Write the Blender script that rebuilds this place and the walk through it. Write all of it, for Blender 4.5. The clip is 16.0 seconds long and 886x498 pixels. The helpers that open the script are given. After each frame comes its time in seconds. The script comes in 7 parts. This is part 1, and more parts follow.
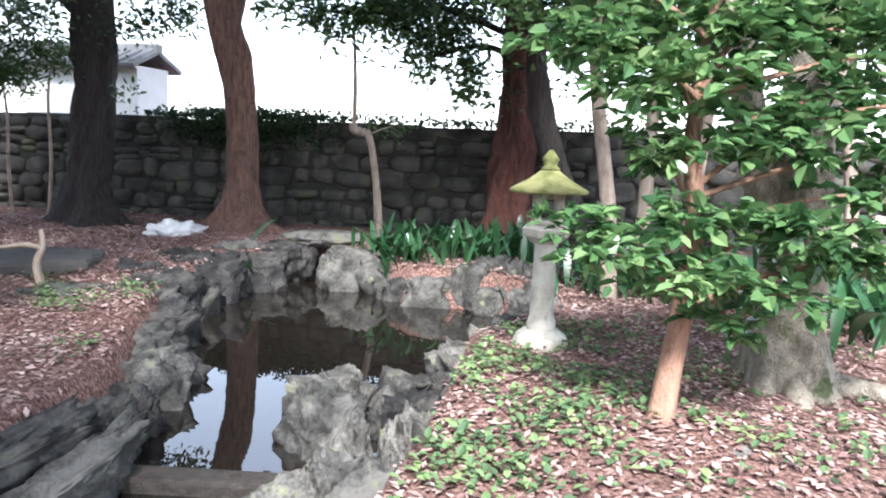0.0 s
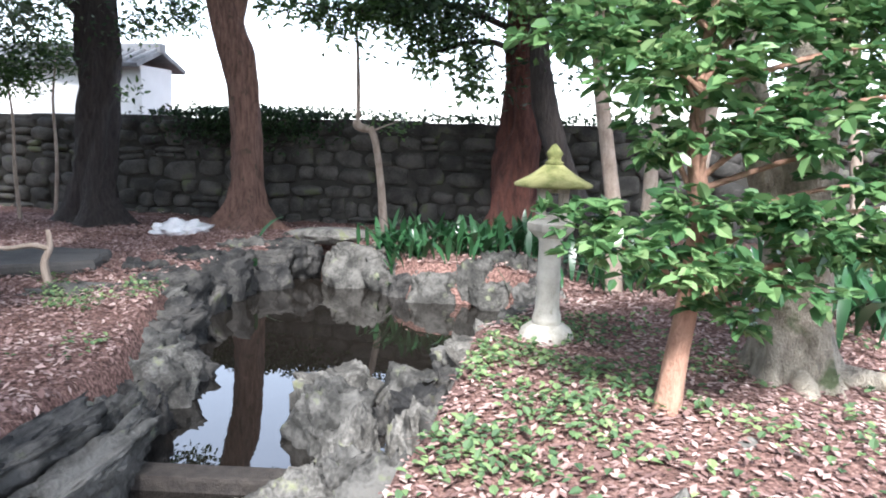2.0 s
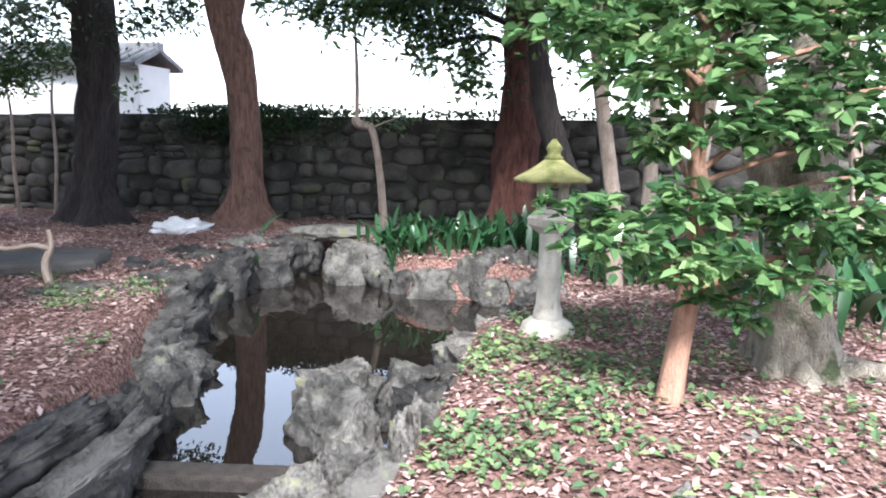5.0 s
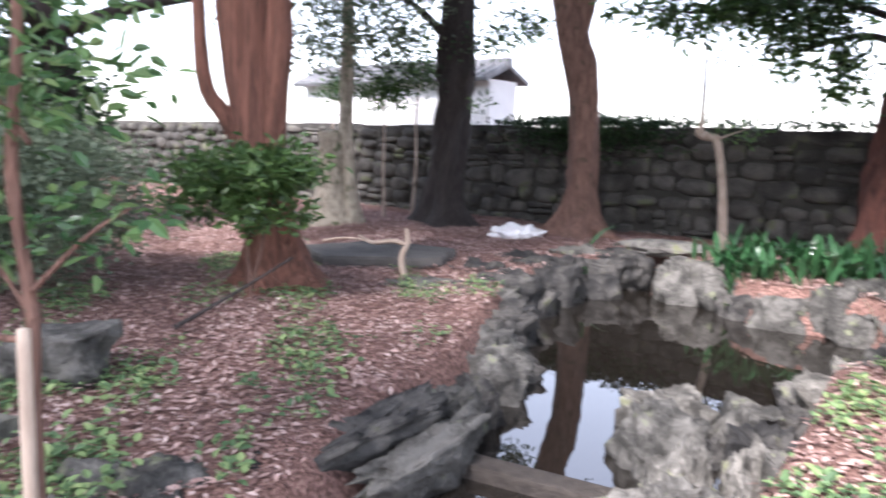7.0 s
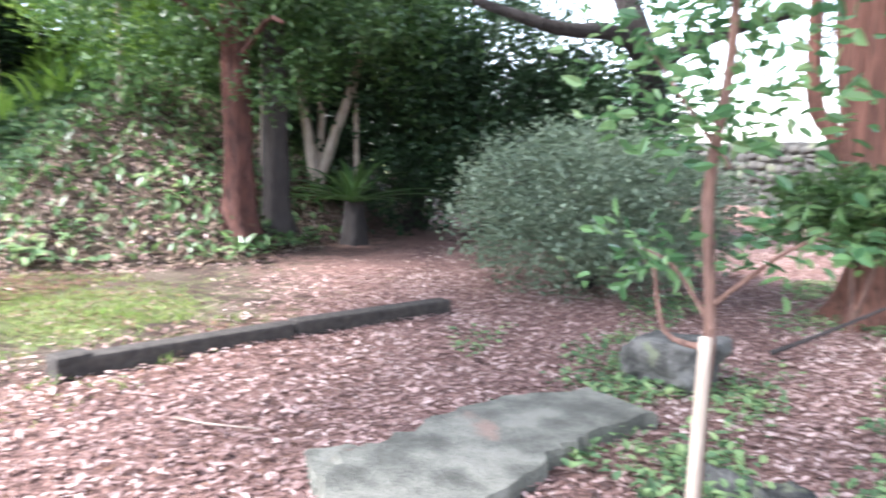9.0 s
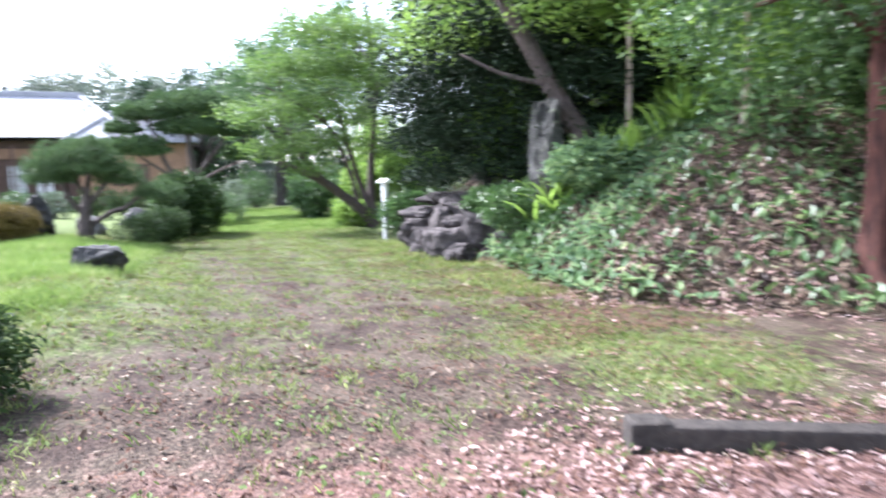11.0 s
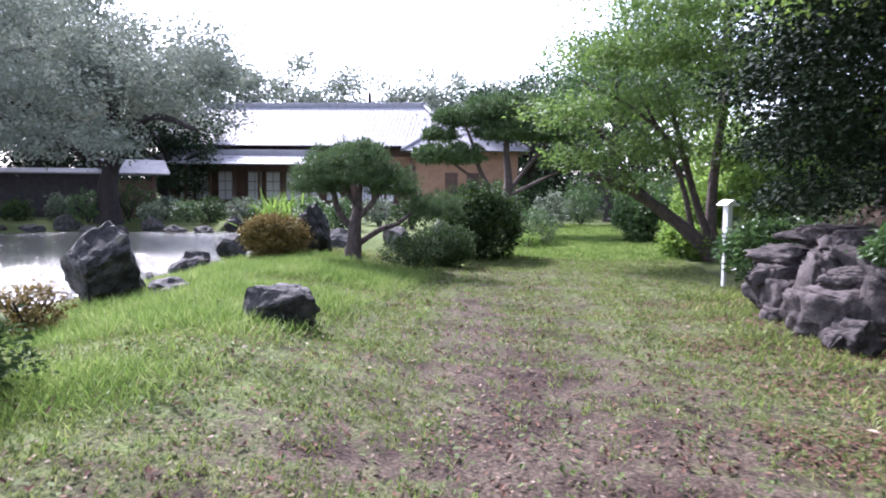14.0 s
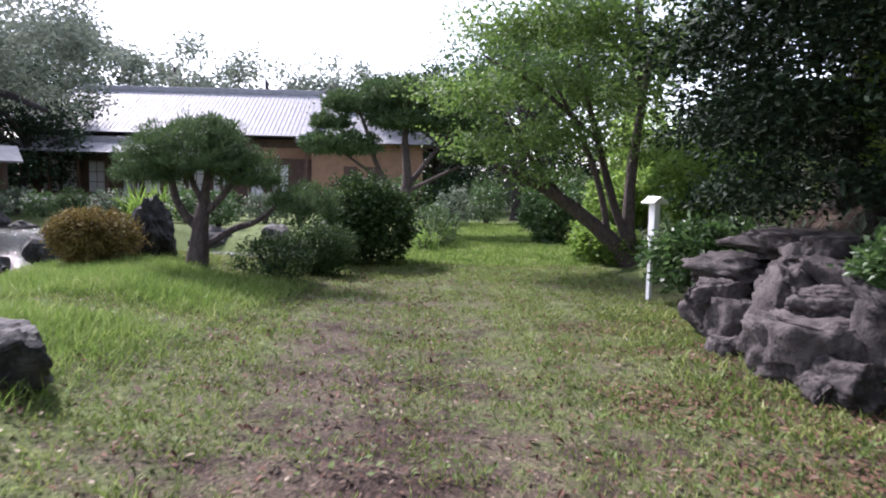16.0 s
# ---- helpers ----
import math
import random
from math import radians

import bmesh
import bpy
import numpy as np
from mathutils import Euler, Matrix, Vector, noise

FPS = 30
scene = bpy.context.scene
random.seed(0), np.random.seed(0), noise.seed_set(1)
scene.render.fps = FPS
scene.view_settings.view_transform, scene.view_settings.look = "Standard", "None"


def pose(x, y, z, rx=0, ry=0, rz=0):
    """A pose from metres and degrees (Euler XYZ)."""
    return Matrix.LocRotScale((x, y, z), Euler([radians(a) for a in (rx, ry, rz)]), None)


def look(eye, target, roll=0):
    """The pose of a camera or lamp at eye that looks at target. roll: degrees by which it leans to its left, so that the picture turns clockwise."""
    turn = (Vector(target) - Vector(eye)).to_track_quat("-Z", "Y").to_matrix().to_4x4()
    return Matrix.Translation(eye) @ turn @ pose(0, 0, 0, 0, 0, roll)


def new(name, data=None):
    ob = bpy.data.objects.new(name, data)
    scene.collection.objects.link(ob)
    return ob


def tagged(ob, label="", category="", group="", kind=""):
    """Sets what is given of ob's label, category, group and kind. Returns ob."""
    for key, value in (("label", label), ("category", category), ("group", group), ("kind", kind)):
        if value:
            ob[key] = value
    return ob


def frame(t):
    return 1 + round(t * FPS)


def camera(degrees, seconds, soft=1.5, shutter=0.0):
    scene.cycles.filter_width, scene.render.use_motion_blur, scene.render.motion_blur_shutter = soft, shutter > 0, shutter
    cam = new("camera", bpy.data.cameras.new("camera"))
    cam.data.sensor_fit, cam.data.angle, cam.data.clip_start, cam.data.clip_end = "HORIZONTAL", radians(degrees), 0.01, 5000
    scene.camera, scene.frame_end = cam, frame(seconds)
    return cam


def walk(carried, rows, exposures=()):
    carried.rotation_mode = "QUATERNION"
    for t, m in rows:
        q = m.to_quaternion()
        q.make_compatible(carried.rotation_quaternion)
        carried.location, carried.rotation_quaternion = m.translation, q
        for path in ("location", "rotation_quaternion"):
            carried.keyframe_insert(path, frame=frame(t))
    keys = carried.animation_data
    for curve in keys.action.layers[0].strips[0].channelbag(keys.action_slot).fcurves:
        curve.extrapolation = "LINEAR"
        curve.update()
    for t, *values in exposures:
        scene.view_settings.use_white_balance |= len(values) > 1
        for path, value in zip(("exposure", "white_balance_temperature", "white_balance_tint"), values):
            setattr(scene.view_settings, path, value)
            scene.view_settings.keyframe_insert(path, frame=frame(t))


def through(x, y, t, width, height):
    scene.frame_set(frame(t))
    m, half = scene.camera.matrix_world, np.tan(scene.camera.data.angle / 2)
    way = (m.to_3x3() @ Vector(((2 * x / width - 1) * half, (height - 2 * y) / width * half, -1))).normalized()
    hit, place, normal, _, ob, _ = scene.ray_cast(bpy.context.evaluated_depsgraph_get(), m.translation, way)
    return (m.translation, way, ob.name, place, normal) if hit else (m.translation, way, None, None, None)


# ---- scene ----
cam = camera(63.2, 16.0, soft=1.9, shutter=0.4)
PATH = [
    (0.0, (0.002, 0.014, 1.500), (0.002, 2.984, 1.071), 2.34),
    (0.5, (-0.000, -0.003, 1.500), (-0.056, 2.963, 1.057), 1.30),
    (1.0, (-0.006, 0.005, 1.500), (-0.054, 2.968, 1.035), 1.68),
    (1.5, (-0.000, -0.006, 1.500), (-0.034, 2.960, 1.053), 1.26),
    (2.0, (0.004, -0.000, 1.500), (-0.017, 2.966, 1.053), 1.61),
    (2.5, (0.004, -0.008, 1.500), (0.007, 2.957, 1.040), 1.72),
    (3.0, (0.004, -0.002, 1.500), (0.026, 2.962, 1.036), 1.79),
    (5.5, (0.004, -0.002, 1.500), (-0.061, 2.961, 1.037), 0.25),
    (6.0, (-0.038, 0.077, 1.500), (-0.266, 3.028, 1.014), -0.51),
    (6.5, (-0.045, 0.063, 1.500), (-0.663, 2.955, 0.992), -0.18),
    (7.0, (-0.096, 0.077, 1.500), (-1.400, 2.740, 1.050), 1.64),
    (7.5, (-0.150, 0.032, 1.500), (-1.811, 2.492, 1.058), 0.36),
    (8.0, (-0.237, -0.058, 1.500), (-2.249, 2.123, 1.058), 1.87),
    (8.5, (-0.310, -0.161, 1.500), (-2.705, 1.598, 1.087), 1.31),
    (9.0, (-0.391, -0.309, 1.500), (-3.134, 0.833, 1.087), 0.85),
    (9.5, (-0.382, -0.259, 1.500), (-3.317, 0.235, 1.127), -2.60),
    (10.0, (-0.364, -0.196, 1.500), (-3.341, -0.125, 1.134), -2.73),
    (10.2, (-0.420, -0.180, 1.500), (-3.395, -0.310, 1.134), -2.20),
    (12.3, (-3.934, -0.578, 1.530), (-5.633, -3.014, 1.102), -1.50),
    (12.5, (-4.100, -0.780, 1.533), (-5.787, -3.201, 0.991), -1.83),
    (13.0, (-4.464, -1.186, 1.537), (-6.335, -3.513, 1.239), 0.00),
    (13.5, (-4.923, -1.663, 1.547), (-6.909, -3.872, 1.124), 2.53),
    (14.0, (-5.329, -2.120, 1.598), (-7.192, -4.458, 1.342), 0.60),
    (14.5, (-5.755, -2.574, 1.528), (-7.691, -4.834, 1.142), -1.71),
    (15.0, (-6.267, -2.963, 1.575), (-8.155, -5.273, 1.266), -0.40),
    (15.5, (-6.765, -3.275, 1.481), (-8.897, -5.362, 1.168), 1.11),
    (16.0, (-7.277, -3.641, 1.514), (-9.417, -5.727, 1.253), 1.41),
]
walk(cam, [(t, look(eye, target, roll)) for t, eye, target, roll in PATH],
     exposures=[(0, 2.07, 6050, 11), (6, 2.05, 6050, 13), (7, 2.22, 6250, 19), (8, 2.5, 6200, 17), (9, 2.98, 6000, 13), (9.5, 3.12, 5950, 12), (10, 3.0, 5900, 12), (12.4, 2.3, 5650, 27), (13, 2.22, 5700, 28), (14.5, 1.86, 5850, 28), (16, 1.53, 6100, 25)])

# ---- light: bright overcast sky, a soft sun behind thin cloud ----
SUN_YAW, SUN_UP = 178.0, 46.0
sun_way = Vector((-math.sin(radians(SUN_YAW)) * math.cos(radians(SUN_UP)),
                  math.cos(radians(SUN_YAW)) * math.cos(radians(SUN_UP)), math.sin(radians(SUN_UP))))
world = bpy.data.worlds.new("sky")
scene.world = world
world.use_nodes = True
wn, wl = world.node_tree.nodes, world.node_tree.links
sky = wn.new("ShaderNodeTexSky")
sky.sky_type, sky.sun_disc = "NISHITA", False
sky.sun_elevation, sky.sun_rotation = radians(SUN_UP), radians(-SUN_YAW)
sky.air_density, sky.dust_density = 1.0, 1.0
pale = wn.new("ShaderNodeHueSaturation")
pale.inputs["Saturation"].default_value = 0.5
wl.new(sky.outputs[0], pale.inputs["Color"])
wl.new(pale.outputs[0], wn["Background"].inputs["Color"])
wn["Background"].inputs["Strength"].default_value = 0.15
sun = new("sun", bpy.data.lights.new("sun", "SUN"))
sun.data.energy, sun.data.angle, sun.data.color = 3.2, radians(10), (1.0, 0.965, 0.92)
sun.matrix_world = look(sun_way * 60, (0, 0, 0))


# ---- materials ----
def material(name, colours, scale=6.0, rough=0.8, bump=0.4, detail=None, fine=60.0, metal=0.0, spots=None, spec=0.4):
    """Two noises, broad and fine, run through a row of colours; a third lifts the surface. spots: (colour, scale, amount)."""
    m = bpy.data.materials.new(name)
    m.use_nodes = True
    n, l = m.node_tree.nodes, m.node_tree.links
    bsdf = n["Principled BSDF"]
    geo = n.new("ShaderNodeNewGeometry")
    broad, small = n.new("ShaderNodeTexNoise"), n.new("ShaderNodeTexNoise")
    for tex, s in ((broad, scale), (small, fine)):
        tex.inputs["Scale"].default_value, tex.inputs["Detail"].default_value = s, 6.0
        l.new(geo.outputs["Position"], tex.inputs["Vector"])
    info = n.new("ShaderNodeObjectInfo")
    add = n.new("ShaderNodeMath")
    add.operation = "MULTIPLY_ADD"
    l.new(small.outputs["Fac"], add.inputs[0])
    add.inputs[1].default_value = 0.45
    l.new(broad.outputs["Fac"], add.inputs[2])
    vary = n.new("ShaderNodeMath")
    vary.operation = "MULTIPLY_ADD"
    l.new(info.outputs["Random"], vary.inputs[0])
    vary.inputs[1].default_value = 0.16
    l.new(add.outputs[0], vary.inputs[2])
    ramp = n.new("ShaderNodeValToRGB")
    l.new(vary.outputs[0], ramp.inputs[0])
    e = ramp.color_ramp.elements
    lo, hi = 0.52, 1.08
    while len(e) < len(colours):
        e.new(0.5)
    for i, c in enumerate(colours):
        e[i].position = (lo + (hi - lo) * i / max(1, len(colours) - 1)) / 1.12
        e[i].color = (*c, 1)
    base = ramp.outputs[0]
    if spots:
        colour, s, amount = spots
        blot = n.new("ShaderNodeTexNoise")
        blot.inputs["Scale"].default_value, blot.inputs["Detail"].default_value = s, 8.0
        l.new(geo.outputs["Position"], blot.inputs["Vector"])
        step = n.new("ShaderNodeMapRange")
        step.inputs["From Min"].default_value, step.inputs["From Max"].default_value = 0.62 - amount, 0.70 - amount
        l.new(blot.outputs["Fac"], step.inputs["Value"])
        mix = n.new("ShaderNodeMix")
        mix.data_type = "RGBA"
        l.new(step.outputs[0], mix.inputs["Factor"])
        l.new(base, mix.inputs["A"])
        mix.inputs["B"].default_value = (*colour, 1)
        base = mix.outputs["Result"]
    l.new(base, bsdf.inputs["Base Color"])
    bsdf.inputs["Roughness"].default_value, bsdf.inputs["Metallic"].default_value = rough, metal
    bsdf.inputs["Specular IOR Level"].default_value = spec
    if bump:
        lift = n.new("ShaderNodeBump")
        lift.inputs["Strength"].default_value, lift.inputs["Distance"].default_value = bump, 0.03
        l.new(add.outputs[0], lift.inputs["Height"])
        l.new(lift.outputs[0], bsdf.inputs["Normal"])
    return m


def bark(name, dark, light, stretch=0.18, scale=22.0, bump=0.9, spots=None):
    """Bark: noise drawn out along the trunk."""
    m = material(name, [dark, light], scale, 0.9, bump, fine=90, spots=spots)
    n, l = m.node_tree.nodes, m.node_tree.links
    geo = next(x for x in n if x.type == "NEW_GEOMETRY")
    squeeze = n.new("ShaderNodeMapping")
    squeeze.inputs["Scale"].default_value = (1, 1, stretch)
    l.new(geo.outputs["Position"], squeeze.inputs["Vector"])
    for tex in [x for x in n if x.type == "TEX_NOISE"][:2]:
        l.new(squeeze.outputs[0], tex.inputs["Vector"])
    for lift in [x for x in n if x.type == "BUMP"]:
        lift.inputs["Distance"].default_value = 0.07
    return m


def leafy(name, colours, rough=0.45, through=0.35, spec=0.5):
    """Leaves: each blade takes its own shade, and lets some light through."""
    m = bpy.data.materials.new(name)
    m.use_nodes = True
    n, l = m.node_tree.nodes, m.node_tree.links
    bsdf = n["Principled BSDF"]
    geo, ramp = n.new("ShaderNodeNewGeometry"), n.new("ShaderNodeValToRGB")
    e = ramp.color_ramp.elements
    while len(e) < len(colours):
        e.new(0.5)
    for i, c in enumerate(colours):
        e[i].position, e[i].color = i / (len(colours) - 1), (*c, 1)
    broad = n.new("ShaderNodeTexNoise")
    broad.inputs["Scale"].default_value = 1.3
    l.new(geo.outputs["Position"], broad.inputs["Vector"])
    mix = n.new("ShaderNodeMath")
    mix.operation = "MULTIPLY_ADD"
    l.new(broad.outputs["Fac"], mix.inputs[0])
    mix.inputs[1].default_value = 0.7
    half = n.new("ShaderNodeMath")
    half.operation = "MULTIPLY_ADD"
    l.new(geo.outputs["Random Per Island"], half.inputs[0])
    half.inputs[1].default_value, half.inputs[2].default_value = 0.7, -0.2
    l.new(half.outputs[0], mix.inputs[2])
    l.new(mix.outputs[0], ramp.inputs[0])
    l.new(ramp.outputs[0], bsdf.inputs["Base Color"])
    bsdf.inputs["Roughness"].default_value, bsdf.inputs["Specular IOR Level"].default_value = rough, spec
    if through:
        glow, both = n.new("ShaderNodeBsdfTranslucent"), n.new("ShaderNodeMixShader")
        l.new(ramp.outputs[0], glow.inputs["Color"])
        both.inputs[0].default_value = through
        l.new(bsdf.outputs[0], both.inputs[1])
        l.new(glow.outputs[0], both.inputs[2])
        l.new(both.outputs[0], n["Material Output"].inputs["Surface"])
    return m


ROCK = material("rock", [(0.009, 0.009, 0.009), (0.036, 0.035, 0.031), (0.115, 0.11, 0.1)], 5, 0.85, 1.0, fine=38, spots=((0.13, 0.14, 0.09), 7, 0.0))
ROCK_DARK = material("dark_rock", [(0.005, 0.005, 0.005), (0.016, 0.0155, 0.015), (0.068, 0.064, 0.058)], 5, 0.8, 1.0, fine=34, spots=((0.06, 0.065, 0.035), 5, -0.02))
ROCK_PALE = material("pale_rock", [(0.016, 0.015, 0.013), (0.07, 0.066, 0.058), (0.21, 0.2, 0.18)], 6, 0.9, 0.9, fine=45, spots=((0.2, 0.21, 0.12), 6, 0.02))
ROCK_PORE = material("porous_rock", [(0.009, 0.0075, 0.0075), (0.032, 0.027, 0.026), (0.09, 0.076, 0.072)], 7, 0.92, 1.0, fine=35)
WALL_STONE = material("wall_stone", [(0.015, 0.015, 0.014), (0.04, 0.038, 0.034), (0.095, 0.089, 0.08)], 3, 0.92, 0.7, fine=40, spots=((0.08, 0.09, 0.05), 3, 0.02))
MORTAR = material("wall_core", [(0.02, 0.02, 0.018), (0.05, 0.047, 0.04)], 5, 0.95, 0.5)
LANTERN = material("lantern_stone", [(0.24, 0.22, 0.18), (0.45, 0.42, 0.355), (0.58, 0.55, 0.48)], 9, 0.9, 0.6, fine=110, spots=((0.17, 0.18, 0.1), 6, 0.0))
MOSS = material("moss", [(0.06, 0.066, 0.022), (0.125, 0.135, 0.045), (0.24, 0.235, 0.1)], 9, 0.95, 0.9, fine=90)
BARK_DARK = bark("dark_bark", (0.012, 0.01, 0.01), (0.05, 0.041, 0.038))
BARK_RED = bark("red_bark", (0.06, 0.033, 0.026), (0.26, 0.15, 0.115), spots=((0.1, 0.07, 0.05), 6, 0.0))
BARK_ORANGE = bark("orange_bark", (0.035, 0.016, 0.012), (0.235, 0.105, 0.072), 0.08, 22)
BARK_PALE = bark("pale_bark", (0.1, 0.085, 0.065), (0.5, 0.44, 0.35), 0.6, 11, 1.0, spots=((0.1, 0.12, 0.06), 4, 0.03))
BARK_SMOOTH = bark("smooth_bark", (0.19, 0.1, 0.068), (0.37, 0.22, 0.155), 0.4, 12, 0.5)
BARK_THIN = bark("thin_bark", (0.2, 0.15, 0.115), (0.42, 0.34, 0.28), 0.4, 15, 0.4)
BARK_CLUMP = bark("peeling_red_bark", (0.02, 0.01, 0.009), (0.14, 0.055, 0.041), 0.25, 16, 1.0)
PINE_BARK = bark("pine_bark", (0.04, 0.032, 0.03), (0.13, 0.10, 0.09), 0.5, 20, 1.0)
LEAF_CAMELLIA = leafy("camellia_leaf", [(0.03, 0.08, 0.036), (0.075, 0.165, 0.064), (0.15, 0.27, 0.105), (0.32, 0.44, 0.2)], 0.22, 0.45)
LEAF_DARK = leafy("evergreen_leaf", [(0.010, 0.025, 0.011), (0.024, 0.05, 0.022), (0.05, 0.088, 0.036)], 0.5, 0.25, 0.3)
# the evergreen leaf again, darkened to carry the shade above the outcrop
LEAF_SHADED = leafy("shaded_leaf", [(0.006, 0.014, 0.007), (0.014, 0.028, 0.013), (0.03, 0.05, 0.021)], 0.6, 0.06, 0.12)
LEAF_MID = leafy("broad_leaf", [(0.025, 0.06, 0.018), (0.06, 0.12, 0.035), (0.12, 0.2, 0.06)], 0.4, 0.35)
LEAF_LIGHT = leafy("light_leaf", [(0.08, 0.15, 0.03), (0.17, 0.28, 0.05), (0.3, 0.42, 0.1)], 0.5, 0.55)
LEAF_MAPLE = leafy("maple_leaf", [(0.05, 0.1, 0.022), (0.115, 0.195, 0.042), (0.21, 0.31, 0.075)], 0.5, 0.5)
LEAF_PINE = leafy("pine_needles", [(0.032, 0.06, 0.026), (0.068, 0.115, 0.044), (0.125, 0.19, 0.066)], 0.65, 0.25, 0.2)
LEAF_HEDGE = leafy("hedge_leaf", [(0.014, 0.03, 0.012), (0.04, 0.072, 0.023), (0.09, 0.145, 0.04)], 0.65, 0.25, 0.15)
LEAF_GREY = leafy("grey_leaf", [(0.06, 0.09, 0.055), (0.12, 0.16, 0.10), (0.2, 0.25, 0.16)], 0.55, 0.25)
LEAF_GOLD = leafy("azalea_leaf", [(0.08, 0.066, 0.02), (0.16, 0.12, 0.035), (0.235, 0.18, 0.055)], 0.7, 0.2, 0.2)
# leaf colours paled, so that distant planting carries its haze in the colour
LEAF_HAZED = leafy("hazed_leaf", [(0.1, 0.13, 0.1), (0.17, 0.2, 0.15), (0.26, 0.3, 0.22)], 0.7, 0.3)
LEAF_STRAP = leafy("strap_leaf", [(0.012, 0.04, 0.018), (0.025, 0.08, 0.03), (0.05, 0.13, 0.05)], 0.3, 0.2)
LEAF_GROUND = leafy("ivy_leaf", [(0.05, 0.095, 0.05), (0.105, 0.18, 0.085), (0.19, 0.29, 0.125), (0.36, 0.44, 0.19)], 0.6, 0.4, 0.3)
LEAF_WEED = leafy("weed_leaf", [(0.05, 0.075, 0.022), (0.1, 0.145, 0.042), (0.17, 0.225, 0.07)], 0.65, 0.3, 0.2)
LITTER = leafy("fallen_leaf", [(0.06, 0.035, 0.031), (0.2, 0.12, 0.106), (0.385, 0.262, 0.235), (0.6, 0.485, 0.44)], 0.75, 0.1, 0.25)
LITTER_DRY = leafy("dry_leaf", [(0.09, 0.06, 0.043), (0.18, 0.125, 0.09), (0.42, 0.35, 0.27)], 0.8, 0.1, 0.2)
LITTER_BROWN = leafy("brown_leaf", [(0.04, 0.022, 0.016), (0.12, 0.062, 0.042), (0.22, 0.125, 0.085)], 0.8, 0.1, 0.2)
GRASS = leafy("grass_blade", [(0.06, 0.095, 0.022), (0.125, 0.18, 0.042), (0.21, 0.26, 0.072), (0.37, 0.36, 0.16)], 0.6, 0.4, 0.3)
GRASS_LONG = leafy("long_grass_blade", [(0.07, 0.125, 0.026), (0.14, 0.225, 0.046), (0.225, 0.325, 0.078), (0.43, 0.44, 0.2)], 0.6, 0.4, 0.2)
WOOD_OLD = bark("weathered_timber", (0.018, 0.015, 0.013), (0.06, 0.05, 0.042), 1.0, 14, 0.5)
WOOD_HOUSE = material("house_timber", [(0.06, 0.035, 0.028), (0.12, 0.07, 0.05)], 4, 0.7, 0.2)
BOARD = material("cedar_boards", [(0.2, 0.115, 0.07), (0.34, 0.2, 0.125)], 3, 0.75, 0.2)
PLASTER = material("white_plaster", [(0.7, 0.7, 0.69), (0.8, 0.8, 0.79)], 2, 0.9, 0.1, spots=((0.6, 0.58, 0.5), 1.5, -0.05))
PAPER = material("shoji_paper", [(0.62, 0.62, 0.62), (0.72, 0.72, 0.72)], 2, 0.9, 0.0)
TILE = material("roof_tile", [(0.22, 0.22, 0.23), (0.32, 0.32, 0.335)], 3, 0.62, 0.2, spec=0.3)
TILE_DARK = material("dark_roof_tile", [(0.08, 0.085, 0.09), (0.17, 0.175, 0.185)], 6, 0.5, 0.3)
PAINT = material("white_paint", [(0.76, 0.76, 0.75), (0.83, 0.83, 0.82)], 8, 0.5, 0.1)
BAG = material("white_plastic_bag", [(0.7, 0.7, 0.72), (0.85, 0.85, 0.86)], 14, 0.35, 0.8)
STAKE = bark("bamboo_stake", (0.3, 0.23, 0.18), (0.5, 0.41, 0.33), 0.2, 16, 0.3)
SLAB = material("slab_stone", [(0.036, 0.036, 0.029), (0.09, 0.088, 0.071), (0.19, 0.183, 0.15)], 5, 0.9, 0.8, fine=60, spots=((0.2, 0.14, 0.11), 3, 0.03))
# boards coloured near black to carry the boundary wall's shade
FENCE = material("shaded_boards", [(0.016, 0.015, 0.017), (0.04, 0.036, 0.038)], 4, 0.8, 0.2)
SLAB_DARK = material("dark_slab_stone", [(0.03, 0.03, 0.03), (0.08, 0.075, 0.07)], 4, 0.85, 0.5)


def water(name, deep, rough=0.02, ripple=0.06, scale=3.0, swell=0.03):
    m = bpy.data.materials.new(name)
    m.use_nodes = True
    n, l = m.node_tree.nodes, m.node_tree.links
    b = n["Principled BSDF"]
    b.inputs["Base Color"].default_value = (*deep, 1)
    b.inputs["Roughness"].default_value, b.inputs["IOR"].default_value = rough, 1.8
    b.inputs["Specular IOR Level"].default_value = 1.0
    tex, lift, geo = n.new("ShaderNodeTexNoise"), n.new("ShaderNodeBump"), n.new("ShaderNodeNewGeometry")
    tex.inputs["Scale"].default_value, tex.inputs["Detail"].default_value = scale, 3.0
    lift.inputs["Strength"].default_value, lift.inputs["Distance"].default_value = ripple, swell
    l.new(geo.outputs["Position"], tex.inputs["Vector"])
    l.new(tex.outputs["Fac"], lift.inputs["Height"])
    l.new(lift.outputs[0], b.inputs["Normal"])
    return m


WATER = water("pond_water", (0.012, 0.010, 0.008), 0.01, 0.03)
WATER_BIG = water("lake_water", (0.1, 0.105, 0.08), 0.14, 1.0, 4.5, 0.12)

# ---- the plan: two frames, the small pond's and the lawn's ----
TURN = radians(145)
LAWN_X, LAWN_Y = -3.916, -0.606


def lawn(x, y):
    """From the lawn's own frame (x across the path, y along it) to the world."""
    c, s = math.cos(TURN), math.sin(TURN)
    return LAWN_X + x * c - y * s, LAWN_Y + x * s + y * c


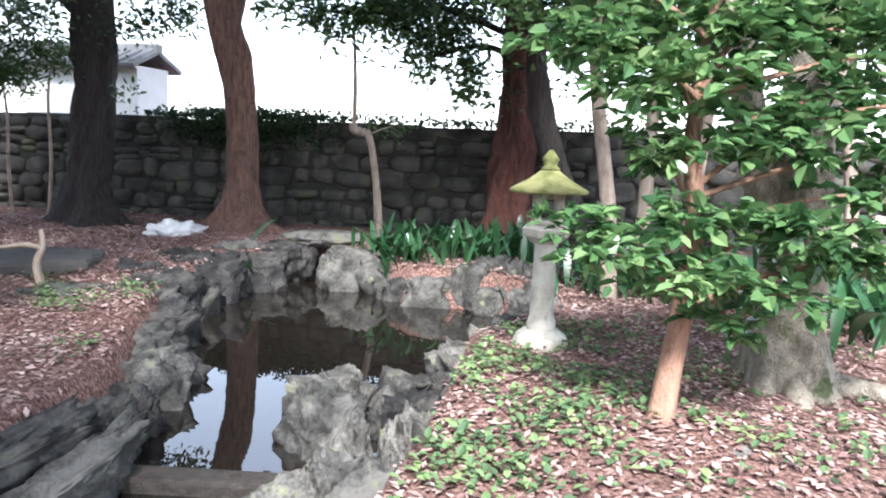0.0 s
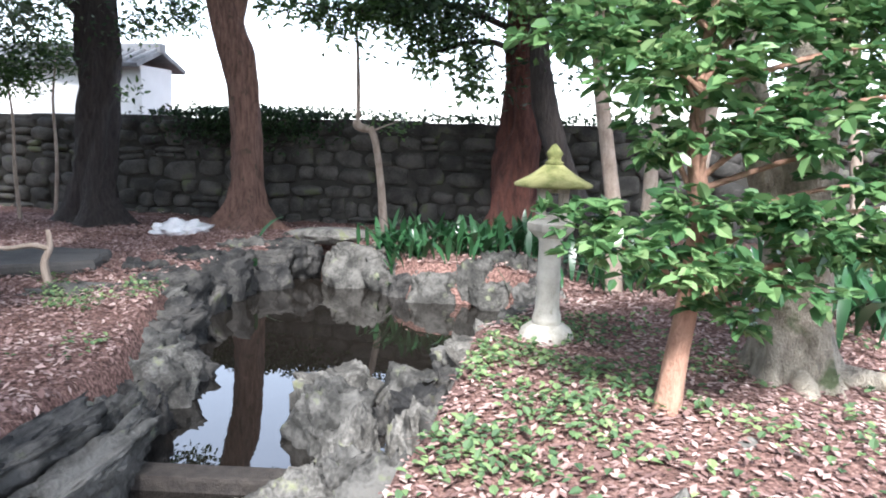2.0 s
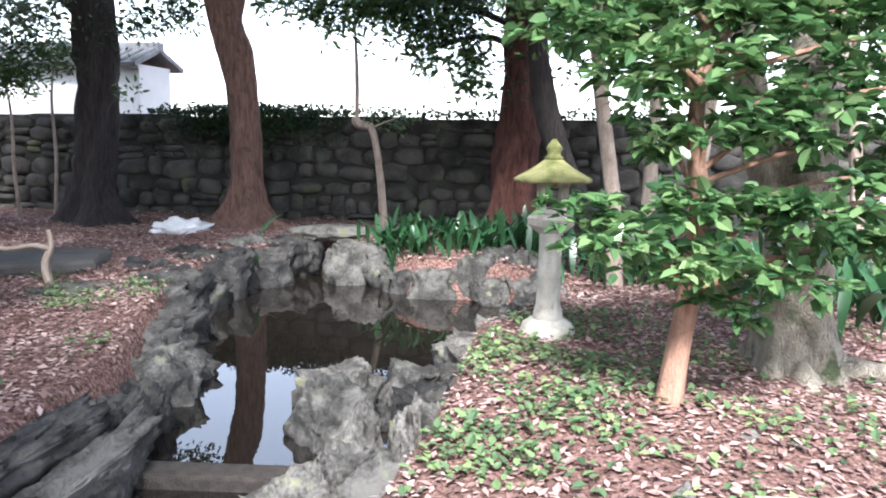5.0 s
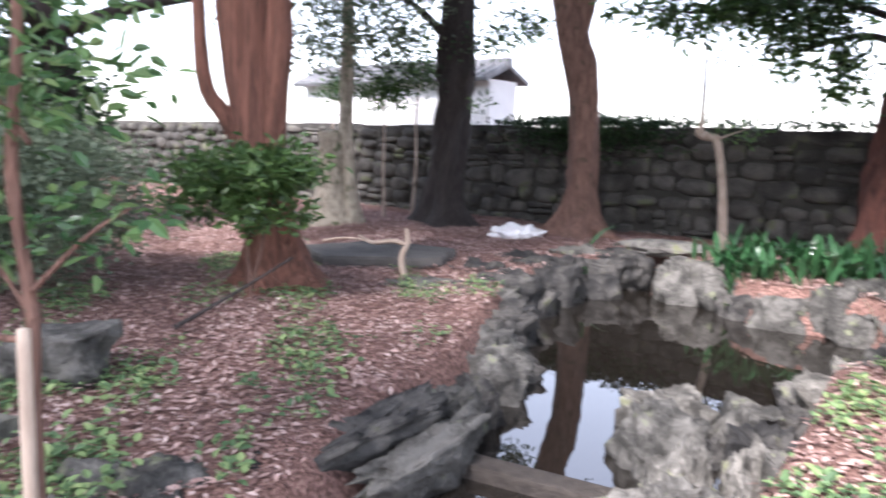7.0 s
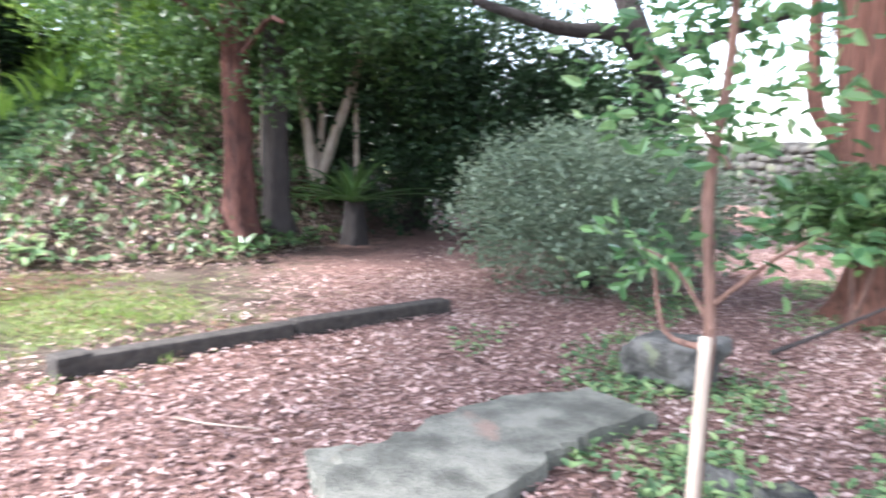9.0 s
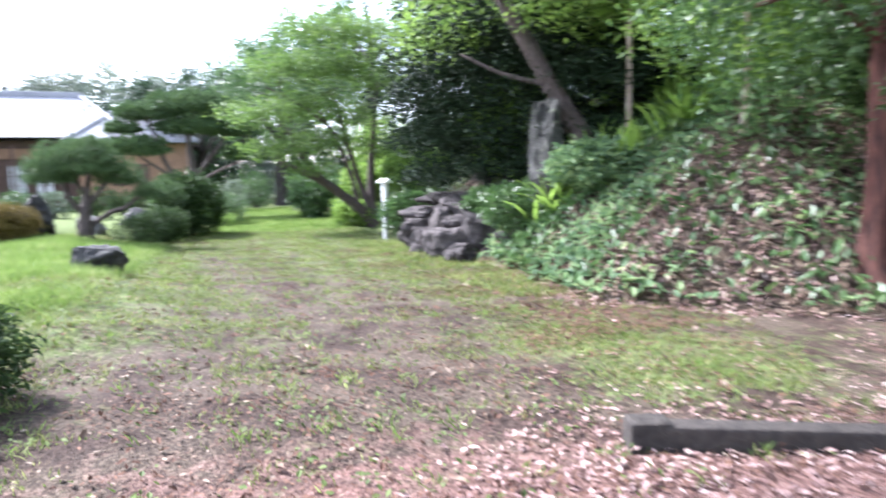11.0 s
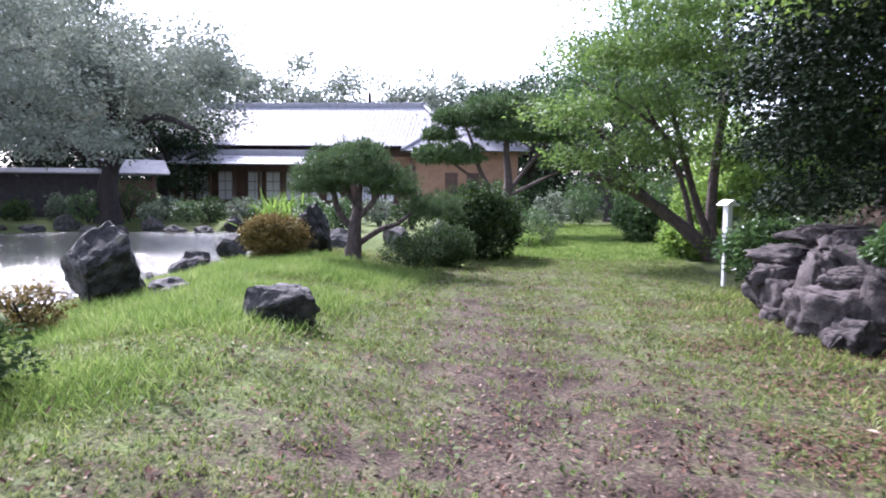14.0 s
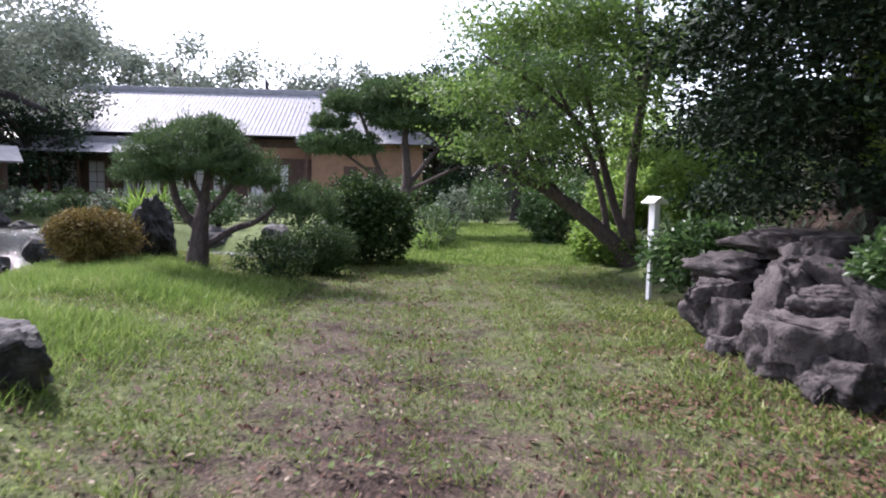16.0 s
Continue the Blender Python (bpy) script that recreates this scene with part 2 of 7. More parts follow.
POND = [(-1.85, 2.4), (-2.0, 3.2), (-2.02, 4.1), (-2.12, 4.9), (-2.38, 5.8), (-2.62, 6.8), (-2.74, 7.8), (-2.6, 8.6), (-2.35, 9.3), (-2.1, 9.7), (-2.15, 11.3), (-1.55, 11.3), (-1.42, 9.55), (-1.0, 9.25),
        (-0.4, 8.5), (0.6, 8.3), (0.92, 7.7), (0.82, 6.9), (0.42, 6.1), (0.14, 5.7), (0.02, 4.7), (-0.2, 3.6), (-0.5, 2.4), (-1.2, 1.6), (-1.7, 1.6)]
LAKE = [lawn(*p) for p in [(-6.0, 8), (-4.9, 11.5), (-4.2, 14.5), (-3.2, 18), (-2.4, 21), (-3.0, 25), (-4.5, 29), (-6.5, 32.5), (-13, 31.5), (-22, 28),
                           (-34, 24), (-40, 12), (-30, 5), (-14, 4)]]
INLET = [lawn(*p) for p in [(-2.7, 20.5), (0.2, 20.2), (2.4, 22.2), (2.6, 23.4), (0.5, 23.6), (-2.5, 24)]]
MOUND = [lawn(12.5, 44), lawn(8.8, 25), lawn(6.9, 16), lawn(5.9, 11.6), lawn(5.0, 8.9), (-9.9, -1.9), (-9.9, 0.8), (-11.8, 2.9), (-16, 5.6), (-24, 8), (-48, 12), lawn(46, 44)]


def inside(poly, x, y):
    """Signed distance to a polygon, positive inside."""
    x, y = np.asarray(x, float), np.asarray(y, float)
    best, odd = np.full(x.shape, 1e9), np.zeros(x.shape, bool)
    for (ax, ay), (bx, by) in zip(poly, poly[1:] + poly[:1]):
        ux, uy = bx - ax, by - ay
        k = np.clip(((x - ax) * ux + (y - ay) * uy) / (ux * ux + uy * uy), 0, 1)
        best = np.minimum(best, np.hypot(x - ax - k * ux, y - ay - k * uy))
        if uy:
            odd ^= ((ay > y) != (by > y)) & (x < ax + (y - ay) * ux / uy)
    return np.where(odd, best, -best)


def height(x, y):
    x, y = np.asarray(x, float), np.asarray(y, float)
    c, s = math.cos(TURN), math.sin(TURN)
    u, v = (x - LAWN_X) * c + (y - LAWN_Y) * s, -(x - LAWN_X) * s + (y - LAWN_Y) * c
    z = 0.03 * np.sin(x * 1.7 + 0.6 * y) * np.sin(y * 1.3) + 0.015 * np.sin(x * 4.1) * np.sin(y * 3.7 + x)
    z = z + 0.3 * np.exp(-((u + 1.35) / 1.45) ** 2) * np.clip((v - 4.5) / 3, 0, 1) * np.clip((19.5 - v) / 2.5, 0, 1)
    z = z + 0.10 * np.exp(-(((x - 1.4) / 1.6) ** 2 + ((y - 3.6) / 1.8) ** 2))
    m = inside(MOUND, x, y)
    z = z + np.where(m > 0, 4.6 * (1 - np.exp(-np.maximum(m, 0) / 4.2)) * (1 + 0.06 * np.sin(x * 1.1) * np.sin(y * 0.9)), 0)
    for poly, deep, soft in ((POND, 0.85, 0.3), (LAKE, 1.1, 0.9), (INLET, 0.9, 0.8)):
        d = inside(poly, x, y)
        k = np.clip((d + 0.5 * soft) / soft, 0, 1)
        z = z * (1 - k) - deep * k * k * (3 - 2 * k)
    return z


def ground_at(x, y):
    return float(height(np.array([x]), np.array([y]))[0])


# ---- mesh helpers ----
def linked(name, mesh, mat, parent=None, label=""):
    ob = new(name, mesh)
    if mat:
        mesh.materials.append(mat)
    if parent:
        ob.parent = parent
    if label:
        tagged(ob, label)
    return ob


def solid(name, V, F, mat, parent=None, label="", smooth=True):
    """A mesh object from numpy corners and faces of one size."""
    V, F = np.asarray(V, np.float32), np.asarray(F, np.int32)
    me = bpy.data.meshes.new(name)
    me.vertices.add(len(V))
    me.vertices.foreach_set("co", V.ravel())
    me.loops.add(F.size)
    me.loops.foreach_set("vertex_index", F.ravel())
    me.polygons.add(len(F))
    me.polygons.foreach_set("loop_start", np.arange(0, F.size, F.shape[1], dtype=np.int32))
    me.update(calc_edges=True)
    me.polygons.foreach_set("use_smooth", np.full(len(F), smooth))
    return linked(name, me, mat, parent, label)


def part(name, bm, mat, parent=None, label="", smooth=False):
    me = bpy.data.meshes.new(name)
    bm.to_mesh(me)
    bm.free()
    if smooth:
        me.polygons.foreach_set("use_smooth", np.full(len(me.polygons), True))
    return linked(name, me, mat, parent, label)


def thing(name, x, y, z, label, category, group="", rz=0, kind=""):
    ob = new(name)
    ob.matrix_world = pose(x, y, z, 0, 0, rz)
    return tagged(ob, label, category, group, kind)


def box(bm, sx, sy, sz, at=(0, 0, 0), bevel=0.0, rz=0.0, rx=0.0, ry=0.0):
    """A bevelled box added to bm, at is the middle of its underside."""
    out = bmesh.ops.create_cube(bm, size=1)
    vs = out["verts"]
    bmesh.ops.transform(bm, matrix=pose(at[0], at[1], at[2], rx, ry, rz) @ Matrix.Translation((0, 0, sz / 2)) @ Matrix.Diagonal((sx, sy, sz, 1)), verts=vs)
    if bevel:
        es = list({e for v in vs for e in v.link_edges})
        bmesh.ops.bevel(bm, geom=es, offset=bevel, segments=2, affect="EDGES", profile=0.6)


def tube(points, radii, sides=9, rough=0.06, flare=0.0, seed=0, cap=True):
    """Corners and quads of a tapering, uneven tube along points; flare spreads root ridges at its foot."""
    rng = np.random.default_rng(seed)
    P, R = np.array(points, float), np.array(radii, float)
    k = 4
    t = np.linspace(0, len(P) - 1, (len(P) - 1) * k + 1)
    i = np.minimum(t.astype(int), len(P) - 2)
    f = (t - i)[:, None]
    p0, p1, p2, p3 = P[np.maximum(i - 1, 0)], P[i], P[i + 1], P[np.minimum(i + 2, len(P) - 1)]
    C = 0.5 * (2 * p1 + (p2 - p0) * f + (2 * p0 - 5 * p1 + 4 * p2 - p3) * f ** 2 + (3 * p1 - p0 - 3 * p2 + p3) * f ** 3)
    r = np.interp(t, np.arange(len(P)), R)
    T = np.gradient(C, axis=0)
    T /= np.linalg.norm(T, axis=1)[:, None] + 1e-9
    ref = np.array([0.31, 0.95, 0.05])
    A = np.cross(T, ref)
    A /= np.linalg.norm(A, axis=1)[:, None] + 1e-9
    B = np.cross(T, A)
    a = np.linspace(0, 2 * np.pi, sides, endpoint=False)
    ph = rng.uniform(0, 6.28, 4)
    wob = 1 + rough * (np.sin(3 * a[None] + ph[0] + 1.1 * t[:, None]) + np.sin(5 * a[None] + ph[1] - 1.7 * t[:, None]) + rng.normal(0, 0.5, (len(t), sides)))
    if flare:
        low = np.exp(-(C[:, 2] - C[0, 2]) / 0.28)[:, None]
        wob = wob + flare * low * (0.55 + 0.9 * np.maximum(0, np.sin(5 * a[None] + ph[2])) + 0.5 * np.maximum(0, np.sin(3 * a[None] + ph[3])))
    V = C[:, None] + (r[:, None] * wob)[:, :, None] * (np.cos(a)[None, :, None] * A[:, None] + np.sin(a)[None, :, None] * B[:, None])
    V = V.reshape(-1, 3)
    n = len(t)
    q = np.arange(sides)
    F = np.concatenate([np.stack([j * sides + q, j * sides + (q + 1) % sides, (j + 1) * sides + (q + 1) % sides, (j + 1) * sides + q], 1) for j in range(n - 1)])
    if cap:
        V = np.concatenate([V, C[-1:] + T[-1:] * r[-1] * 0.3])
        top = len(V) - 1
        F = np.concatenate([F, np.stack([(n - 1) * sides + q, (n - 1) * sides + (q + 1) % sides, np.full(sides, top), np.full(sides, top)], 1)[:, [0, 1, 2, 2]]])
    return V, F


def quads(F):
    """Drop the doubled corner of the cap's triangles by splitting all into triangles."""
    tri = np.concatenate([F[:, [0, 1, 2]], F[F[:, 2] != F[:, 3]][:, [0, 2, 3]]])
    return tri


def tubes(name, runs, mat, parent=None, label="", sides=9, rough=0.06):
    """Several tubes joined into one part. runs: (points, radii[, flare])."""
    Vs, Fs, n = [], [], 0
    for i, run in enumerate(runs):
        V, F = tube(run[0], run[1], sides, rough, run[2] if len(run) > 2 else 0.0, i + len(name))
        Vs.append(V)
        Fs.append(quads(F) + n)
        n += len(V)
    return solid(name, np.concatenate(Vs), np.concatenate(Fs), mat, parent, label)


def blades(P, D, L, W, rng, fine=True, droop=0.15, up=0.5):
    """Leaves: at points P, along directions D, of length L and width W. Fine ones have six corners and a fold, plain ones four."""
    n = len(P)
    D = D / (np.linalg.norm(D, axis=1)[:, None] + 1e-9)
    N = rng.normal(0, 1, (n, 3)) * (1 - up) + np.array([0, 0, 1.0]) * up
    S = np.cross(D, N)
    S /= np.linalg.norm(S, axis=1)[:, None] + 1e-9
    N = np.cross(S, D)
    L, W = (np.broadcast_to(np.asarray(v, float), n)[:, None] for v in (L, W))
    if fine:
        fold = 0.16 * W
        V = np.stack([P, P + D * L * 0.3 + S * W * 0.45 + N * fold, P + D * L * 0.68 + S * W * 0.38 + N * (fold - droop * L * 0.4),
                      P + D * L - N * droop * L, P + D * L * 0.68 - S * W * 0.38 + N * (fold - droop * L * 0.4), P + D * L * 0.3 - S * W * 0.45 + N * fold], 1)
        F = np.array([[0, 1, 2, 3], [0, 3, 4, 5]])
        k = 6
    else:
        V = np.stack([P, P + D * L * 0.5 + S * W * 0.5, P + D * L - N * droop * L, P + D * L * 0.5 - S * W * 0.5], 1)
        F = np.array([[0, 1, 2, 3]])
        k = 4
    return V.reshape(-1, 3), (np.arange(n)[:, None, None] * k + F[None]).reshape(-1, 4)


def clumped(blobs, count, rng, per=9, spread=0.09, shell=0.45):
    """Twig by twig: points in and near the skin of ellipsoids ((centre), (radii)), in little bunches, with the way out from the middle."""
    vol = np.array([r[0] * r[1] * r[2] for _, r in blobs]) ** 0.72
    which = rng.choice(len(blobs), max(1, count // per), p=vol / vol.sum())
    C, R = np.array([b[0] for b in blobs], float)[which], np.array([b[1] for b in blobs], float)[which]
    u = rng.normal(0, 1, (len(which), 3))
    u /= np.linalg.norm(u, axis=1)[:, None]
    k = rng.uniform(0, 1, len(which)) ** shell * (1 + rng.normal(0, 0.08, len(which)))
    twig = C + u * R * k[:, None]
    P = np.repeat(twig, per, 0) + rng.normal(0, 1, (len(twig) * per, 3)) * spread
    out = np.repeat(u * R, per, 0)
    out = out / (np.linalg.norm(out, axis=1)[:, None] + 1e-9)
    return P, out


def crown(name, blobs, count, mat, parent, leaf=(0.09, 0.04), seed=0, fine=False, per=9, spread=0.1, shell=0.45, hang=0.0, up=0.5, wild=0.9, label=""):
    rng = np.random.default_rng(seed + 11)
    P, out = clumped(blobs, count, rng, per, spread, shell)
    D = out * 0.6 + rng.normal(0, 1, P.shape) * wild * np.array([1, 1, 0.6]) - np.array([0, 0, hang])
    L = leaf[0] * rng.uniform(0.65, 1.25, len(P))
    V, F = blades(P, D, L, L * leaf[1] / leaf[0], rng, fine, 0.12, up)
    return solid(name, V, F, mat, parent, label, smooth=False)


def rock_mesh(name, size, seed, sub=3, rugged=0.32, flat=0.0, blocky=1.0):
    """A weathered boulder: a ball cut by a few planes, then broken up by noise at three sizes; its foot is at z = 0."""
    rng = random.Random(seed)
    bm = bmesh.new()
    bmesh.ops.create_icosphere(bm, subdivisions=sub, radius=1)
    cuts = [(Vector((rng.uniform(-1, 1), rng.uniform(-1, 1), rng.uniform(-0.6, 1))).normalized(), rng.uniform(0.55, 0.85)) for _ in range(9)]
    if flat:
        cuts.append((Vector((0, 0, 1)), flat))
    shift = Vector((rng.uniform(-50, 50), rng.uniform(-50, 50), rng.uniform(-50, 50)))
    for v in bm.verts:
        p = Vector([math.copysign(abs(c) ** blocky, c) for c in v.co])
        for nrm, d in cuts:
            over = p.dot(nrm) - d
            if over > 0:
                p -= nrm * over * 0.92
        w = p + shift
        k = 1 + rugged * (0.7 * noise.noise(w * 1.6) + 0.55 * noise.noise(w * 3.7) - 0.5 * (0.35 - abs(noise.noise(w * 5.5))) + 0.4 * abs(noise.noise(w * 9.5)) + 0.2 * noise.noise(w * 19) + (0.16 * abs(noise.noise(w * 31)) if sub > 4 else 0))
        v.co = Vector((p.x * k * size[0] / 1.95, p.y * k * size[1] / 1.95, p.z * k * size[2] / 1.95))
    low = min(v.co.z for v in bm.verts)
    top = max(v.co.z for v in bm.verts)
    for v in bm.verts:
        v.co.z = (v.co.z - low) * size[2] / (top - low)
    me = bpy.data.meshes.new(name)
    bm.to_mesh(me)
    bm.free()
    me.polygons.foreach_set("use_smooth", np.full(len(me.polygons), sub > 4))
    return me


def rock(name, x, y, z, size, mat, label, seed, rz=0, sub=3, rugged=0.32, flat=0.0, group="", rx=0, ry=0, blocky=1.0):
    ob = new(name, rock_mesh(name, size, seed, sub, rugged, flat, blocky=blocky))
    ob.data.materials.append(mat)
    ob.matrix_world = pose(x, y, z, rx, ry, rz)
    return tagged(ob, label, "rock", group)


# ---- the ground: one sheet ----
def steps(lo, hi, fine, ends):
    mid = np.arange(lo, hi, fine)
    grow = 1.35 ** np.arange(1, 40) * fine
    far = np.cumsum(grow)
    far = far[far < ends]
    return np.concatenate([lo - far[::-1], mid, hi + far])


def build_ground():
    gx, gy = steps(-20, 5, 0.09, 1500), steps(-14, 14, 0.09, 1500)
    X, Y = np.meshgrid(gx, gy)
    Z = height(X, Y)
    rng = np.random.default_rng(3)
    near = (X > -20) & (X < 5) & (Y > -14) & (Y < 14)
    Z = Z + near * rng.normal(0, 0.006, Z.shape)
    nx, ny = len(gx), len(gy)
    i, j = np.meshgrid(np.arange(nx - 1), np.arange(ny - 1))
    a = (j * nx + i).ravel()
    F = np.stack([a, a + 1, a + nx + 1, a + nx], 1)
    ob = solid("ground", np.stack([X, Y, Z], -1).reshape(-1, 3), F, None)
    tagged(ob, "garden ground of leaf litter, bare soil and grass", "ground", kind="structure")
    for name, values in (("grass", grassy(X, Y)), ("litter", littered(X, Y))):
        at = ob.data.attributes.new(name, "FLOAT", "POINT")
        at.data.foreach_set("value", values.astype(np.float32).ravel())
    m = bpy.data.materials.new("ground_soil")
    m.use_nodes = True
    n, l = m.node_tree.nodes, m.node_tree.links
    geo = n.new("ShaderNodeNewGeometry")

    def tex(scale, detail=8):
        t = n.new("ShaderNodeTexNoise")
        t.inputs["Scale"].default_value, t.inputs["Detail"].default_value = scale, detail
        l.new(geo.outputs["Position"], t.inputs["Vector"])
        return t

    def ramp(source, colours):
        r = n.new("ShaderNodeValToRGB")
        while len(r.color_ramp.elements) < len(colours):
            r.color_ramp.elements.new(0.5)
        for k, c in enumerate(colours):
            r.color_ramp.elements[k].position, r.color_ramp.elements[k].color = 0.32 + 0.36 * k / (len(colours) - 1), (*c, 1)
        l.new(source.outputs["Fac"], r.inputs[0])
        return r

    def mask(attr, source, width):
        t = n.new("ShaderNodeAttribute")
        t.attribute_name = attr
        s = n.new("ShaderNodeMath")
        s.operation = "ADD"
        l.new(t.outputs["Fac"], s.inputs[0])
        l.new(source.outputs["Fac"], s.inputs[1])
        r = n.new("ShaderNodeMapRange")
        r.inputs["From Min"].default_value, r.inputs["From Max"].default_value = 1.0 - width, 1.0 + width
        l.new(s.outputs[0], r.inputs["Value"])
        return r

    def mixed(fac, one, two):
        x = n.new("ShaderNodeMix")
        x.data_type = "RGBA"
        l.new(fac.outputs[0], x.inputs["Factor"])
        l.new(one, x.inputs["A"])
        l.new(two, x.inputs["B"])
        return x.outputs["Result"]
    fine = tex(38)
    pale = ramp(fine, [(0.03, 0.022, 0.016), (0.075, 0.056, 0.041), (0.15, 0.117, 0.088)])
    damp = ramp(fine, [(0.016, 0.01, 0.008), (0.04, 0.026, 0.02), (0.085, 0.058, 0.045)])
    patch = n.new("ShaderNodeMapRange")
    patch.inputs["From Min"].default_value, patch.inputs["From Max"].default_value = 0.44, 0.58
    l.new(tex(1.7, 10).outputs["Fac"], patch.inputs["Value"])
    lit = ramp(fine, [(0.05, 0.028, 0.023), (0.16, 0.09, 0.075), (0.3, 0.19, 0.16)])
    grass = ramp(fine, [(0.045, 0.065, 0.02), (0.1, 0.135, 0.04), (0.18, 0.21, 0.08)])
    c = mixed(patch, pale.outputs[0], damp.outputs[0])
    c = mixed(mask("litter", tex(5), 0.2), c, lit.outputs[0])
    c = mixed(mask("grass", tex(7), 0.22), c, grass.outputs[0])
    b = n["Principled BSDF"]
    l.new(c, b.inputs["Base Color"])
    b.inputs["Roughness"].default_value, b.inputs["Specular IOR Level"].default_value = 0.95, 0.2
    lift = n.new("ShaderNodeBump")
    lift.inputs["Strength"].default_value, lift.inputs["Distance"].default_value = 0.8, 0.03
    l.new(tex(60).outputs["Fac"], lift.inputs["Height"])
    l.new(lift.outputs[0], b.inputs["Normal"])
    ob.data.materials.append(m)
    return ob


def in_lawn(x, y):
    c, s = math.cos(TURN), math.sin(TURN)
    return (x - LAWN_X) * c + (y - LAWN_Y) * s, -(x - LAWN_X) * s + (y - LAWN_Y) * c


def grassy(x, y):
    """0 bare to 1 thick grass."""
    u, v = in_lawn(x, y)
    out = 0.12 + np.clip((v - 2.0) / 8, 0, 1) * 0.36 + 0.09 * np.sin(1.9 * x + 0.7 * y) * np.sin(2.3 * y) + 0.07 * np.sin(4.3 * x - 1.0) * np.sin(3.9 * y + x)
    bank = np.exp(-((u + 1.9) / 1.5) ** 2) * np.clip((v - 4) / 3, 0, 1)
    verge = np.exp(-((u - 4.6) / 1.1) ** 2) * np.clip((v - 2) / 4, 0, 1)
    far = np.clip((v - 15) / 4, 0, 1) * 0.5
    worn = np.exp(-((u - 0.9 - 0.03 * v) / 0.55) ** 2) * np.clip((14 - v) / 3, 0, 1) * 0.22
    strip = np.exp(-((x + 7.6) / 1.2) ** 2 - ((y + 1.0) / 2.0) ** 2) * 0.45
    wild = np.clip(inside(MOUND, x, y) / 0.8, 0, 1)
    wood = np.clip(inside(WOODS, x, y) / 1.0 + 0.3, 0, 1)
    return np.clip(out + 0.5 * bank + 0.1 * verge + far - worn, 0, 1) * (1 - wild) * (1 - wood) + strip * (1 - wild)


def littered(x, y):
    """How thickly fallen leaves lie."""
    u, v = in_lawn(x, y)
    return np.clip(1.0 - np.clip((v + 0.2) / 3, 0, 1) * 0.8 - np.exp(-((x + 7.4) / 1.5) ** 2 - ((y + 1.2) / 2.4) ** 2) * 0.7, 0.05, 1)


WOODS = [(-26, 17), (6, 11.5), (40, 8), (40, -8), (2, -6), (-2.0, -2.2), (-4.6, -0.9), (-5.6, -0.6), (-7.6, 3.5), (-9.5, 3), (-14, 6)]
build_ground()


def pool(name, poly, z, mat, label):
    bm = bmesh.new()
    mx, my = sum(p[0] for p in poly) / len(poly), sum(p[1] for p in poly) / len(poly)
    vs = []
    for x, y in poly:
        d = math.hypot(x - mx, y - my)
        vs.append(bm.verts.new((x + (x - mx) / d * 0.25, y + (y - my) / d * 0.25, z)))
    bm.faces.new(vs)
    bmesh.ops.triangulate(bm, faces=bm.faces[:])
    bmesh.ops.recalc_face_normals(bm, faces=bm.faces[:])
    for f in bm.faces:
        if f.normal.z < 0:
            f.normal_flip()
    ob = part(name, bm, mat)
    return tagged(ob, label, "water", kind="structure")


pool("water", POND, -0.42, WATER, "dark still water of the small garden pond")
pool("water_lake", LAKE, -0.34, WATER_BIG, "rippled pale water of the large pond")
pool("water_inlet", INLET, -0.345, WATER_BIG, "narrow inlet of the large pond")


# ---- small pond garden ----
WALL_A, WALL_B = (-26.0, 17.4), (13.0, 9.6)      # foot line of the stone wall
WALL_YAW = math.degrees(math.atan2(WALL_B[1] - WALL_A[1], WALL_B[0] - WALL_A[0]))
WALL_LEN, WALL_H = math.hypot(WALL_B[0] - WALL_A[0], WALL_B[1] - WALL_A[1]), 1.72


def stone_variants(count=14):
    """Unit field stones: uneven rounded faces turned to -y, 1 wide and 1 high."""
    out = []
    for k in range(count):
        rng = random.Random(k * 7 + 1)
        sides = 9
        ring = []
        for i in range(sides):
            a = 2 * math.pi * (i + rng.uniform(-0.2, 0.2)) / sides
            s = 1 / max(abs(math.cos(a)), abs(math.sin(a))) ** rng.uniform(0.7, 0.95)
            ring.append((0.47 * s * math.cos(a) * rng.uniform(0.9, 1.04), 0.47 * s * math.sin(a) * rng.uniform(0.9, 1.04)))
        V, F = [], []
        for shrink, depth in ((1.0, 0.0), (0.96, -0.45), (0.7, -0.85)):
            V += [(x * shrink, depth + rng.uniform(-0.1, 0.1) * (depth < 0), y * shrink) for x, y in ring]
        V.append((rng.uniform(-0.1, 0.1), -0.98, rng.uniform(-0.1, 0.1)))
        for r in range(2):
            for i in range(sides):
                F.append((r * sides + i, r * sides + (i + 1) % sides, (r + 1) * sides + (i + 1) % sides, (r + 1) * sides + i))
        F += [(2 * sides + i, 2 * sides + (i + 1) % sides, 3 * sides) for i in range(sides)]
        me = bpy.data.meshes.new("stone")
        me.from_pydata(V, [], F)
        me.materials.append(WALL_STONE)
        me.polygons.foreach_set("use_smooth", np.full(len(me.polygons), True))
        out.append((me, np.array(V), F))
    return out


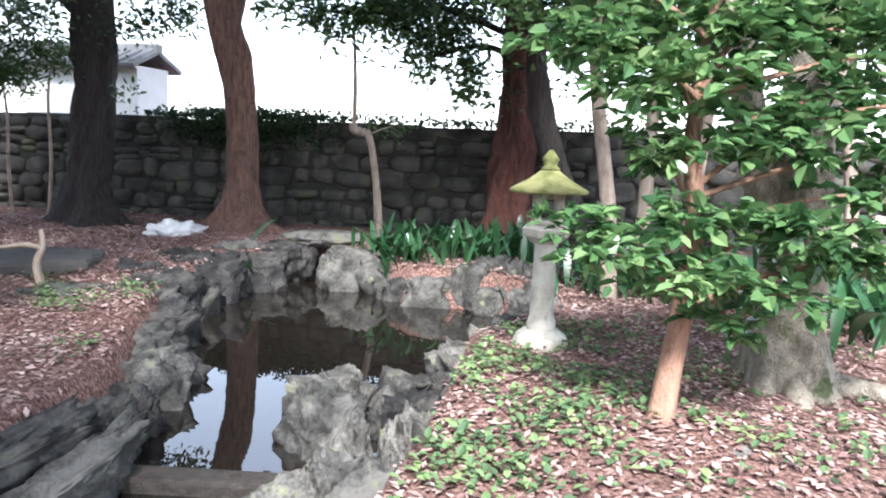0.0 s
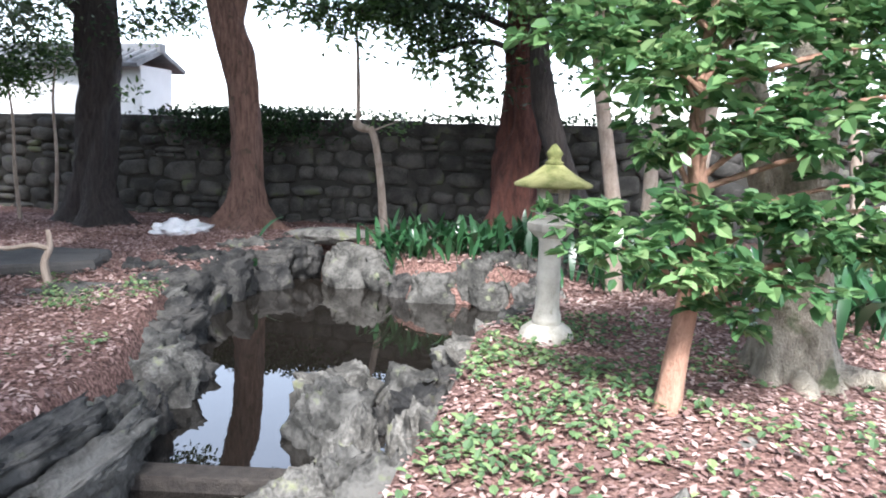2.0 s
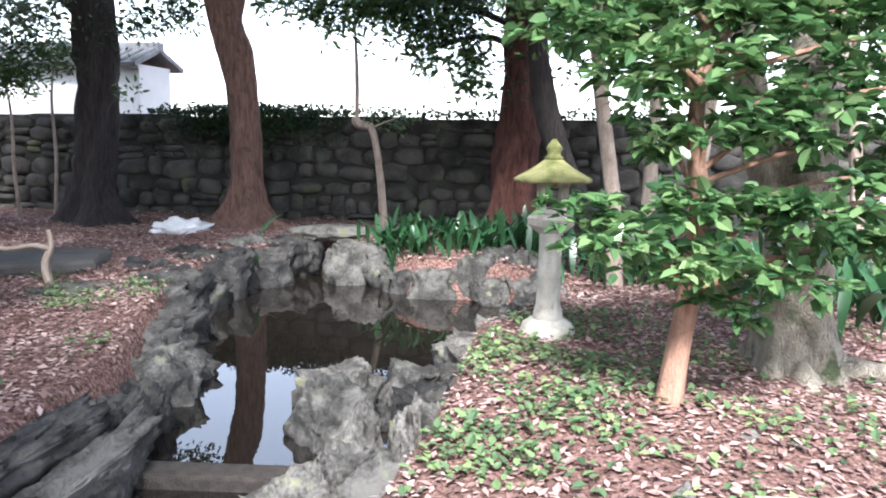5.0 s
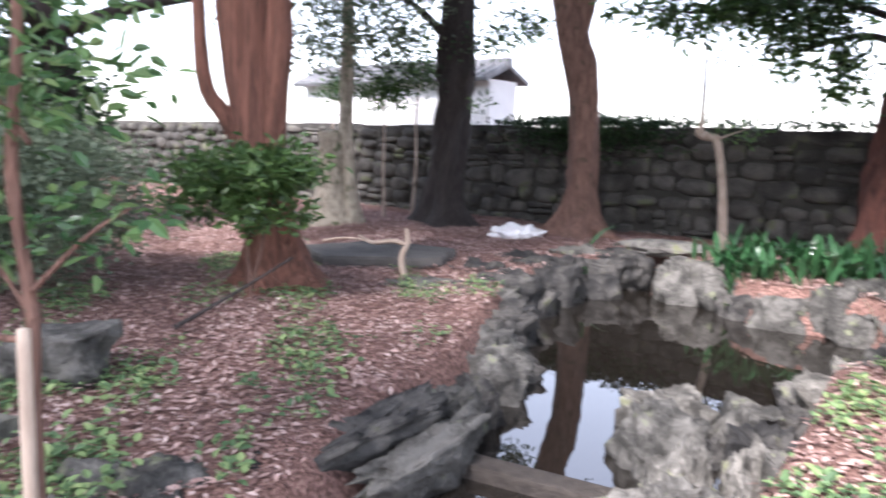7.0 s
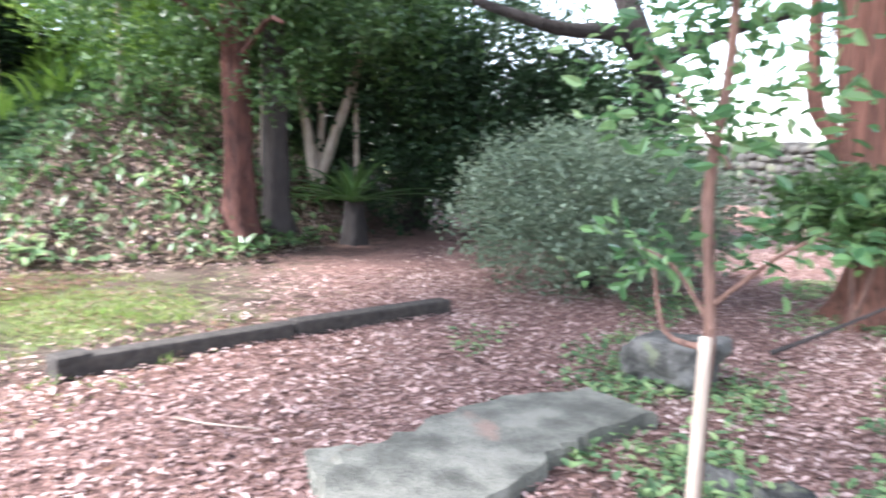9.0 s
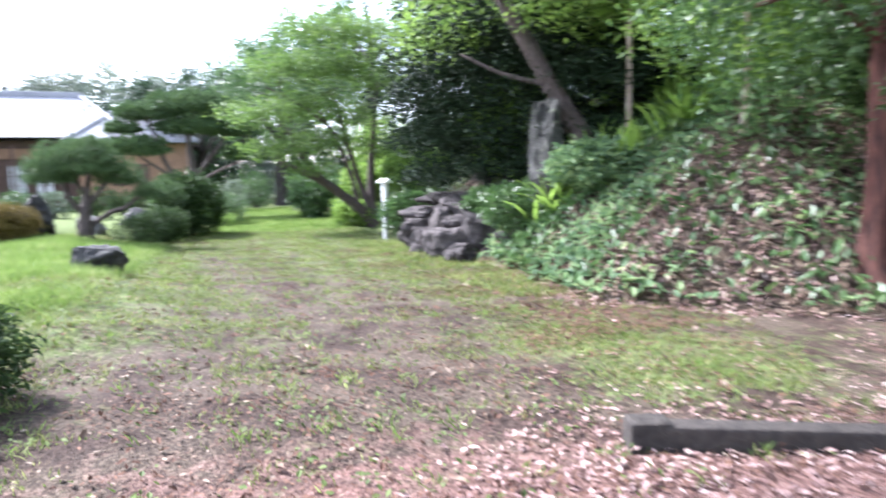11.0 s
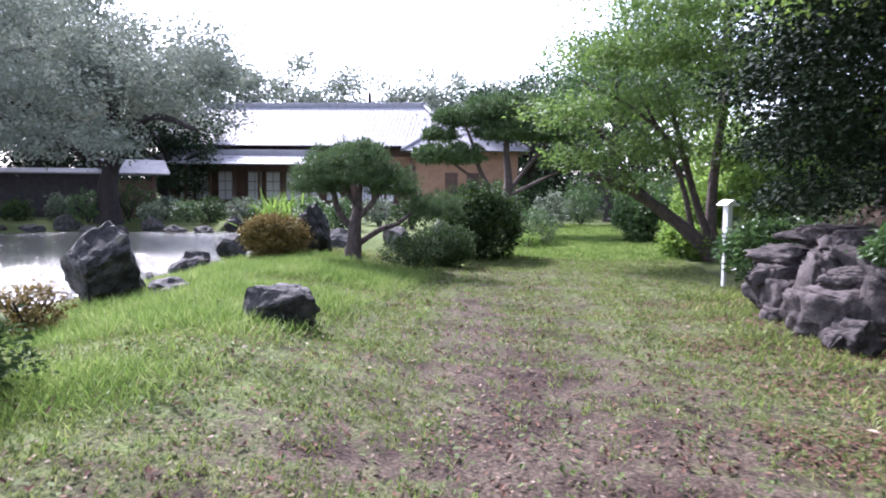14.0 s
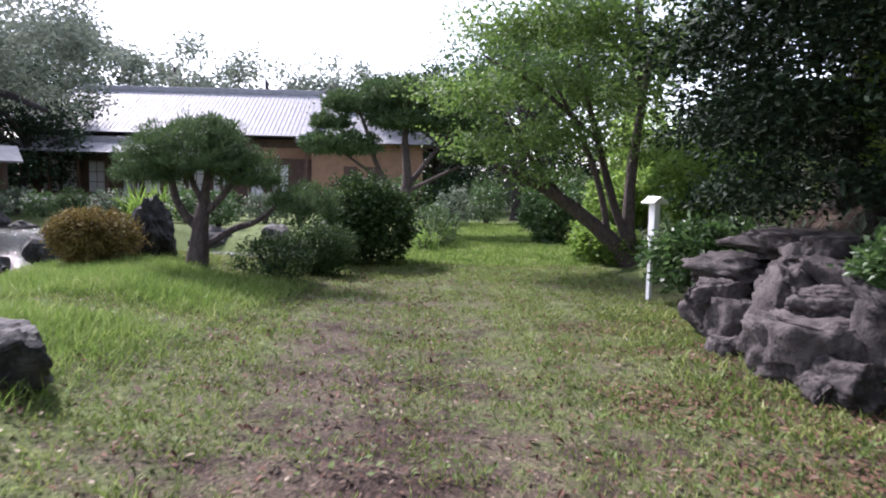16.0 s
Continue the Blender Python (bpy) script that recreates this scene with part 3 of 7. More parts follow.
def build_wall():
    mid = ((WALL_A[0] + WALL_B[0]) / 2, (WALL_A[1] + WALL_B[1]) / 2)
    bm = bmesh.new()
    box(bm, WALL_LEN, 0.55, WALL_H + 0.2, (0, 0.33, -0.25), 0.05)
    wall = part("wall_stone_garden", bm, MORTAR)
    wall.matrix_world = pose(*mid, 0, 0, 0, WALL_YAW)
    tagged(wall, "old grey rubble stone garden wall with mossy joints", "wall", kind="structure")
    rng = random.Random(5)
    variants = stone_variants()
    rest_v, rest_f, near = [], [], 0
    z = -0.12
    rows = [0.24, 0.3, 0.27, 0.32, 0.26, 0.25, 0.22]
    for r, h in enumerate(rows):
        x = -WALL_LEN / 2
        while x < WALL_LEN / 2 - 0.1:
            w = rng.uniform(0.22, 0.62) * (1.25 if r in (3, 6) else 1)
            hh = h * rng.uniform(0.78, 1.22)
            zz = z + h / 2 + rng.uniform(-0.05, 0.05)
            me, V, F = variants[rng.randrange(len(variants))]
            d = rng.uniform(0.07, 0.17)
            split = rng.random() < 0.18
            for q in range(2 if split else 1):
                hq = hh / 2 if split else hh
                zq = zz + (q - 0.5) * hh / 2 if split else zz
                m = pose(x + w / 2, 0.07, zq, 0, rng.uniform(-7, 7), 0) @ Matrix.Diagonal((w * 1.0, d, hq * 1.04, 1))
                if -13.5 < x + mid[0] < 4.2 and near < 300:
                    near += 1
                    ob = new("stone", me)
                    ob.parent = wall
                    ob.matrix_local = m
                else:
                    A = np.array(m)
                    n = sum(len(v) for v in rest_v)
                    rest_v.append(V @ A[:3, :3].T + A[:3, 3])
                    rest_f += [tuple(i + n for i in f) for f in F]
            x += w * 0.99
        z += h
    me = bpy.data.meshes.new("rubble")
    me.from_pydata(np.concatenate(rest_v).tolist(), [], rest_f)
    me.polygons.foreach_set("use_smooth", np.full(len(me.polygons), True))
    rest = linked("rubble", me, WALL_STONE, wall)
    tagged(rest, "rubble stones", kind="stuff")
    # level cap of packed earth on the wall
    bm = bmesh.new()
    for i in range(26):
        w = WALL_LEN / 26
        box(bm, w * 0.995, 0.6, 0.14, (-WALL_LEN / 2 + w * (i + 0.5), 0.32, WALL_H - 0.06 + 0.02 * math.sin(i * 2.1)), 0.03)
    part("cap", bm, WALL_STONE, wall)
    return wall


build_wall()


def on_wall(s, across=0.2):
    """A point at s metres along the wall from its middle, on top."""
    a = radians(WALL_YAW)
    mx, my = (WALL_A[0] + WALL_B[0]) / 2, (WALL_A[1] + WALL_B[1]) / 2
    return mx + s * math.cos(a) - across * math.sin(a), my + s * math.sin(a) + across * math.cos(a)


def tree(name, foot, trunk_runs, mat, label, blobs=(), leaves=0, leaf_mat=None, leaf=(0.1, 0.045), limbs=(), seed=0, sides=12, fine=False, category="tree", **more):
    """A tree: trunk and limbs as tubes from its foot, a crown of leaves in uneven clumps. Places are relative to the foot."""
    z = ground_at(*foot) - 0.05
    root = thing(name, foot[0], foot[1], z, label, category)
    tubes("trunk", trunk_runs, mat, root, sides=sides, rough=0.13 if mat in (BARK_DARK, BARK_CLUMP) else 0.08)
    for i, run in enumerate(limbs):
        tubes("limb", [run], mat, root, sides=7)
    if leaves:
        crown("crown", blobs, leaves, leaf_mat, root, leaf, seed, fine, **more)
    return root


def shade_canopy(root, cx, cy, z, w, seed, leaves=9000):
    """An unseen upper crown of the tree, added high over the garden to shade it."""
    crown("upper_crown", puffs(cx, cy, z, w, w, 1.0, 34, 1.0, seed), leaves, LEAF_DARK, root, (0.26, 0.12), seed, spread=0.3)


def puffs(cx, cy, cz, rx, ry, rz, count, size, seed):
    """Uneven clumps filling an ellipsoid."""
    rng = random.Random(seed)
    out = []
    for _ in range(count):
        while True:
            u = [rng.uniform(-1, 1) for _ in range(3)]
            if sum(v * v for v in u) < 1:
                break
        s = size * rng.uniform(0.6, 1.3)
        out.append(((cx + u[0] * rx, cy + u[1] * ry, cz + u[2] * rz), (s, s, s * 0.6)))
    return out


# the dark trunk before the wall
big = tree("tree", (-5.87, 11.85), [([(0, 0, 0), (0.0, 0, 0.5), (0.06, 0, 1.2), (0.1, 0, 1.9), (0.18, 0, 2.5), (0.12, 0.1, 3.1), (0.2, 0.1, 5.2)], [0.36, 0.31, 0.30, 0.29, 0.31, 0.3, 0.18], 0.9)],
     BARK_DARK, "dark-barked tree with a flared foot before the stone wall",
     puffs(0.2, 0, 5.4, 2.6, 2.0, 1.3, 26, 0.7, 1) + [((-1.2, -0.3, 3.3), (1.0, 0.6, 0.4)), ((-0.4, -0.6, 2.7), (0.7, 0.5, 0.16)), ((-1.6, -0.4, 2.6), (0.7, 0.5, 0.2)), ((1.2, -0.4, 3.35), (0.6, 0.5, 0.16)), ((0.7, -0.5, 3.0), (0.3, 0.3, 0.12))], 8500, LEAF_DARK, (0.12, 0.05), seed=1, sides=22, spread=0.16,
     limbs=[([(0.1, 0, 3.2), (-0.6, -0.3, 3.9), (-1.5, -0.6, 4.3)], [0.1, 0.06, 0.03]), ([(0.2, 0, 4.0), (1.0, -0.4, 4.6), (1.9, -0.5, 4.7)], [0.09, 0.06, 0.03])])
shade_canopy(big, 0, -4.0, 8.2, 4.2, 31, 14000)
crown("lower_crown", [((1.63, -0.2, 3.38), (0.35, 0.3, 0.18)), ((1.02, -0.24, 3.19), (0.3, 0.3, 0.2)), ((-0.75, -0.32, 2.76), (0.45, 0.3, 0.22)), ((-1.05, -0.39, 2.36), (0.35, 0.3, 0.25)), ((-0.25, -0.35, 2.51), (0.25, 0.2, 0.2)), ((-0.67, -0.23, 3.33), (0.5, 0.3, 0.25)), ((0.91, -0.39, 2.18), (0.16, 0.14, 0.16))], 1700, LEAF_MID, big, (0.11, 0.045), 301, True, spread=0.1)
# the reddish forked tree
big = tree("tree", (-3.3, 11.6), [([(0, 0, 0), (0.02, 0, 0.35), (0.04, 0, 0.9), (0.03, 0, 1.5), (0.0, 0, 2.1), (-0.1, 0, 2.75), (-0.28, 0, 3.4), (-0.7, 0, 5.0)], [0.31, 0.26, 0.235, 0.23, 0.24, 0.25, 0.24, 0.13], 1.5),
                            ([(-0.2, 0, 3.2), (-0.05, 0, 3.7), (0.0, 0.05, 4.2), (0.3, 0.2, 5.6)], [0.17, 0.15, 0.13, 0.08])],
     BARK_RED, "reddish smooth-barked tree with spreading roots and a forked trunk",
     puffs(-0.2, 0, 5.7, 2.2, 1.8, 1.1, 24, 0.6, 2) + [((-1.2, 0, 3.6), (0.4, 0.4, 0.2)), ((0.8, -0.3, 3.75), (0.6, 0.5, 0.16)), ((1.5, -0.3, 3.5), (0.5, 0.4, 0.18)), ((1.9, -0.3, 3.25), (0.35, 0.3, 0.12))], 7500, LEAF_DARK, (0.12, 0.05), seed=2, sides=20, spread=0.16,
     limbs=[([(-0.1, -0.05, 0.12), (-0.5, -0.3, 0.1), (-1.0, -0.45, 0.02)], [0.1, 0.07, 0.03]), ([(0.12, -0.05, 0.15), (0.55, -0.3, 0.12), (0.95, -0.5, 0.0)], [0.12, 0.09, 0.05]),
            ([(0.0, -0.12, 0.12), (0.1, -0.6, 0.08), (-0.1, -0.95, 0.0)], [0.1, 0.06, 0.03])])
shade_canopy(big, 0.5, -4.6, 8.6, 4.0, 32, 14000)
# the thin lopped tree
tree("tree", (-1.05, 11.7), [([(0, 0, 0), (-0.06, 0, 0.8), (-0.16, 0, 1.5), (-0.26, 0, 1.75)], [0.075, 0.06, 0.055, 0.06]),
                            ([(-0.26, 0, 1.72), (-0.44, 0, 1.76), (-0.46, 0, 1.85)], [0.06, 0.07, 0.06]),
                            ([(-0.45, 0, 1.8), (-0.45, 0, 2.6), (-0.5, 0, 3.6)], [0.035, 0.03, 0.015])],
     BARK_THIN, "thin pale lopped tree with a kinked stem", puffs(0.0, 0, 1.8, 0.4, 0.25, 0.15, 6, 0.13, 3) + puffs(-0.5, 0, 3.9, 1.0, 0.8, 0.5, 8, 0.4, 3), 1500, LEAF_MID, (0.1, 0.045), seed=3,
     limbs=[([(-0.2, 0, 1.7), (0.0, -0.05, 1.78), (0.2, -0.1, 1.85)], [0.018, 0.012, 0.006])])
# the thick red trunk with a leaning neighbour
big = tree("tree", (1.05, 11.6), [([(0, 0, 0), (0, 0, 0.5), (0.02, 0, 1.2), (0.1, 0, 2.0), (0.0, 0, 3.2), (0.1, 0, 5)], [0.46, 0.37, 0.34, 0.3, 0.27, 0.2], 0.2)],
     BARK_CLUMP, "thick old trunk of peeling dark red bark",
     puffs(0.2, -0.6, 4.4, 2.6, 2.2, 1.4, 30, 0.7, 4) + [((-2.2, -0.6, 3.5), (0.9, 0.6, 0.3)), ((-1.3, -0.8, 3.05), (0.7, 0.5, 0.32)), ((-0.7, -1.0, 2.65), (0.55, 0.5, 0.3)), ((-1.0, -0.8, 2.3), (0.2, 0.2, 0.25)), ((-2.6, -0.6, 3.0), (0.3, 0.3, 0.14)), ((-0.3, -1.0, 2.2), (0.35, 0.3, 0.15)), ((0.9, -1.0, 2.6), (0.7, 0.5, 0.3))], 11500, LEAF_DARK, (0.13, 0.055), seed=4, sides=22, spread=0.17)
shade_canopy(big, 0.0, -4.6, 8.0, 4.0, 33, 14000)
crown("lower_crown", [((-3.57, -0.84, 3.41), (0.35, 0.3, 0.12)), ((-3.07, -0.85, 3.3), (0.35, 0.3, 0.15)), ((-2.65, -0.87, 3.14), (0.25, 0.25, 0.2)), ((-2.1, -0.83, 3.31), (0.4, 0.3, 0.16)), ((-1.64, -0.87, 3.03), (0.35, 0.3, 0.25)), ((-1.39, -0.92, 2.71), (0.25, 0.25, 0.25)), ((-1.11, -0.85, 3.16), (0.4, 0.3, 0.25)),
                      ((-0.84, -0.91, 2.72), (0.3, 0.3, 0.25)), ((-2.42, -0.83, 3.4), (0.5, 0.3, 0.12)), ((-1.77, -0.82, 3.4), (0.5, 0.3, 0.15)), ((-0.72, -0.98, 2.3), (0.2, 0.2, 0.2))], 2500, LEAF_MID, big, (0.12, 0.05), 302, True, spread=0.09, hang=0.3)
for k, run in enumerate(([(0.0, -0.1, 3.2), (-1.2, -0.7, 3.5), (-2.4, -0.85, 3.35), (-3.4, -0.85, 3.45)], [(0.0, -0.1, 2.9), (-0.6, -0.7, 3.0), (-1.3, -0.9, 2.8)])):
    tubes("limb", [(run, [0.06, 0.04, 0.025, 0.012][:len(run)])], BARK_DARK, big, sides=7)
tree("tree", (1.9, 10.4), [([(0, 0, 0), (-0.12, 0, 0.8), (-0.42, 0, 1.6), (-0.62, 0, 2.3), (-0.75, 0, 3.4)], [0.2, 0.17, 0.16, 0.17, 0.1], 0.4)],
     BARK_DARK, "leaning grey-brown tree behind the lantern", puffs(-0.6, 0, 3.7, 1.3, 1.0, 0.8, 14, 0.5, 5), 3500, LEAF_DARK, (0.12, 0.05), seed=5, spread=0.15)
# pale stems behind the camellia
for px, py, lean, h in ((1.72, 7.3, -0.35, 3.4), (2.25, 8.2, 0.1, 3.8), (2.7, 8.0, 0.25, 3.6), (4.9, 8.6, -0.3, 3.5)):
    tree("tree", (px, py), [([(0, 0, 0), (lean * 0.2, 0, h * 0.3), (lean * 0.7, 0.05, h * 0.65), (lean, 0, h)], [0.085, 0.075, 0.07, 0.04])],
         BARK_THIN, "slender pale-brown understorey tree", puffs(lean, -0.3, h * 0.9, 1.3, 1.0, 0.9, 16, 0.42, int(px * 10)), 2000, LEAF_MID, (0.11, 0.05), seed=int(px * 10), spread=0.14)
# the big pale trunk
tree("tree", (2.24, 4.45), [([(0, 0, 0), (-0.03, 0, 0.35), (-0.05, 0, 1.0), (-0.02, 0.1, 1.7), (0.1, 0.2, 2.6), (0.25, 0.3, 4.5)], [0.20, 0.19, 0.185, 0.18, 0.16, 0.11], 0.75),
                           ([(-0.1, 0, 0.9), (-0.28, 0.05, 1.3), (-0.42, 0.1, 1.9), (-0.6, 0.2, 3.2)], [0.11, 0.10, 0.09, 0.06])],
     BARK_PALE, "pale lichen-blotched trunk with spreading roots beside the camellia",
     puffs(0.2, 0.6, 4.2, 2.0, 1.7, 0.9, 22, 0.55, 6), 6000, LEAF_MID, (0.12, 0.05), seed=6, sides=20, spread=0.15,
     limbs=[([(0.15, -0.05, 0.1), (0.5, -0.15, 0.08), (1.0, -0.3, 0.0)], [0.1, 0.06, 0.03]), ([(-0.05, -0.15, 0.12), (-0.1, -0.45, 0.03)], [0.09, 0.05]),
            ([(0.0, 0.15, 1.75), (0.3, 0.1, 1.95), (0.75, 0.0, 2.3)], [0.05, 0.04, 0.02])])


def camellia():
    """The glossy small tree beside the path: leaves grow in rosettes at the twig ends."""
    x, y = 1.19, 3.68
    z = ground_at(x, y) - 0.03
    root = thing("camellia_tree", x, y, z, "small camellia with glossy leaves in tiers and a smooth orange-brown trunk", "tree")
    tubes("trunk", [([(0, 0, 0), (0.03, 0, 0.3), (0.07, 0, 0.62), (0.1, 0.02, 1.1), (0.06, 0.06, 1.5), (0.12, 0.1, 2.2)], [0.068, 0.06, 0.056, 0.05, 0.042, 0.02], 0.2)], BARK_SMOOTH, root, sides=14, rough=0.02)
    tiers = [((-0.35, -0.25, 0.93), (0.30, 0.25, 0.13)), ((-0.45, 0.0, 1.04), (0.28, 0.25, 0.12)), ((0.05, -0.35, 0.84), (0.28, 0.22, 0.12)), ((0.45, -0.35, 0.78), (0.32, 0.22, 0.12)),
             ((0.75, -0.2, 0.92), (0.34, 0.25, 0.11)), ((0.5, -0.3, 1.1), (0.32, 0.25, 0.12)), ((0.05, -0.2, 1.12), (0.3, 0.25, 0.12)), ((0.25, -0.2, 0.62), (0.24, 0.16, 0.1)),
             ((0.1, -0.1, 1.5), (0.5, 0.35, 0.16)), ((-0.1, -0.1, 1.78), (0.55, 0.4, 0.16)), ((0.55, -0.1, 1.55), (0.42, 0.35, 0.18)), ((0.85, 0.0, 1.75), (0.4, 0.35, 0.18)),
             ((0.3, 0.0, 2.05), (0.62, 0.4, 0.22)), ((-0.4, 0.1, 1.98), (0.42, 0.35, 0.15)), ((0.9, 0.1, 2.1), (0.5, 0.4, 0.2)), ((0.95, -0.15, 1.28), (0.34, 0.25, 0.13)),
             ((-0.1, 0.1, 1.42), (0.24, 0.2, 0.1)), ((1.1, -0.25, 0.95), (0.3, 0.25, 0.1)), ((1.2, -0.15, 1.5), (0.4, 0.3, 0.18)), ((1.35, 0.0, 2.0), (0.5, 0.4, 0.22)), ((1.3, -0.3, 1.2), (0.3, 0.25, 0.12)), ((1.5, -0.1, 1.75), (0.4, 0.3, 0.15)), ((0.4, 0.2, 2.4), (0.9, 0.5, 0.2)), ((-0.5, 0.15, 2.3), (0.4, 0.3, 0.14))]
    for i, (c, r) in enumerate(tiers):
        b = (0.08, 0.03, max(0.6, c[2] - 0.3))
        mid = ((b[0] + c[0]) / 2, (b[1] + c[1]) / 2, (b[2] + c[2]) / 2 + 0.06)
        tubes("limb", [([b, mid, c], [0.018, 0.013, 0.006])], BARK_SMOOTH, root, sides=6, rough=0.03)
    rng = np.random.default_rng(42)
    P, out = clumped(tiers, 6800, rng, 6, 0.012, 0.6)
    D = rng.normal(0, 1, P.shape) * np.array([1, 1, 0.35]) + out * 0.5
    L = rng.uniform(0.065, 0.12, len(P))
    V, F = blades(P, D, L, L * 0.68, rng, True, 0.14, 0.75)
    solid("crown", V, F, LEAF_CAMELLIA, root, "glossy bright green leaves", False)
    return root


camellia()
# an unseen tall tree, added behind the start of the walk so its crown shades the pond
big = tree("tree", (-1.2, -4.4), [([(0, 0, 0), (-0.1, 0.1, 2.0), (-0.4, 0.4, 4.5), (-1.2, 1.0, 7.5)], [0.4, 0.3, 0.26, 0.14], 0.5)], BARK_DARK, "tall broad-leaved tree, unseen, added to shade the small pond")
shade_canopy(big, -3.9, 0.9, 8.6, 4.6, 35, 10500)


def lantern():
    x, y = 0.77, 5.36
    z = ground_at(x, y) - 0.04
    root = thing("stone_lantern", x, y, z, "weathered granite garden lantern with a moss-covered roof", "lantern")
    root.scale = (0.86, 0.86, 1.08)

    def turned(name, profile, sides, mat, label="", spin=0.0, lift=0.0):
        V, F = [], []
        for k, (r, h) in enumerate(profile):
            for i in range(sides):
                a = 2 * math.pi * i / sides + spin
                V.append((r * math.cos(a), r * math.sin(a), h + (lift * abs(math.cos(a * sides / 4)) if lift else 0)))
        for k in range(len(profile) - 1):
            for i in range(sides):
                F.append((k * sides + i, k * sides + (i + 1) % sides, (k + 1) * sides + (i + 1) % sides, (k + 1) * sides + i))
        F += [tuple(range(sides - 1, -1, -1)), tuple(range((len(profile) - 1) * sides, len(profile) * sides))]
        me = bpy.data.meshes.new(name)
        me.from_pydata(V, [], F)
        me.polygons.foreach_set("use_smooth", np.full(len(me.polygons), sides > 10))
        return linked(name, me, mat, root, label)
    turned("base", [(0.24, 0), (0.245, 0.07), (0.22, 0.12), (0.15, 0.16)], 24, LANTERN)
    turned("shaft", [(0.125, 0.15), (0.13, 0.2), (0.108, 0.26), (0.1, 0.45), (0.108, 0.47), (0.108, 0.5), (0.1, 0.52), (0.1, 0.74), (0.118, 0.78)], 24, LANTERN)
    turned("platform", [(0.13, 0.77), (0.2, 0.82), (0.21, 0.87), (0.17, 0.9)], 6, LANTERN)
    bm = bmesh.new()
    box(bm, 0.25, 0.25, 0.035, (0, 0, 0.9), 0.006)
    firebox = part("firebox", bm, LANTERN, root)
    for sx in (-1, 1):
        for sy in (-1, 1):
            bm = bmesh.new()
            box(bm, 0.055, 0.055, 0.2, (sx * 0.095, sy * 0.095, 0.9), 0.008)
            part("post", bm, LANTERN, firebox)
    bm = bmesh.new()
    box(bm, 0.25, 0.25, 0.035, (0, 0, 1.08), 0.006)
    part("lintel", bm, LANTERN, firebox)
    turned("roof", [(0.28, 1.115), (0.335, 1.12), (0.34, 1.14), (0.27, 1.17), (0.19, 1.205), (0.12, 1.245), (0.08, 1.27)], 24, MOSS, "rounded roof under yellow-green moss")
    turned("finial", [(0.07, 1.265), (0.085, 1.285), (0.055, 1.30), (0.06, 1.325), (0.075, 1.345), (0.05, 1.375), (0.015, 1.41)], 16, MOSS)


lantern()

# stones round the small pond: x, y, top, width, depth, turn, kind, flat top
M = {"g": (ROCK, "weathered grey rock on the pond bank"), "d": (ROCK_DARK, "dark damp rock on the pond bank"), "p": (ROCK_PALE, "pale lichened rock beside the pond")}
BANK = [(-2.15, 9.85, .06, .7, .6, 10, "d", .5), (-2.5, 9.4, .0, .85, .6, 40, "d", .5), (-2.8, 8.85, .03, .8, .7, 60, "d", .5), (-2.95, 8.2, .04, .8, .75, 75, "d", .5), (-2.95, 7.45, .05, .95, .7, 80, "d", .5),
        (-2.35, 9.0, -.16, .5, .45, 30, "d", .5), (-2.62, 8.45, -.14, .55, .45, 70, "d", .5), (-2.68, 7.7, -.13, .6, .45, 80, "d", .5), (-2.7, 9.75, .1, .7, .5, 15, "g", .45), (-3.25, 8.75, .08, .7, .6, 30, "d", .45), (-3.4, 7.8, .06, .8, .6, 80, "d", .45),
        (-3.12, 6.75, -.0, 1.15, .75, 12, "g", .45), (-2.62, 6.5, -.1, .75, .7, 70, "d", .5), (-2.55, 5.6, -.02, .8, .66, 30, "g", .5), (-2.2, 5.0, -.04, .5, .55, 60, "p", .5), (-2.85, 5.3, -.03, .5, .45, 80, "g", .5), (-2.38, 6.0, -.18, .45, .5, 60, "d", .5), (-2.12, 5.45, -.2, .36, .45, 70, "d", .5),
        (-1.08, 9.5, .08, .8, .6, 15, "g", .5), (-1.36, 9.85, .06, .5, .5, 50, "g", .6), (-.62, 9.2, .0, .7, .5, 10, "g", .5), (-.55, 8.85, -.16, .55, .4, 20, "d", .5), (-.12, 8.66, -.04, .68, .45, 5, "g", .5), (.35, 8.55, .07, .52, .45, 15, "g", .5),
        (.6, 8.28, -.15, .42, .36, 40, "g", .5), (.7, 8.9, .14, .4, .4, 10, "g", .5), (.92, 8.7, .14, .36, .4, 60, "g", .5), (1.12, 8.35, .13, .46, .42, 80, "g", .5), (1.1, 7.75, .02, .5, .5, 30, "d", .5), (1.04, 7.2, .04, .46, .5, 15, "g", .5),
        (.92, 6.75, -.01, .5, .55, -35, "p", .5), (.5, 6.1, -.06, .4, .42, 60, "p", .5), (.7, 6.42, -.04, .42, .4, 20, "g", .5), (.2, 5.75, -.12, .44, .42, 0, "p", .5), (.5, 5.75, -.02, .4, .4, 35, "g", .5)]
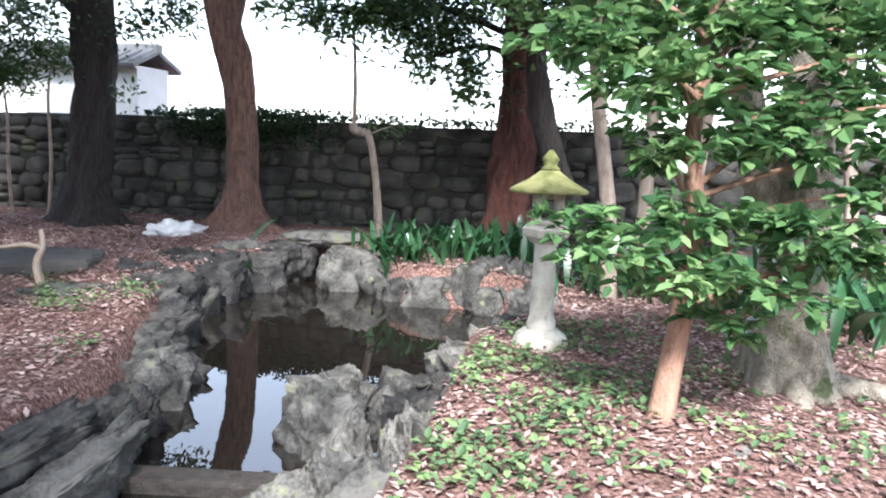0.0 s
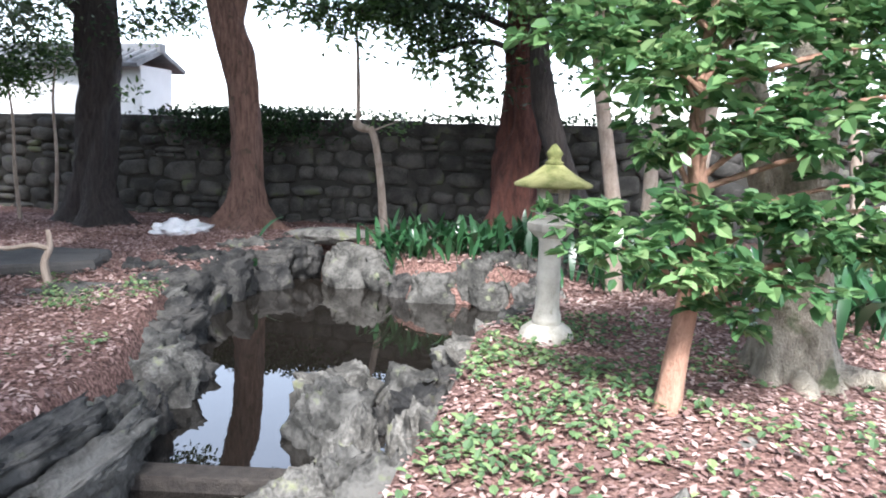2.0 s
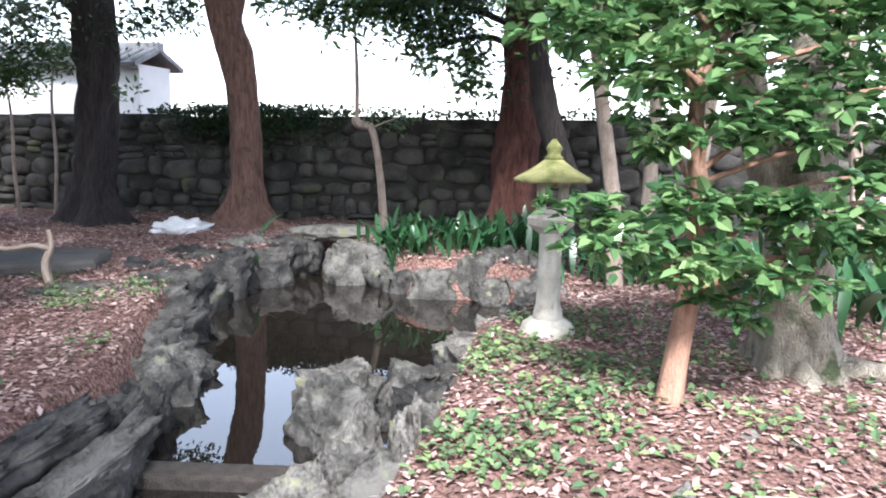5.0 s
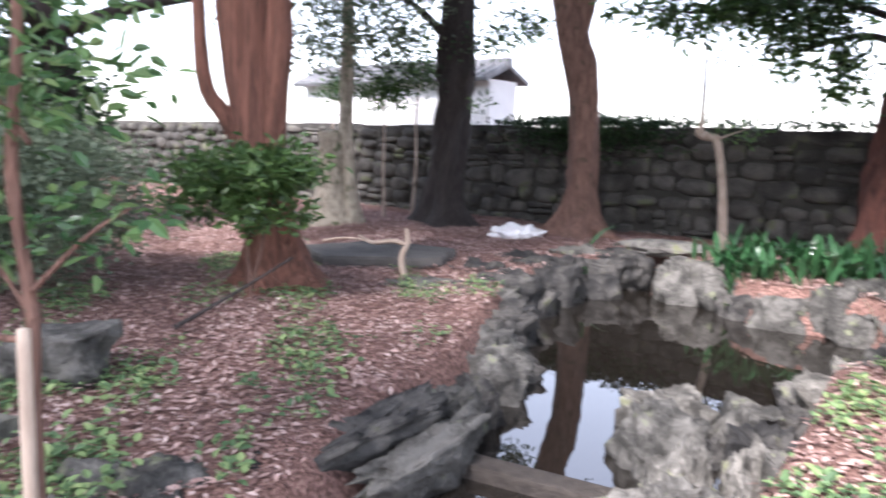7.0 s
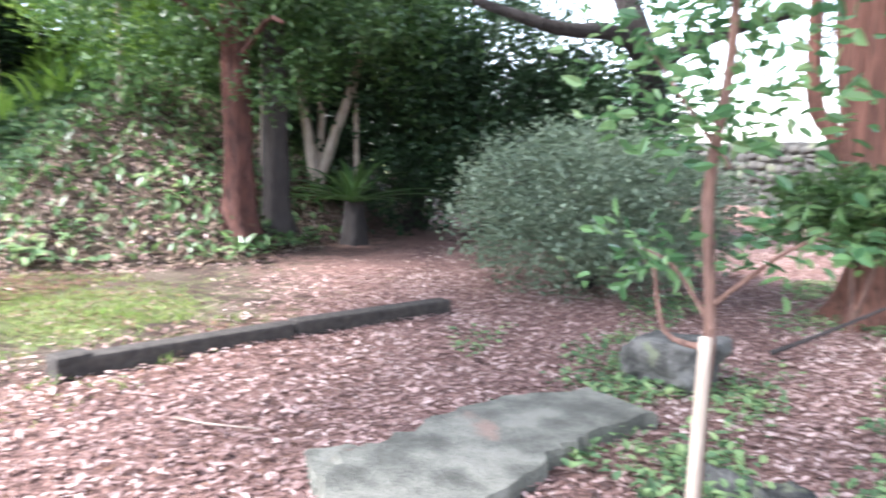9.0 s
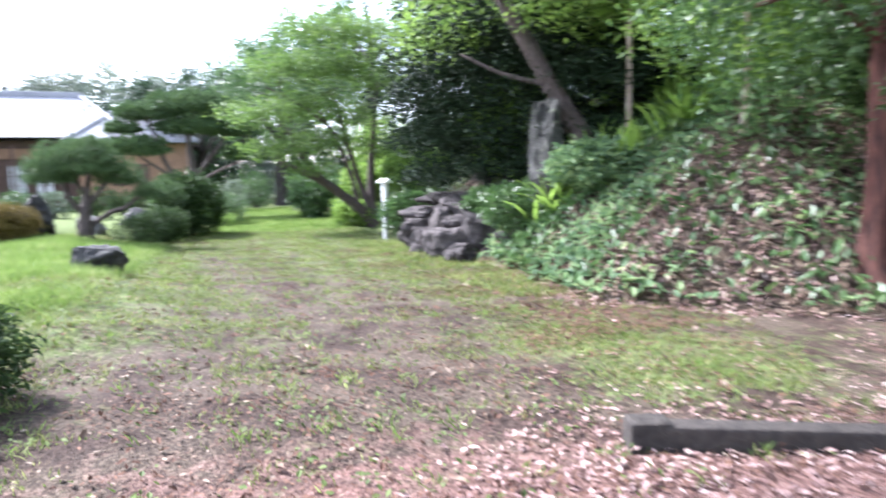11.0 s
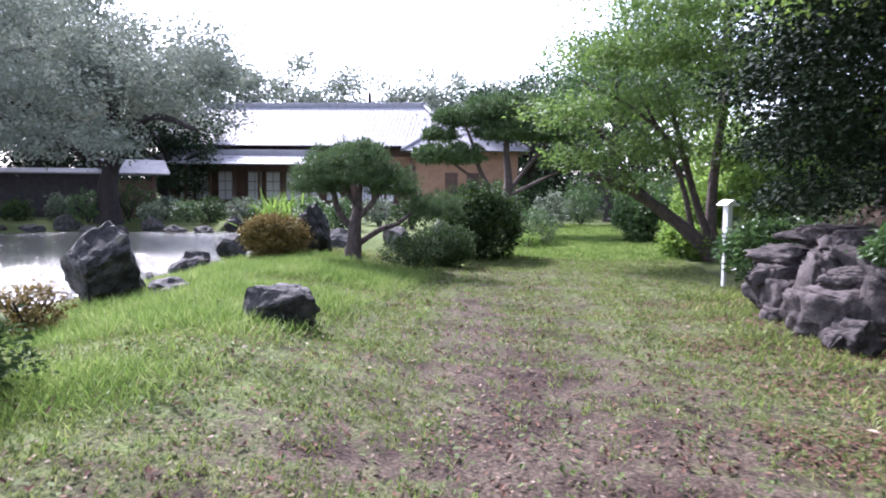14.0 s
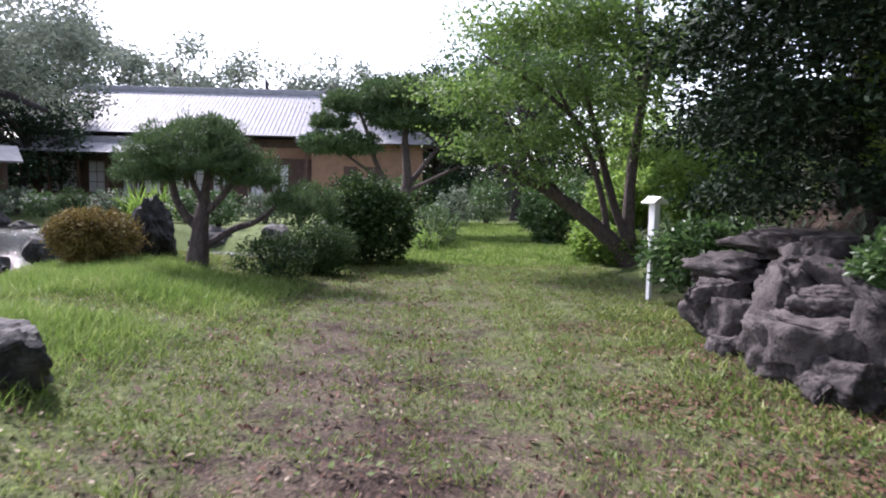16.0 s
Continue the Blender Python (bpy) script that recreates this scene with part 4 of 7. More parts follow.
ISLE = [(-.79, 5.02, -.13, .58, .45, 15, "p", .45), (-.72, 4.4, -.02, .46, .62, 35, "g", .6), (-.53, 4.02, -.03, .5, .5, 10, "p", 0), (-.25, 5.1, -.14, .54, .42, -8, "g", .45), (-.2, 4.1, 0., .25, .42, 25, "p", 0), (-.14, 4.55, -.12, .38, .4, 10, "d", .5),
        (-.74, 3.42, -.12, .5, .46, 20, "p", 0), (-.34, 3.42, -.06, .48, .46, 70, "g", 0), (-.5, 3.7, -.14, .4, .36, 50, "g", .5), (.06, 4.1, -.06, .34, .5, 40, "g", .5), (.02, 5.15, -.16, .3, .34, 0, "d", .5), (-.42, 4.62, -.26, .36, .34, 0, "d", 0), (-.2, 2.85, -.06, .5, .6, 15, "g", .5)]
CHANNEL = [(-2.0, 4.05, .0, .42, .6, 10, "g", .6), (-1.98, 4.5, -.1, .34, .5, 70, "d", .6), (-2.0, 3.65, -.12, .4, .6, 5, "d", .5), (-2.3, 2.7, .02, .5, .6, 35, "d", .5), (-2.5, 2.1, .1, .8, .6, 20, "g", .5), (-2.2, 2.0, .04, .5, .5, 70, "d", .5), (-2.02, 2.35, -.14, .5, .6, 60, "d", .5), (-2.1, 1.75, -.05, .6, .5, 10, "g", .5),
           (-2.45, 3.35, -.02, .5, .45, 50, "d", .5), (-1.84, 1.5, -.1, .5, .5, 30, "d", .5)]
for i, (x, y, top, w, d, rz, k, flat) in enumerate(BANK + ISLE + CHANNEL):
    wide = 1.25 if i < len(BANK) else 1.02
    rock("rock", x, y, -0.9, (w * wide, d * wide, top + (0.95 if y > 6 else 0.9)), M[k][0], M[k][1], 100 + i, rz, 5, 0.4, flat, "rocks round the small pond", blocky=0.62)
# the two long slabs that lean together over the outlet
rock("rock", -2.2, 2.9, -0.48, (1.6, 0.42, 0.5), ROCK_DARK, "long dark layered rock jutting over the pond outlet", 180, 66, 5, 0.55, 0.5, "rocks round the small pond", 0, -6, 0.7)
rock("rock", -1.8, 3.42, -0.5, (0.25, 1.3, 0.44), ROCK, "long worn grey rock ridge sloping to the pond outlet", 181, -12, 5, 0.5, 0.5, "rocks round the small pond", 4, 14, 0.7)

bm = bmesh.new()
box(bm, 1.6, 0.17, 0.17, (0, 0, 0), 0.025)
ob = part("timber_beam", bm, WOOD_OLD)
ob.matrix_world = pose(-1.32, 3.72, -0.5, 0, 0, -2)
tagged(ob, "grey weathered timber beam across the pond outlet", "beam")
rock("stone_bridge", -1.85, 10.75, -0.1, (1.35, 0.75, 0.25), ROCK_PALE, "flat mossy stone slab bridging the pond inlet", 31, 4, 4, 0.12, 0.5)


def flat_slab(name, corners, z, thick, mat, label):
    """A roughly squared slab: an uneven outline, chamfered at its upper edge."""
    mx, my = sum(c[0] for c in corners) / len(corners), sum(c[1] for c in corners) / len(corners)
    rng, ring = random.Random(len(corners)), []
    for (ax, ay), (bx, by) in zip(corners, corners[1:] + corners[:1]):
        for k in range(6):
            ring.append((ax + (bx - ax) * k / 6 - mx + rng.uniform(-0.03, 0.03), ay + (by - ay) * k / 6 - my + rng.uniform(-0.03, 0.03)))
    V, n = [], len(ring)
    for shrink, h in ((0.97, 0.0), (1.0, thick * 0.5), (0.995, thick * 0.8), (0.97, thick)):
        V += [(x * shrink, y * shrink, h + rng.uniform(-0.006, 0.006) * (0 < h < thick)) for x, y in ring]
    F = [(r * n + i, r * n + (i + 1) % n, (r + 1) * n + (i + 1) % n, (r + 1) * n + i) for r in range(3) for i in range(n)]
    F.append(tuple(range(3 * n, 4 * n)))
    me = bpy.data.meshes.new(name)
    me.from_pydata(V, [], F)
    ob = linked(name, me, mat)
    ob.matrix_world = pose(mx, my, z)
    return tagged(ob, label, "rock")


flat_slab("flat_stone", [(-3.78, 7.55), (-3.95, 8.35), (-5.15, 8.35), (-5.7, 7.4), (-4.95, 6.85)], -0.04, 0.17, SLAB_DARK, "dark flat stone slab lying on fallen leaves")
flat_slab("stepping_stone", [(-3.37, 2.2), (-3.84, 2.08), (-3.88, 1.6), (-3.8, 1.15), (-3.6, 0.85), (-3.45, 0.45), (-3.0, 0.25), (-2.68, 0.55), (-2.84, 1.02), (-3.16, 1.45), (-3.26, 1.75)], -0.03, 0.15, SLAB, "large flat grey-green stepping stone")
rock("rock", -4.08, 2.9, -0.08, (0.6, 0.55, 0.4), ROCK, "dark squat flat-topped rock on the leaf litter", 36, 20, 5, 0.16, 0.55, blocky=0.6)
rock("rock", -3.4, 0.5, -0.05, (0.6, 0.45, 0.13), SLAB, "small flat grey stone beside the stepping stone", 39, 30, 4, 0.15, 0.5)
rock("rock", 0.98, 2.75, -0.02, (0.14, 0.12, 0.16), ROCK_PALE, "small pale stone standing in leaf litter", 37, 0, 3)
rock("rock", 1.5, 3.3, -0.03, (0.3, 0.25, 0.17), ROCK_PALE, "small pale stone near the pale trunk", 38, 0, 3)


def bag():
    rng = random.Random(8)
    bm = bmesh.new()
    bmesh.ops.create_icosphere(bm, subdivisions=4, radius=1)
    for v in bm.verts:
        p = v.co * 2.3
        k = 1 + 0.55 * noise.noise(p) + 0.3 * abs(noise.noise(p * 2.7))
        v.co = Vector((v.co.x * 0.36 * k, v.co.y * 0.24 * k, max(-0.01, (v.co.z + 0.4) * 0.13 * k)))
    ob = part("plastic_bag", bm, BAG, smooth=True)
    ob.matrix_world = pose(-4.1, 10.9, ground_at(-4.1, 10.9), 0, 0, 15)
    tagged(ob, "crumpled white plastic bag on the ground", "bag")


bag()

# kerb timber at the lawn's edge
root = thing("timber_edging", -6.0, 0.75, ground_at(-6.0, 0.75) - 0.05, "long dark squared timber edging the leaf bed", "edging", rz=107)
for k, (mid, ln) in enumerate(((-0.8, 1.55), (0.78, 1.58))):
    bm = bmesh.new()
    box(bm, ln, 0.17, 0.17, (0, 0, 0), 0.022)
    t = part("timber", bm, WOOD_OLD, root)
    t.matrix_local = pose(mid, 0.01 * k, 0, 0, 0.6 * k, 0.5 - k)
bm = bmesh.new()
box(bm, 0.24, 0.2, 0.19, (0, 0, 0), 0.03)
t = part("end_block", bm, WOOD_OLD, root)
t.matrix_local = pose(-1.62, 0.0, 0, 0, 0, 8)

# the big orange multi-stemmed tree
big = tree("tree", (-4.72, 5.75), [([(0, 0, 0), (-0.02, -0.01, 0.3), (-0.06, -0.04, 0.7), (-0.14, -0.1, 1.3), (-0.22, -0.15, 1.9), (-0.3, -0.2, 2.7), (-0.4, -0.3, 4.4)], [0.29, 0.25, 0.22, 0.22, 0.2, 0.17, 0.11], 0.85),
                             ([(-0.1, -0.08, 1.0), (-0.06, -0.04, 1.8), (0.0, 0.0, 2.5), (0.0, 0.0, 4.5)], [0.18, 0.17, 0.15, 0.08]),
                             ([(-0.12, -0.14, 0.9), (-0.15, -0.18, 1.7), (-0.16, -0.16, 2.6), (-0.2, -0.2, 4.5)], [0.15, 0.14, 0.13, 0.07])],
     BARK_ORANGE, "thick orange-barked tree with fluted roots and merged stems",
     puffs(0, 0, 4.9, 2.6, 2.3, 1.2, 28, 0.65, 7), 7500, LEAF_DARK, (0.12, 0.05), seed=7, sides=24, spread=0.16,
     limbs=[([(-0.2, -0.14, 1.3), (-0.4, -0.28, 1.7), (-0.56, -0.4, 2.1), (-0.6, -0.4, 3.6)], [0.11, 0.09, 0.08, 0.05])])
shade_canopy(big, -0.5, 1.0, 7.6, 3.8, 34)
crown_root = thing("shrub", -4.45, 5.05, ground_at(-4.45, 5.05), "dark green shrub growing before the orange trunk", "shrub")
tubes("stem", [([(0, 0, 0), (-0.05, 0, 0.5), (-0.15, 0, 1.1)], [0.022, 0.018, 0.012]), ([(0, 0, 0.1), (0.15, 0, 0.6), (0.25, 0, 1.1)], [0.02, 0.016, 0.01])], BARK_RED, crown_root, sides=6)
crown("crown", [((-0.15, 0, 1.12), (0.65, 0.4, 0.22)), ((0.35, 0, 1.2), (0.45, 0.35, 0.18)), ((-0.55, 0, 0.85), (0.35, 0.3, 0.12)), ((0.2, 0, 0.8), (0.4, 0.3, 0.1))], 3000, LEAF_MID, crown_root, (0.1, 0.045), 8, True, spread=0.07)
# pale stump pair further back
tree("tree", (-7.38, 10.45), [([(0, 0, 0), (0, 0, 0.6), (0.0, 0, 1.2), (0.0, 0, 1.62)], [0.32, 0.24, 0.22, 0.24], 0.7)], BARK_PALE, "pale broken tree stump before the wall", sides=16, category="stump")
tree("tree", (-7.02, 10.6), [([(0, 0, 0), (-0.1, 0, 1.0), (-0.16, 0, 2.2), (-0.1, 0, 4.6)], [0.17, 0.13, 0.12, 0.08], 0.5)], BARK_PALE, "slim greenish-grey tree beside a stump",
     puffs(0, -0.4, 3.9, 2.0, 1.6, 1.2, 24, 0.5, 9), 6500, LEAF_GREY, (0.11, 0.05), seed=9, spread=0.16)
# thin saplings along the wall
for px, py, lean, h in ((-7.15, 11.9, -0.12, 2.5), (-8.8, 12.6, -0.1, 2.6), (-6.95, 12.6, 0.2, 3.0)):
    tree("sapling", (px, py), [([(0, 0, 0), (lean * 0.4, 0, h * 0.35), (lean * 0.3, 0, h * 0.7), (lean, 0, h)], [0.035, 0.03, 0.022, 0.012])], BARK_THIN,
         "thin bare sapling before the stone wall", puffs(lean, 0, h, 0.5, 0.4, 0.3, 5, 0.25, 3), 500, LEAF_MID, (0.1, 0.045), seed=int(-px * 10), sides=7)
ob = tubes("dead_stick", [([(0, 0, 0), (-0.03, -0.02, 0.25), (0.02, 0.01, 0.42), (0.01, 0, 0.58)], [0.042, 0.036, 0.03, 0.02]), ([(0.0, 0, 0.4), (-0.12, -0.08, 0.44), (-0.3, -0.2, 0.42), (-0.42, -0.28, 0.5)], [0.028, 0.026, 0.022, 0.014])], BARK_THIN, sides=9, rough=0.1)
ob.matrix_world = pose(-3.9, 6.9, ground_at(-3.9, 6.9) - 0.04)
tagged(ob, "short forked dead stem stuck in the leaf litter", "branch")
# the staked young tree near the path
tree("young_tree", (-2.45, 1.63), [([(0, 0, 0), (0, 0, 0.6), (0.0, 0.01, 0.95), (-0.03, -0.01, 1.4), (0.02, 0.01, 1.9), (0.03, 0, 2.5)], [0.024, 0.024, 0.024, 0.022, 0.018, 0.009])], BARK_RED,
     "young staked tree with sparse leaves", [((-0.3, 0, 1.15), (0.35, 0.3, 0.1)), ((0.25, 0.1, 1.28), (0.3, 0.25, 0.08)), ((0.0, 0, 1.7), (0.55, 0.4, 0.16)), ((-0.3, 0.1, 2.05), (0.5, 0.4, 0.16)), ((0.35, 0, 2.2), (0.5, 0.4, 0.18))], 900, LEAF_CAMELLIA, (0.085, 0.04), seed=22, sides=8, fine=True, per=5, spread=0.06,
     limbs=[([(0.0, 0, 0.82), (-0.14, -0.08, 0.86), (-0.2, -0.1, 1.1)], [0.014, 0.011, 0.007]), ([(0.03, 0, 0.9), (-0.2, 0, 1.1), (-0.4, 0, 1.15)], [0.01, 0.008, 0.005]), ([(0.03, 0, 1.0), (0.25, 0.05, 1.2), (0.4, 0.1, 1.3)], [0.01, 0.008, 0.005]), ([(0.06, 0, 1.5), (-0.2, 0, 1.75), (-0.45, 0, 2.0)], [0.01, 0.008, 0.005])])
ob = tubes("support_stake", [([(0, 0, 0), (0.01, 0, 0.5), (0.02, 0, 0.88)], [0.026, 0.025, 0.023])], STAKE, sides=10, rough=0.02)
ob.matrix_world = pose(-2.41, 1.57, ground_at(-2.41, 1.57) - 0.05)
tagged(ob, "pale wooden support stake beside the young tree", "stake")


def bush(x, y, size, mat, label, leaves, seed, z=None, leaf=(0.055, 0.028), name="bush", group="", fine=False):
    """A clipped bush: a dark twig core under a dense skin of small leaves with a broken outline."""
    z = ground_at(x, y) - 0.05 if z is None else z
    root = thing(name, x, y, z, label, "bush", group)
    rng = np.random.default_rng(seed)
    lobes = [((0, 0, size[2] * 0.48), (size[0] * 0.46, size[1] * 0.46, size[2] * 0.5))]
    for _ in range(7):
        a, r = rng.uniform(0, 6.28), rng.uniform(0.1, 0.24)
        lobes.append(((size[0] * r * math.cos(a), size[1] * r * math.sin(a), size[2] * rng.uniform(0.38, 0.66)), (size[0] * 0.3, size[1] * 0.3, size[2] * 0.33)))
    runs = []
    for k in range(7):
        a = k * 0.9 + rng.uniform(0, 0.4)
        runs.append(([(0.03 * math.cos(a), 0.03 * math.sin(a), 0), (size[0] * 0.14 * math.cos(a), size[1] * 0.14 * math.sin(a), size[2] * 0.4), (size[0] * 0.32 * math.cos(a), size[1] * 0.32 * math.sin(a), size[2] * 0.75)], [0.025, 0.018, 0.008]))
    tubes("stem", runs, BARK_DARK, root, sides=5)
    crown("foliage", lobes, leaves, mat, root, leaf, seed, fine, per=6, spread=0.035 * max(1, size[0] / 1.5), shell=0.12, wild=0.8)
    return root


bush(-7.0, 4.15, (3.4, 3.2, 1.9), LEAF_GREY, "large rounded clipped bush of fine grey-green leaves", 22000, 51, leaf=(0.07, 0.035))


def straps(name, x, y, spread, count, length, mat, label, seed, width=0.07, tilt=(0.25, 0.9), lift=0.0):
    """Strap-leaved clump: a thing at its foot, each long arching blade a part of its own."""
    rng = random.Random(seed)
    shapes = []
    for k in range(6):
        lean = tilt[0] + (tilt[1] - tilt[0]) * k / 5
        rise = math.sqrt(max(0.1, 1 - lean ** 2 * 0.6))
        V, F = [], []
        for t, w in ((0.0, 0.22), (0.2, 0.55), (0.45, 0.95), (0.7, 0.9), (0.88, 0.5), (1.0, 0.04)):
            px, pz = lean * t ** 1.5, rise * (t - 0.38 * lean * t ** 3)
            V += [(px, -w * 0.5 * width / length, pz + 0.012), (px, 0, pz), (px, w * 0.5 * width / length, pz + 0.012)]
        for r in range(5):
            F += [(3 * r, 3 * r + 1, 3 * r + 4, 3 * r + 3), (3 * r + 1, 3 * r + 2, 3 * r + 5, 3 * r + 4)]
        me = bpy.data.meshes.new("leaf")
        me.from_pydata(V, [], F)
        me.materials.append(mat)
        me.polygons.foreach_set("use_smooth", np.full(len(me.polygons), True))
        shapes.append(me)
    root = thing(name, x, y, ground_at(x, y), label, "plant")
    for _ in range(count):
        dx, dy = rng.gauss(0, spread[0] * 0.5), rng.gauss(0, spread[1] * 0.5)
        ob = new("leaf", shapes[rng.randrange(6)])
        ob.parent = root
        s = length * rng.uniform(0.7, 1.2)
        ob.matrix_local = pose(dx, dy, ground_at(x + dx, y + dy) - ground_at(x, y) - 0.01 + lift, 0, 0, rng.uniform(0, 360)) @ Matrix.Diagonal((s, s, s, 1))
    return root


straps("strap_leaf_plants", 0.3, 9.7, (1.7, 0.8), 260, 0.55, LEAF_STRAP, "bed of dark green strap-leaved plants by the wall", 61, 0.08)
straps("strap_leaf_plants", -0.5, 9.0, (0.5, 0.4), 60, 0.42, LEAF_STRAP, "strap-leaved clump above the pond rocks", 62, 0.07)
straps("strap_leaf_plants", 4.3, 6.6, (1.5, 1.4), 260, 0.75, LEAF_STRAP, "tall dark strap-leaved plants under the trees", 63, 0.1)
straps("strap_leaf_plants", 2.4, 7.6, (1.2, 0.8), 160, 0.65, LEAF_STRAP, "strap-leaved plants behind the pale trunk", 64, 0.09)


# white plastered storehouse behind the wall
def plaster_wall():
    root = thing("plaster_wall", -9.85, 17.3, -0.1, "white plastered wall with a dark tiled roof behind the stone wall", "building", rz=WALL_YAW)
    bm = bmesh.new()
    box(bm, 6.4, 1.2, 3.05, (0, 0, 0), 0.02)
    part("wall", bm, PLASTER, root)
    bm = bmesh.new()
    for s in (-1, 1):
        box(bm, 6.7, 1.0, 0.1, (0, s * 0.46, 3.16), 0.01, rx=-s * 22)
    roof = part("roof", bm, TILE_DARK, root)
    for s in (-1, 1):
        for k in range(24):
            bm = bmesh.new()
            bmesh.ops.create_cone(bm, cap_ends=True, segments=8, radius1=0.06, radius2=0.06, depth=0.98)
            t = part("roll_tile", bm, TILE_DARK, roof, smooth=True)
            t.matrix_local = pose(-3.25 + k * 0.2826, s * 0.46, 3.27, 90 - s * 22, 0, 0)
    bm = bmesh.new()
    box(bm, 6.75, 0.26, 0.24, (0, 0, 3.34), 0.04)
    part("ridge", bm, TILE_DARK, root)
    bm = bmesh.new()
    box(bm, 6.5, 0.1, 0.1, (0, -0.66, 2.97), 0.01)
    part("eave", bm, PLASTER, root)


plaster_wall()


# ---- the mound ----
tree("tree", (-10.4, 0.86), [([(0, 0, 0), (0.02, 0, 1), (0, 0, 3), (0.05, 0, 6)], [0.2, 0.17, 0.16, 0.12], 0.5)], BARK_CLUMP, "straight red-brown trunk at the mound's foot",
     puffs(0, 0, 4.6, 2.2, 2.2, 1.5, 30, 0.55, 71) + [((-0.3, -1.1, 2.2), (0.9, 0.9, 0.35)), ((0.3, -0.5, 2.7), (0.8, 0.8, 0.3)), ((0.4, 0.8, 2.3), (0.6, 0.6, 0.3)), ((0.2, 1.5, 2.9), (0.8, 0.8, 0.35)), ((0.3, -1.7, 2.9), (0.8, 0.8, 0.35)), ((0.5, 0.3, 1.9), (0.4, 0.5, 0.2))], 13000, LEAF_MID, (0.12, 0.055), seed=71, sides=16, spread=0.17,
     limbs=[([(0, 0, 2.2), (0.7, 0.3, 2.7), (1.3, 0.4, 2.6)], [0.05, 0.035, 0.02]), ([(0, 0, 2.4), (0.5, -0.7, 2.9), (0.8, -1.3, 2.8)], [0.05, 0.035, 0.02])])
tree("tree", (-10.8, 1.42), [([(0, 0, 0), (0.02, 0, 1), (0, 0, 3), (0.05, 0, 5.5)], [0.2, 0.16, 0.15, 0.11], 0.4)], BARK_DARK, "dark straight trunk beside a red one",
     puffs(0.4, 0.2, 4.2, 2.0, 2.0, 1.4, 24, 0.55, 72), 7000, LEAF_MID, (0.12, 0.055), seed=72, spread=0.17)
tree("tree", (-12.6, 2.4), [([(0, 0, 0), (0.1, 0.25, 0.8), (0.3, 0.6, 1.9), (0.4, 0.9, 3.2)], [0.1, 0.085, 0.07, 0.04]), ([(0, 0, 0), (0.0, -0.1, 0.9), (-0.1, -0.25, 2.0), (0, -0.4, 3.4)], [0.1, 0.08, 0.07, 0.04]),
                            ([(0, 0, 0), (-0.2, 0.15, 0.9), (-0.3, 0.2, 2.2), (-0.4, 0.2, 3.4)], [0.09, 0.07, 0.06, 0.03])], BARK_THIN, "pale many-stemmed tree on the mound",
     puffs(0, 0.4, 3.3, 1.8, 1.8, 1.0, 24, 0.5, 73), 6500, LEAF_MID, (0.12, 0.055), seed=73, spread=0.15)
tree("tree", (-13.7, -2.9), [([(0, 0, 0), (0.1, -0.35, 0.6), (0.2, -0.8, 1.4), (0.3, -1.3, 2.3), (0.5, -2.0, 3.6)], [0.2, 0.17, 0.15, 0.13, 0.08], 0.3)], PINE_BARK, "leaning dark tree on the mound's slope",
     puffs(0.6, -2.0, 3.0, 2.2, 2.2, 0.9, 24, 0.5, 74), 7000, LEAF_LIGHT, (0.1, 0.05), seed=74, spread=0.17,
     limbs=[([(0.15, -0.7, 1.3), (0.3, -1.5, 1.5), (0.4, -2.3, 1.9)], [0.06, 0.04, 0.02])])
for i, (x, y, h) in enumerate(((-19.5, 6.2, 3.4), (-16.5, 1.4, 3.6), (-14.4, 4.6, 4.2), (-13.2, 4.4, 3.4), (-21.0, 3.0, 3.8), (-15.0, 2.9, 4.0), (-18.5, 4.5, 4.5), (-22, 0, 4.5))):
    tree("tree", (x, y), [([(0, 0, 0), (0.1, 0.1, h * 0.4), (0.0, 0.15, h * 0.8), (0.1, 0.1, h * 1.2)], [0.14, 0.11, 0.09, 0.05], 0.3)], BARK_DARK if i % 2 else BARK_THIN, "evergreen tree growing on the wooded mound",
         puffs(0, 0, h * 0.95, 2.0, 2.0, h * 0.42, 26, 0.6, 80 + i), 6000, LEAF_MID if i in (2, 3, 5, 6) else LEAF_LIGHT, (0.15, 0.07), seed=80 + i, spread=0.2)
# a low leafy bough of the dark tree, reaching over the view
tree("tree", (-10.3, 7.6), [([(0, 0, 0), (0.1, -0.1, 1.5), (0.1, -0.3, 2.9), (-0.3, -0.8, 4.6)], [0.3, 0.25, 0.22, 0.14], 0.4)], BARK_DARK, "old dark tree with a long level bough",
     puffs(0.0, -1.2, 4.7, 2.8, 2.6, 1.0, 26, 0.6, 91), 7000, LEAF_DARK, (0.13, 0.055), seed=91, spread=0.18,
     limbs=[([(0.1, -0.3, 2.9), (0.6, -1.2, 3.3), (0.9, -2.4, 3.25), (0.5, -3.6, 3.6)], [0.15, 0.13, 0.1, 0.06]), ([(0.1, -0.3, 2.9), (0.9, 0.5, 3.4), (2.0, 1.0, 3.6)], [0.13, 0.1, 0.05])])
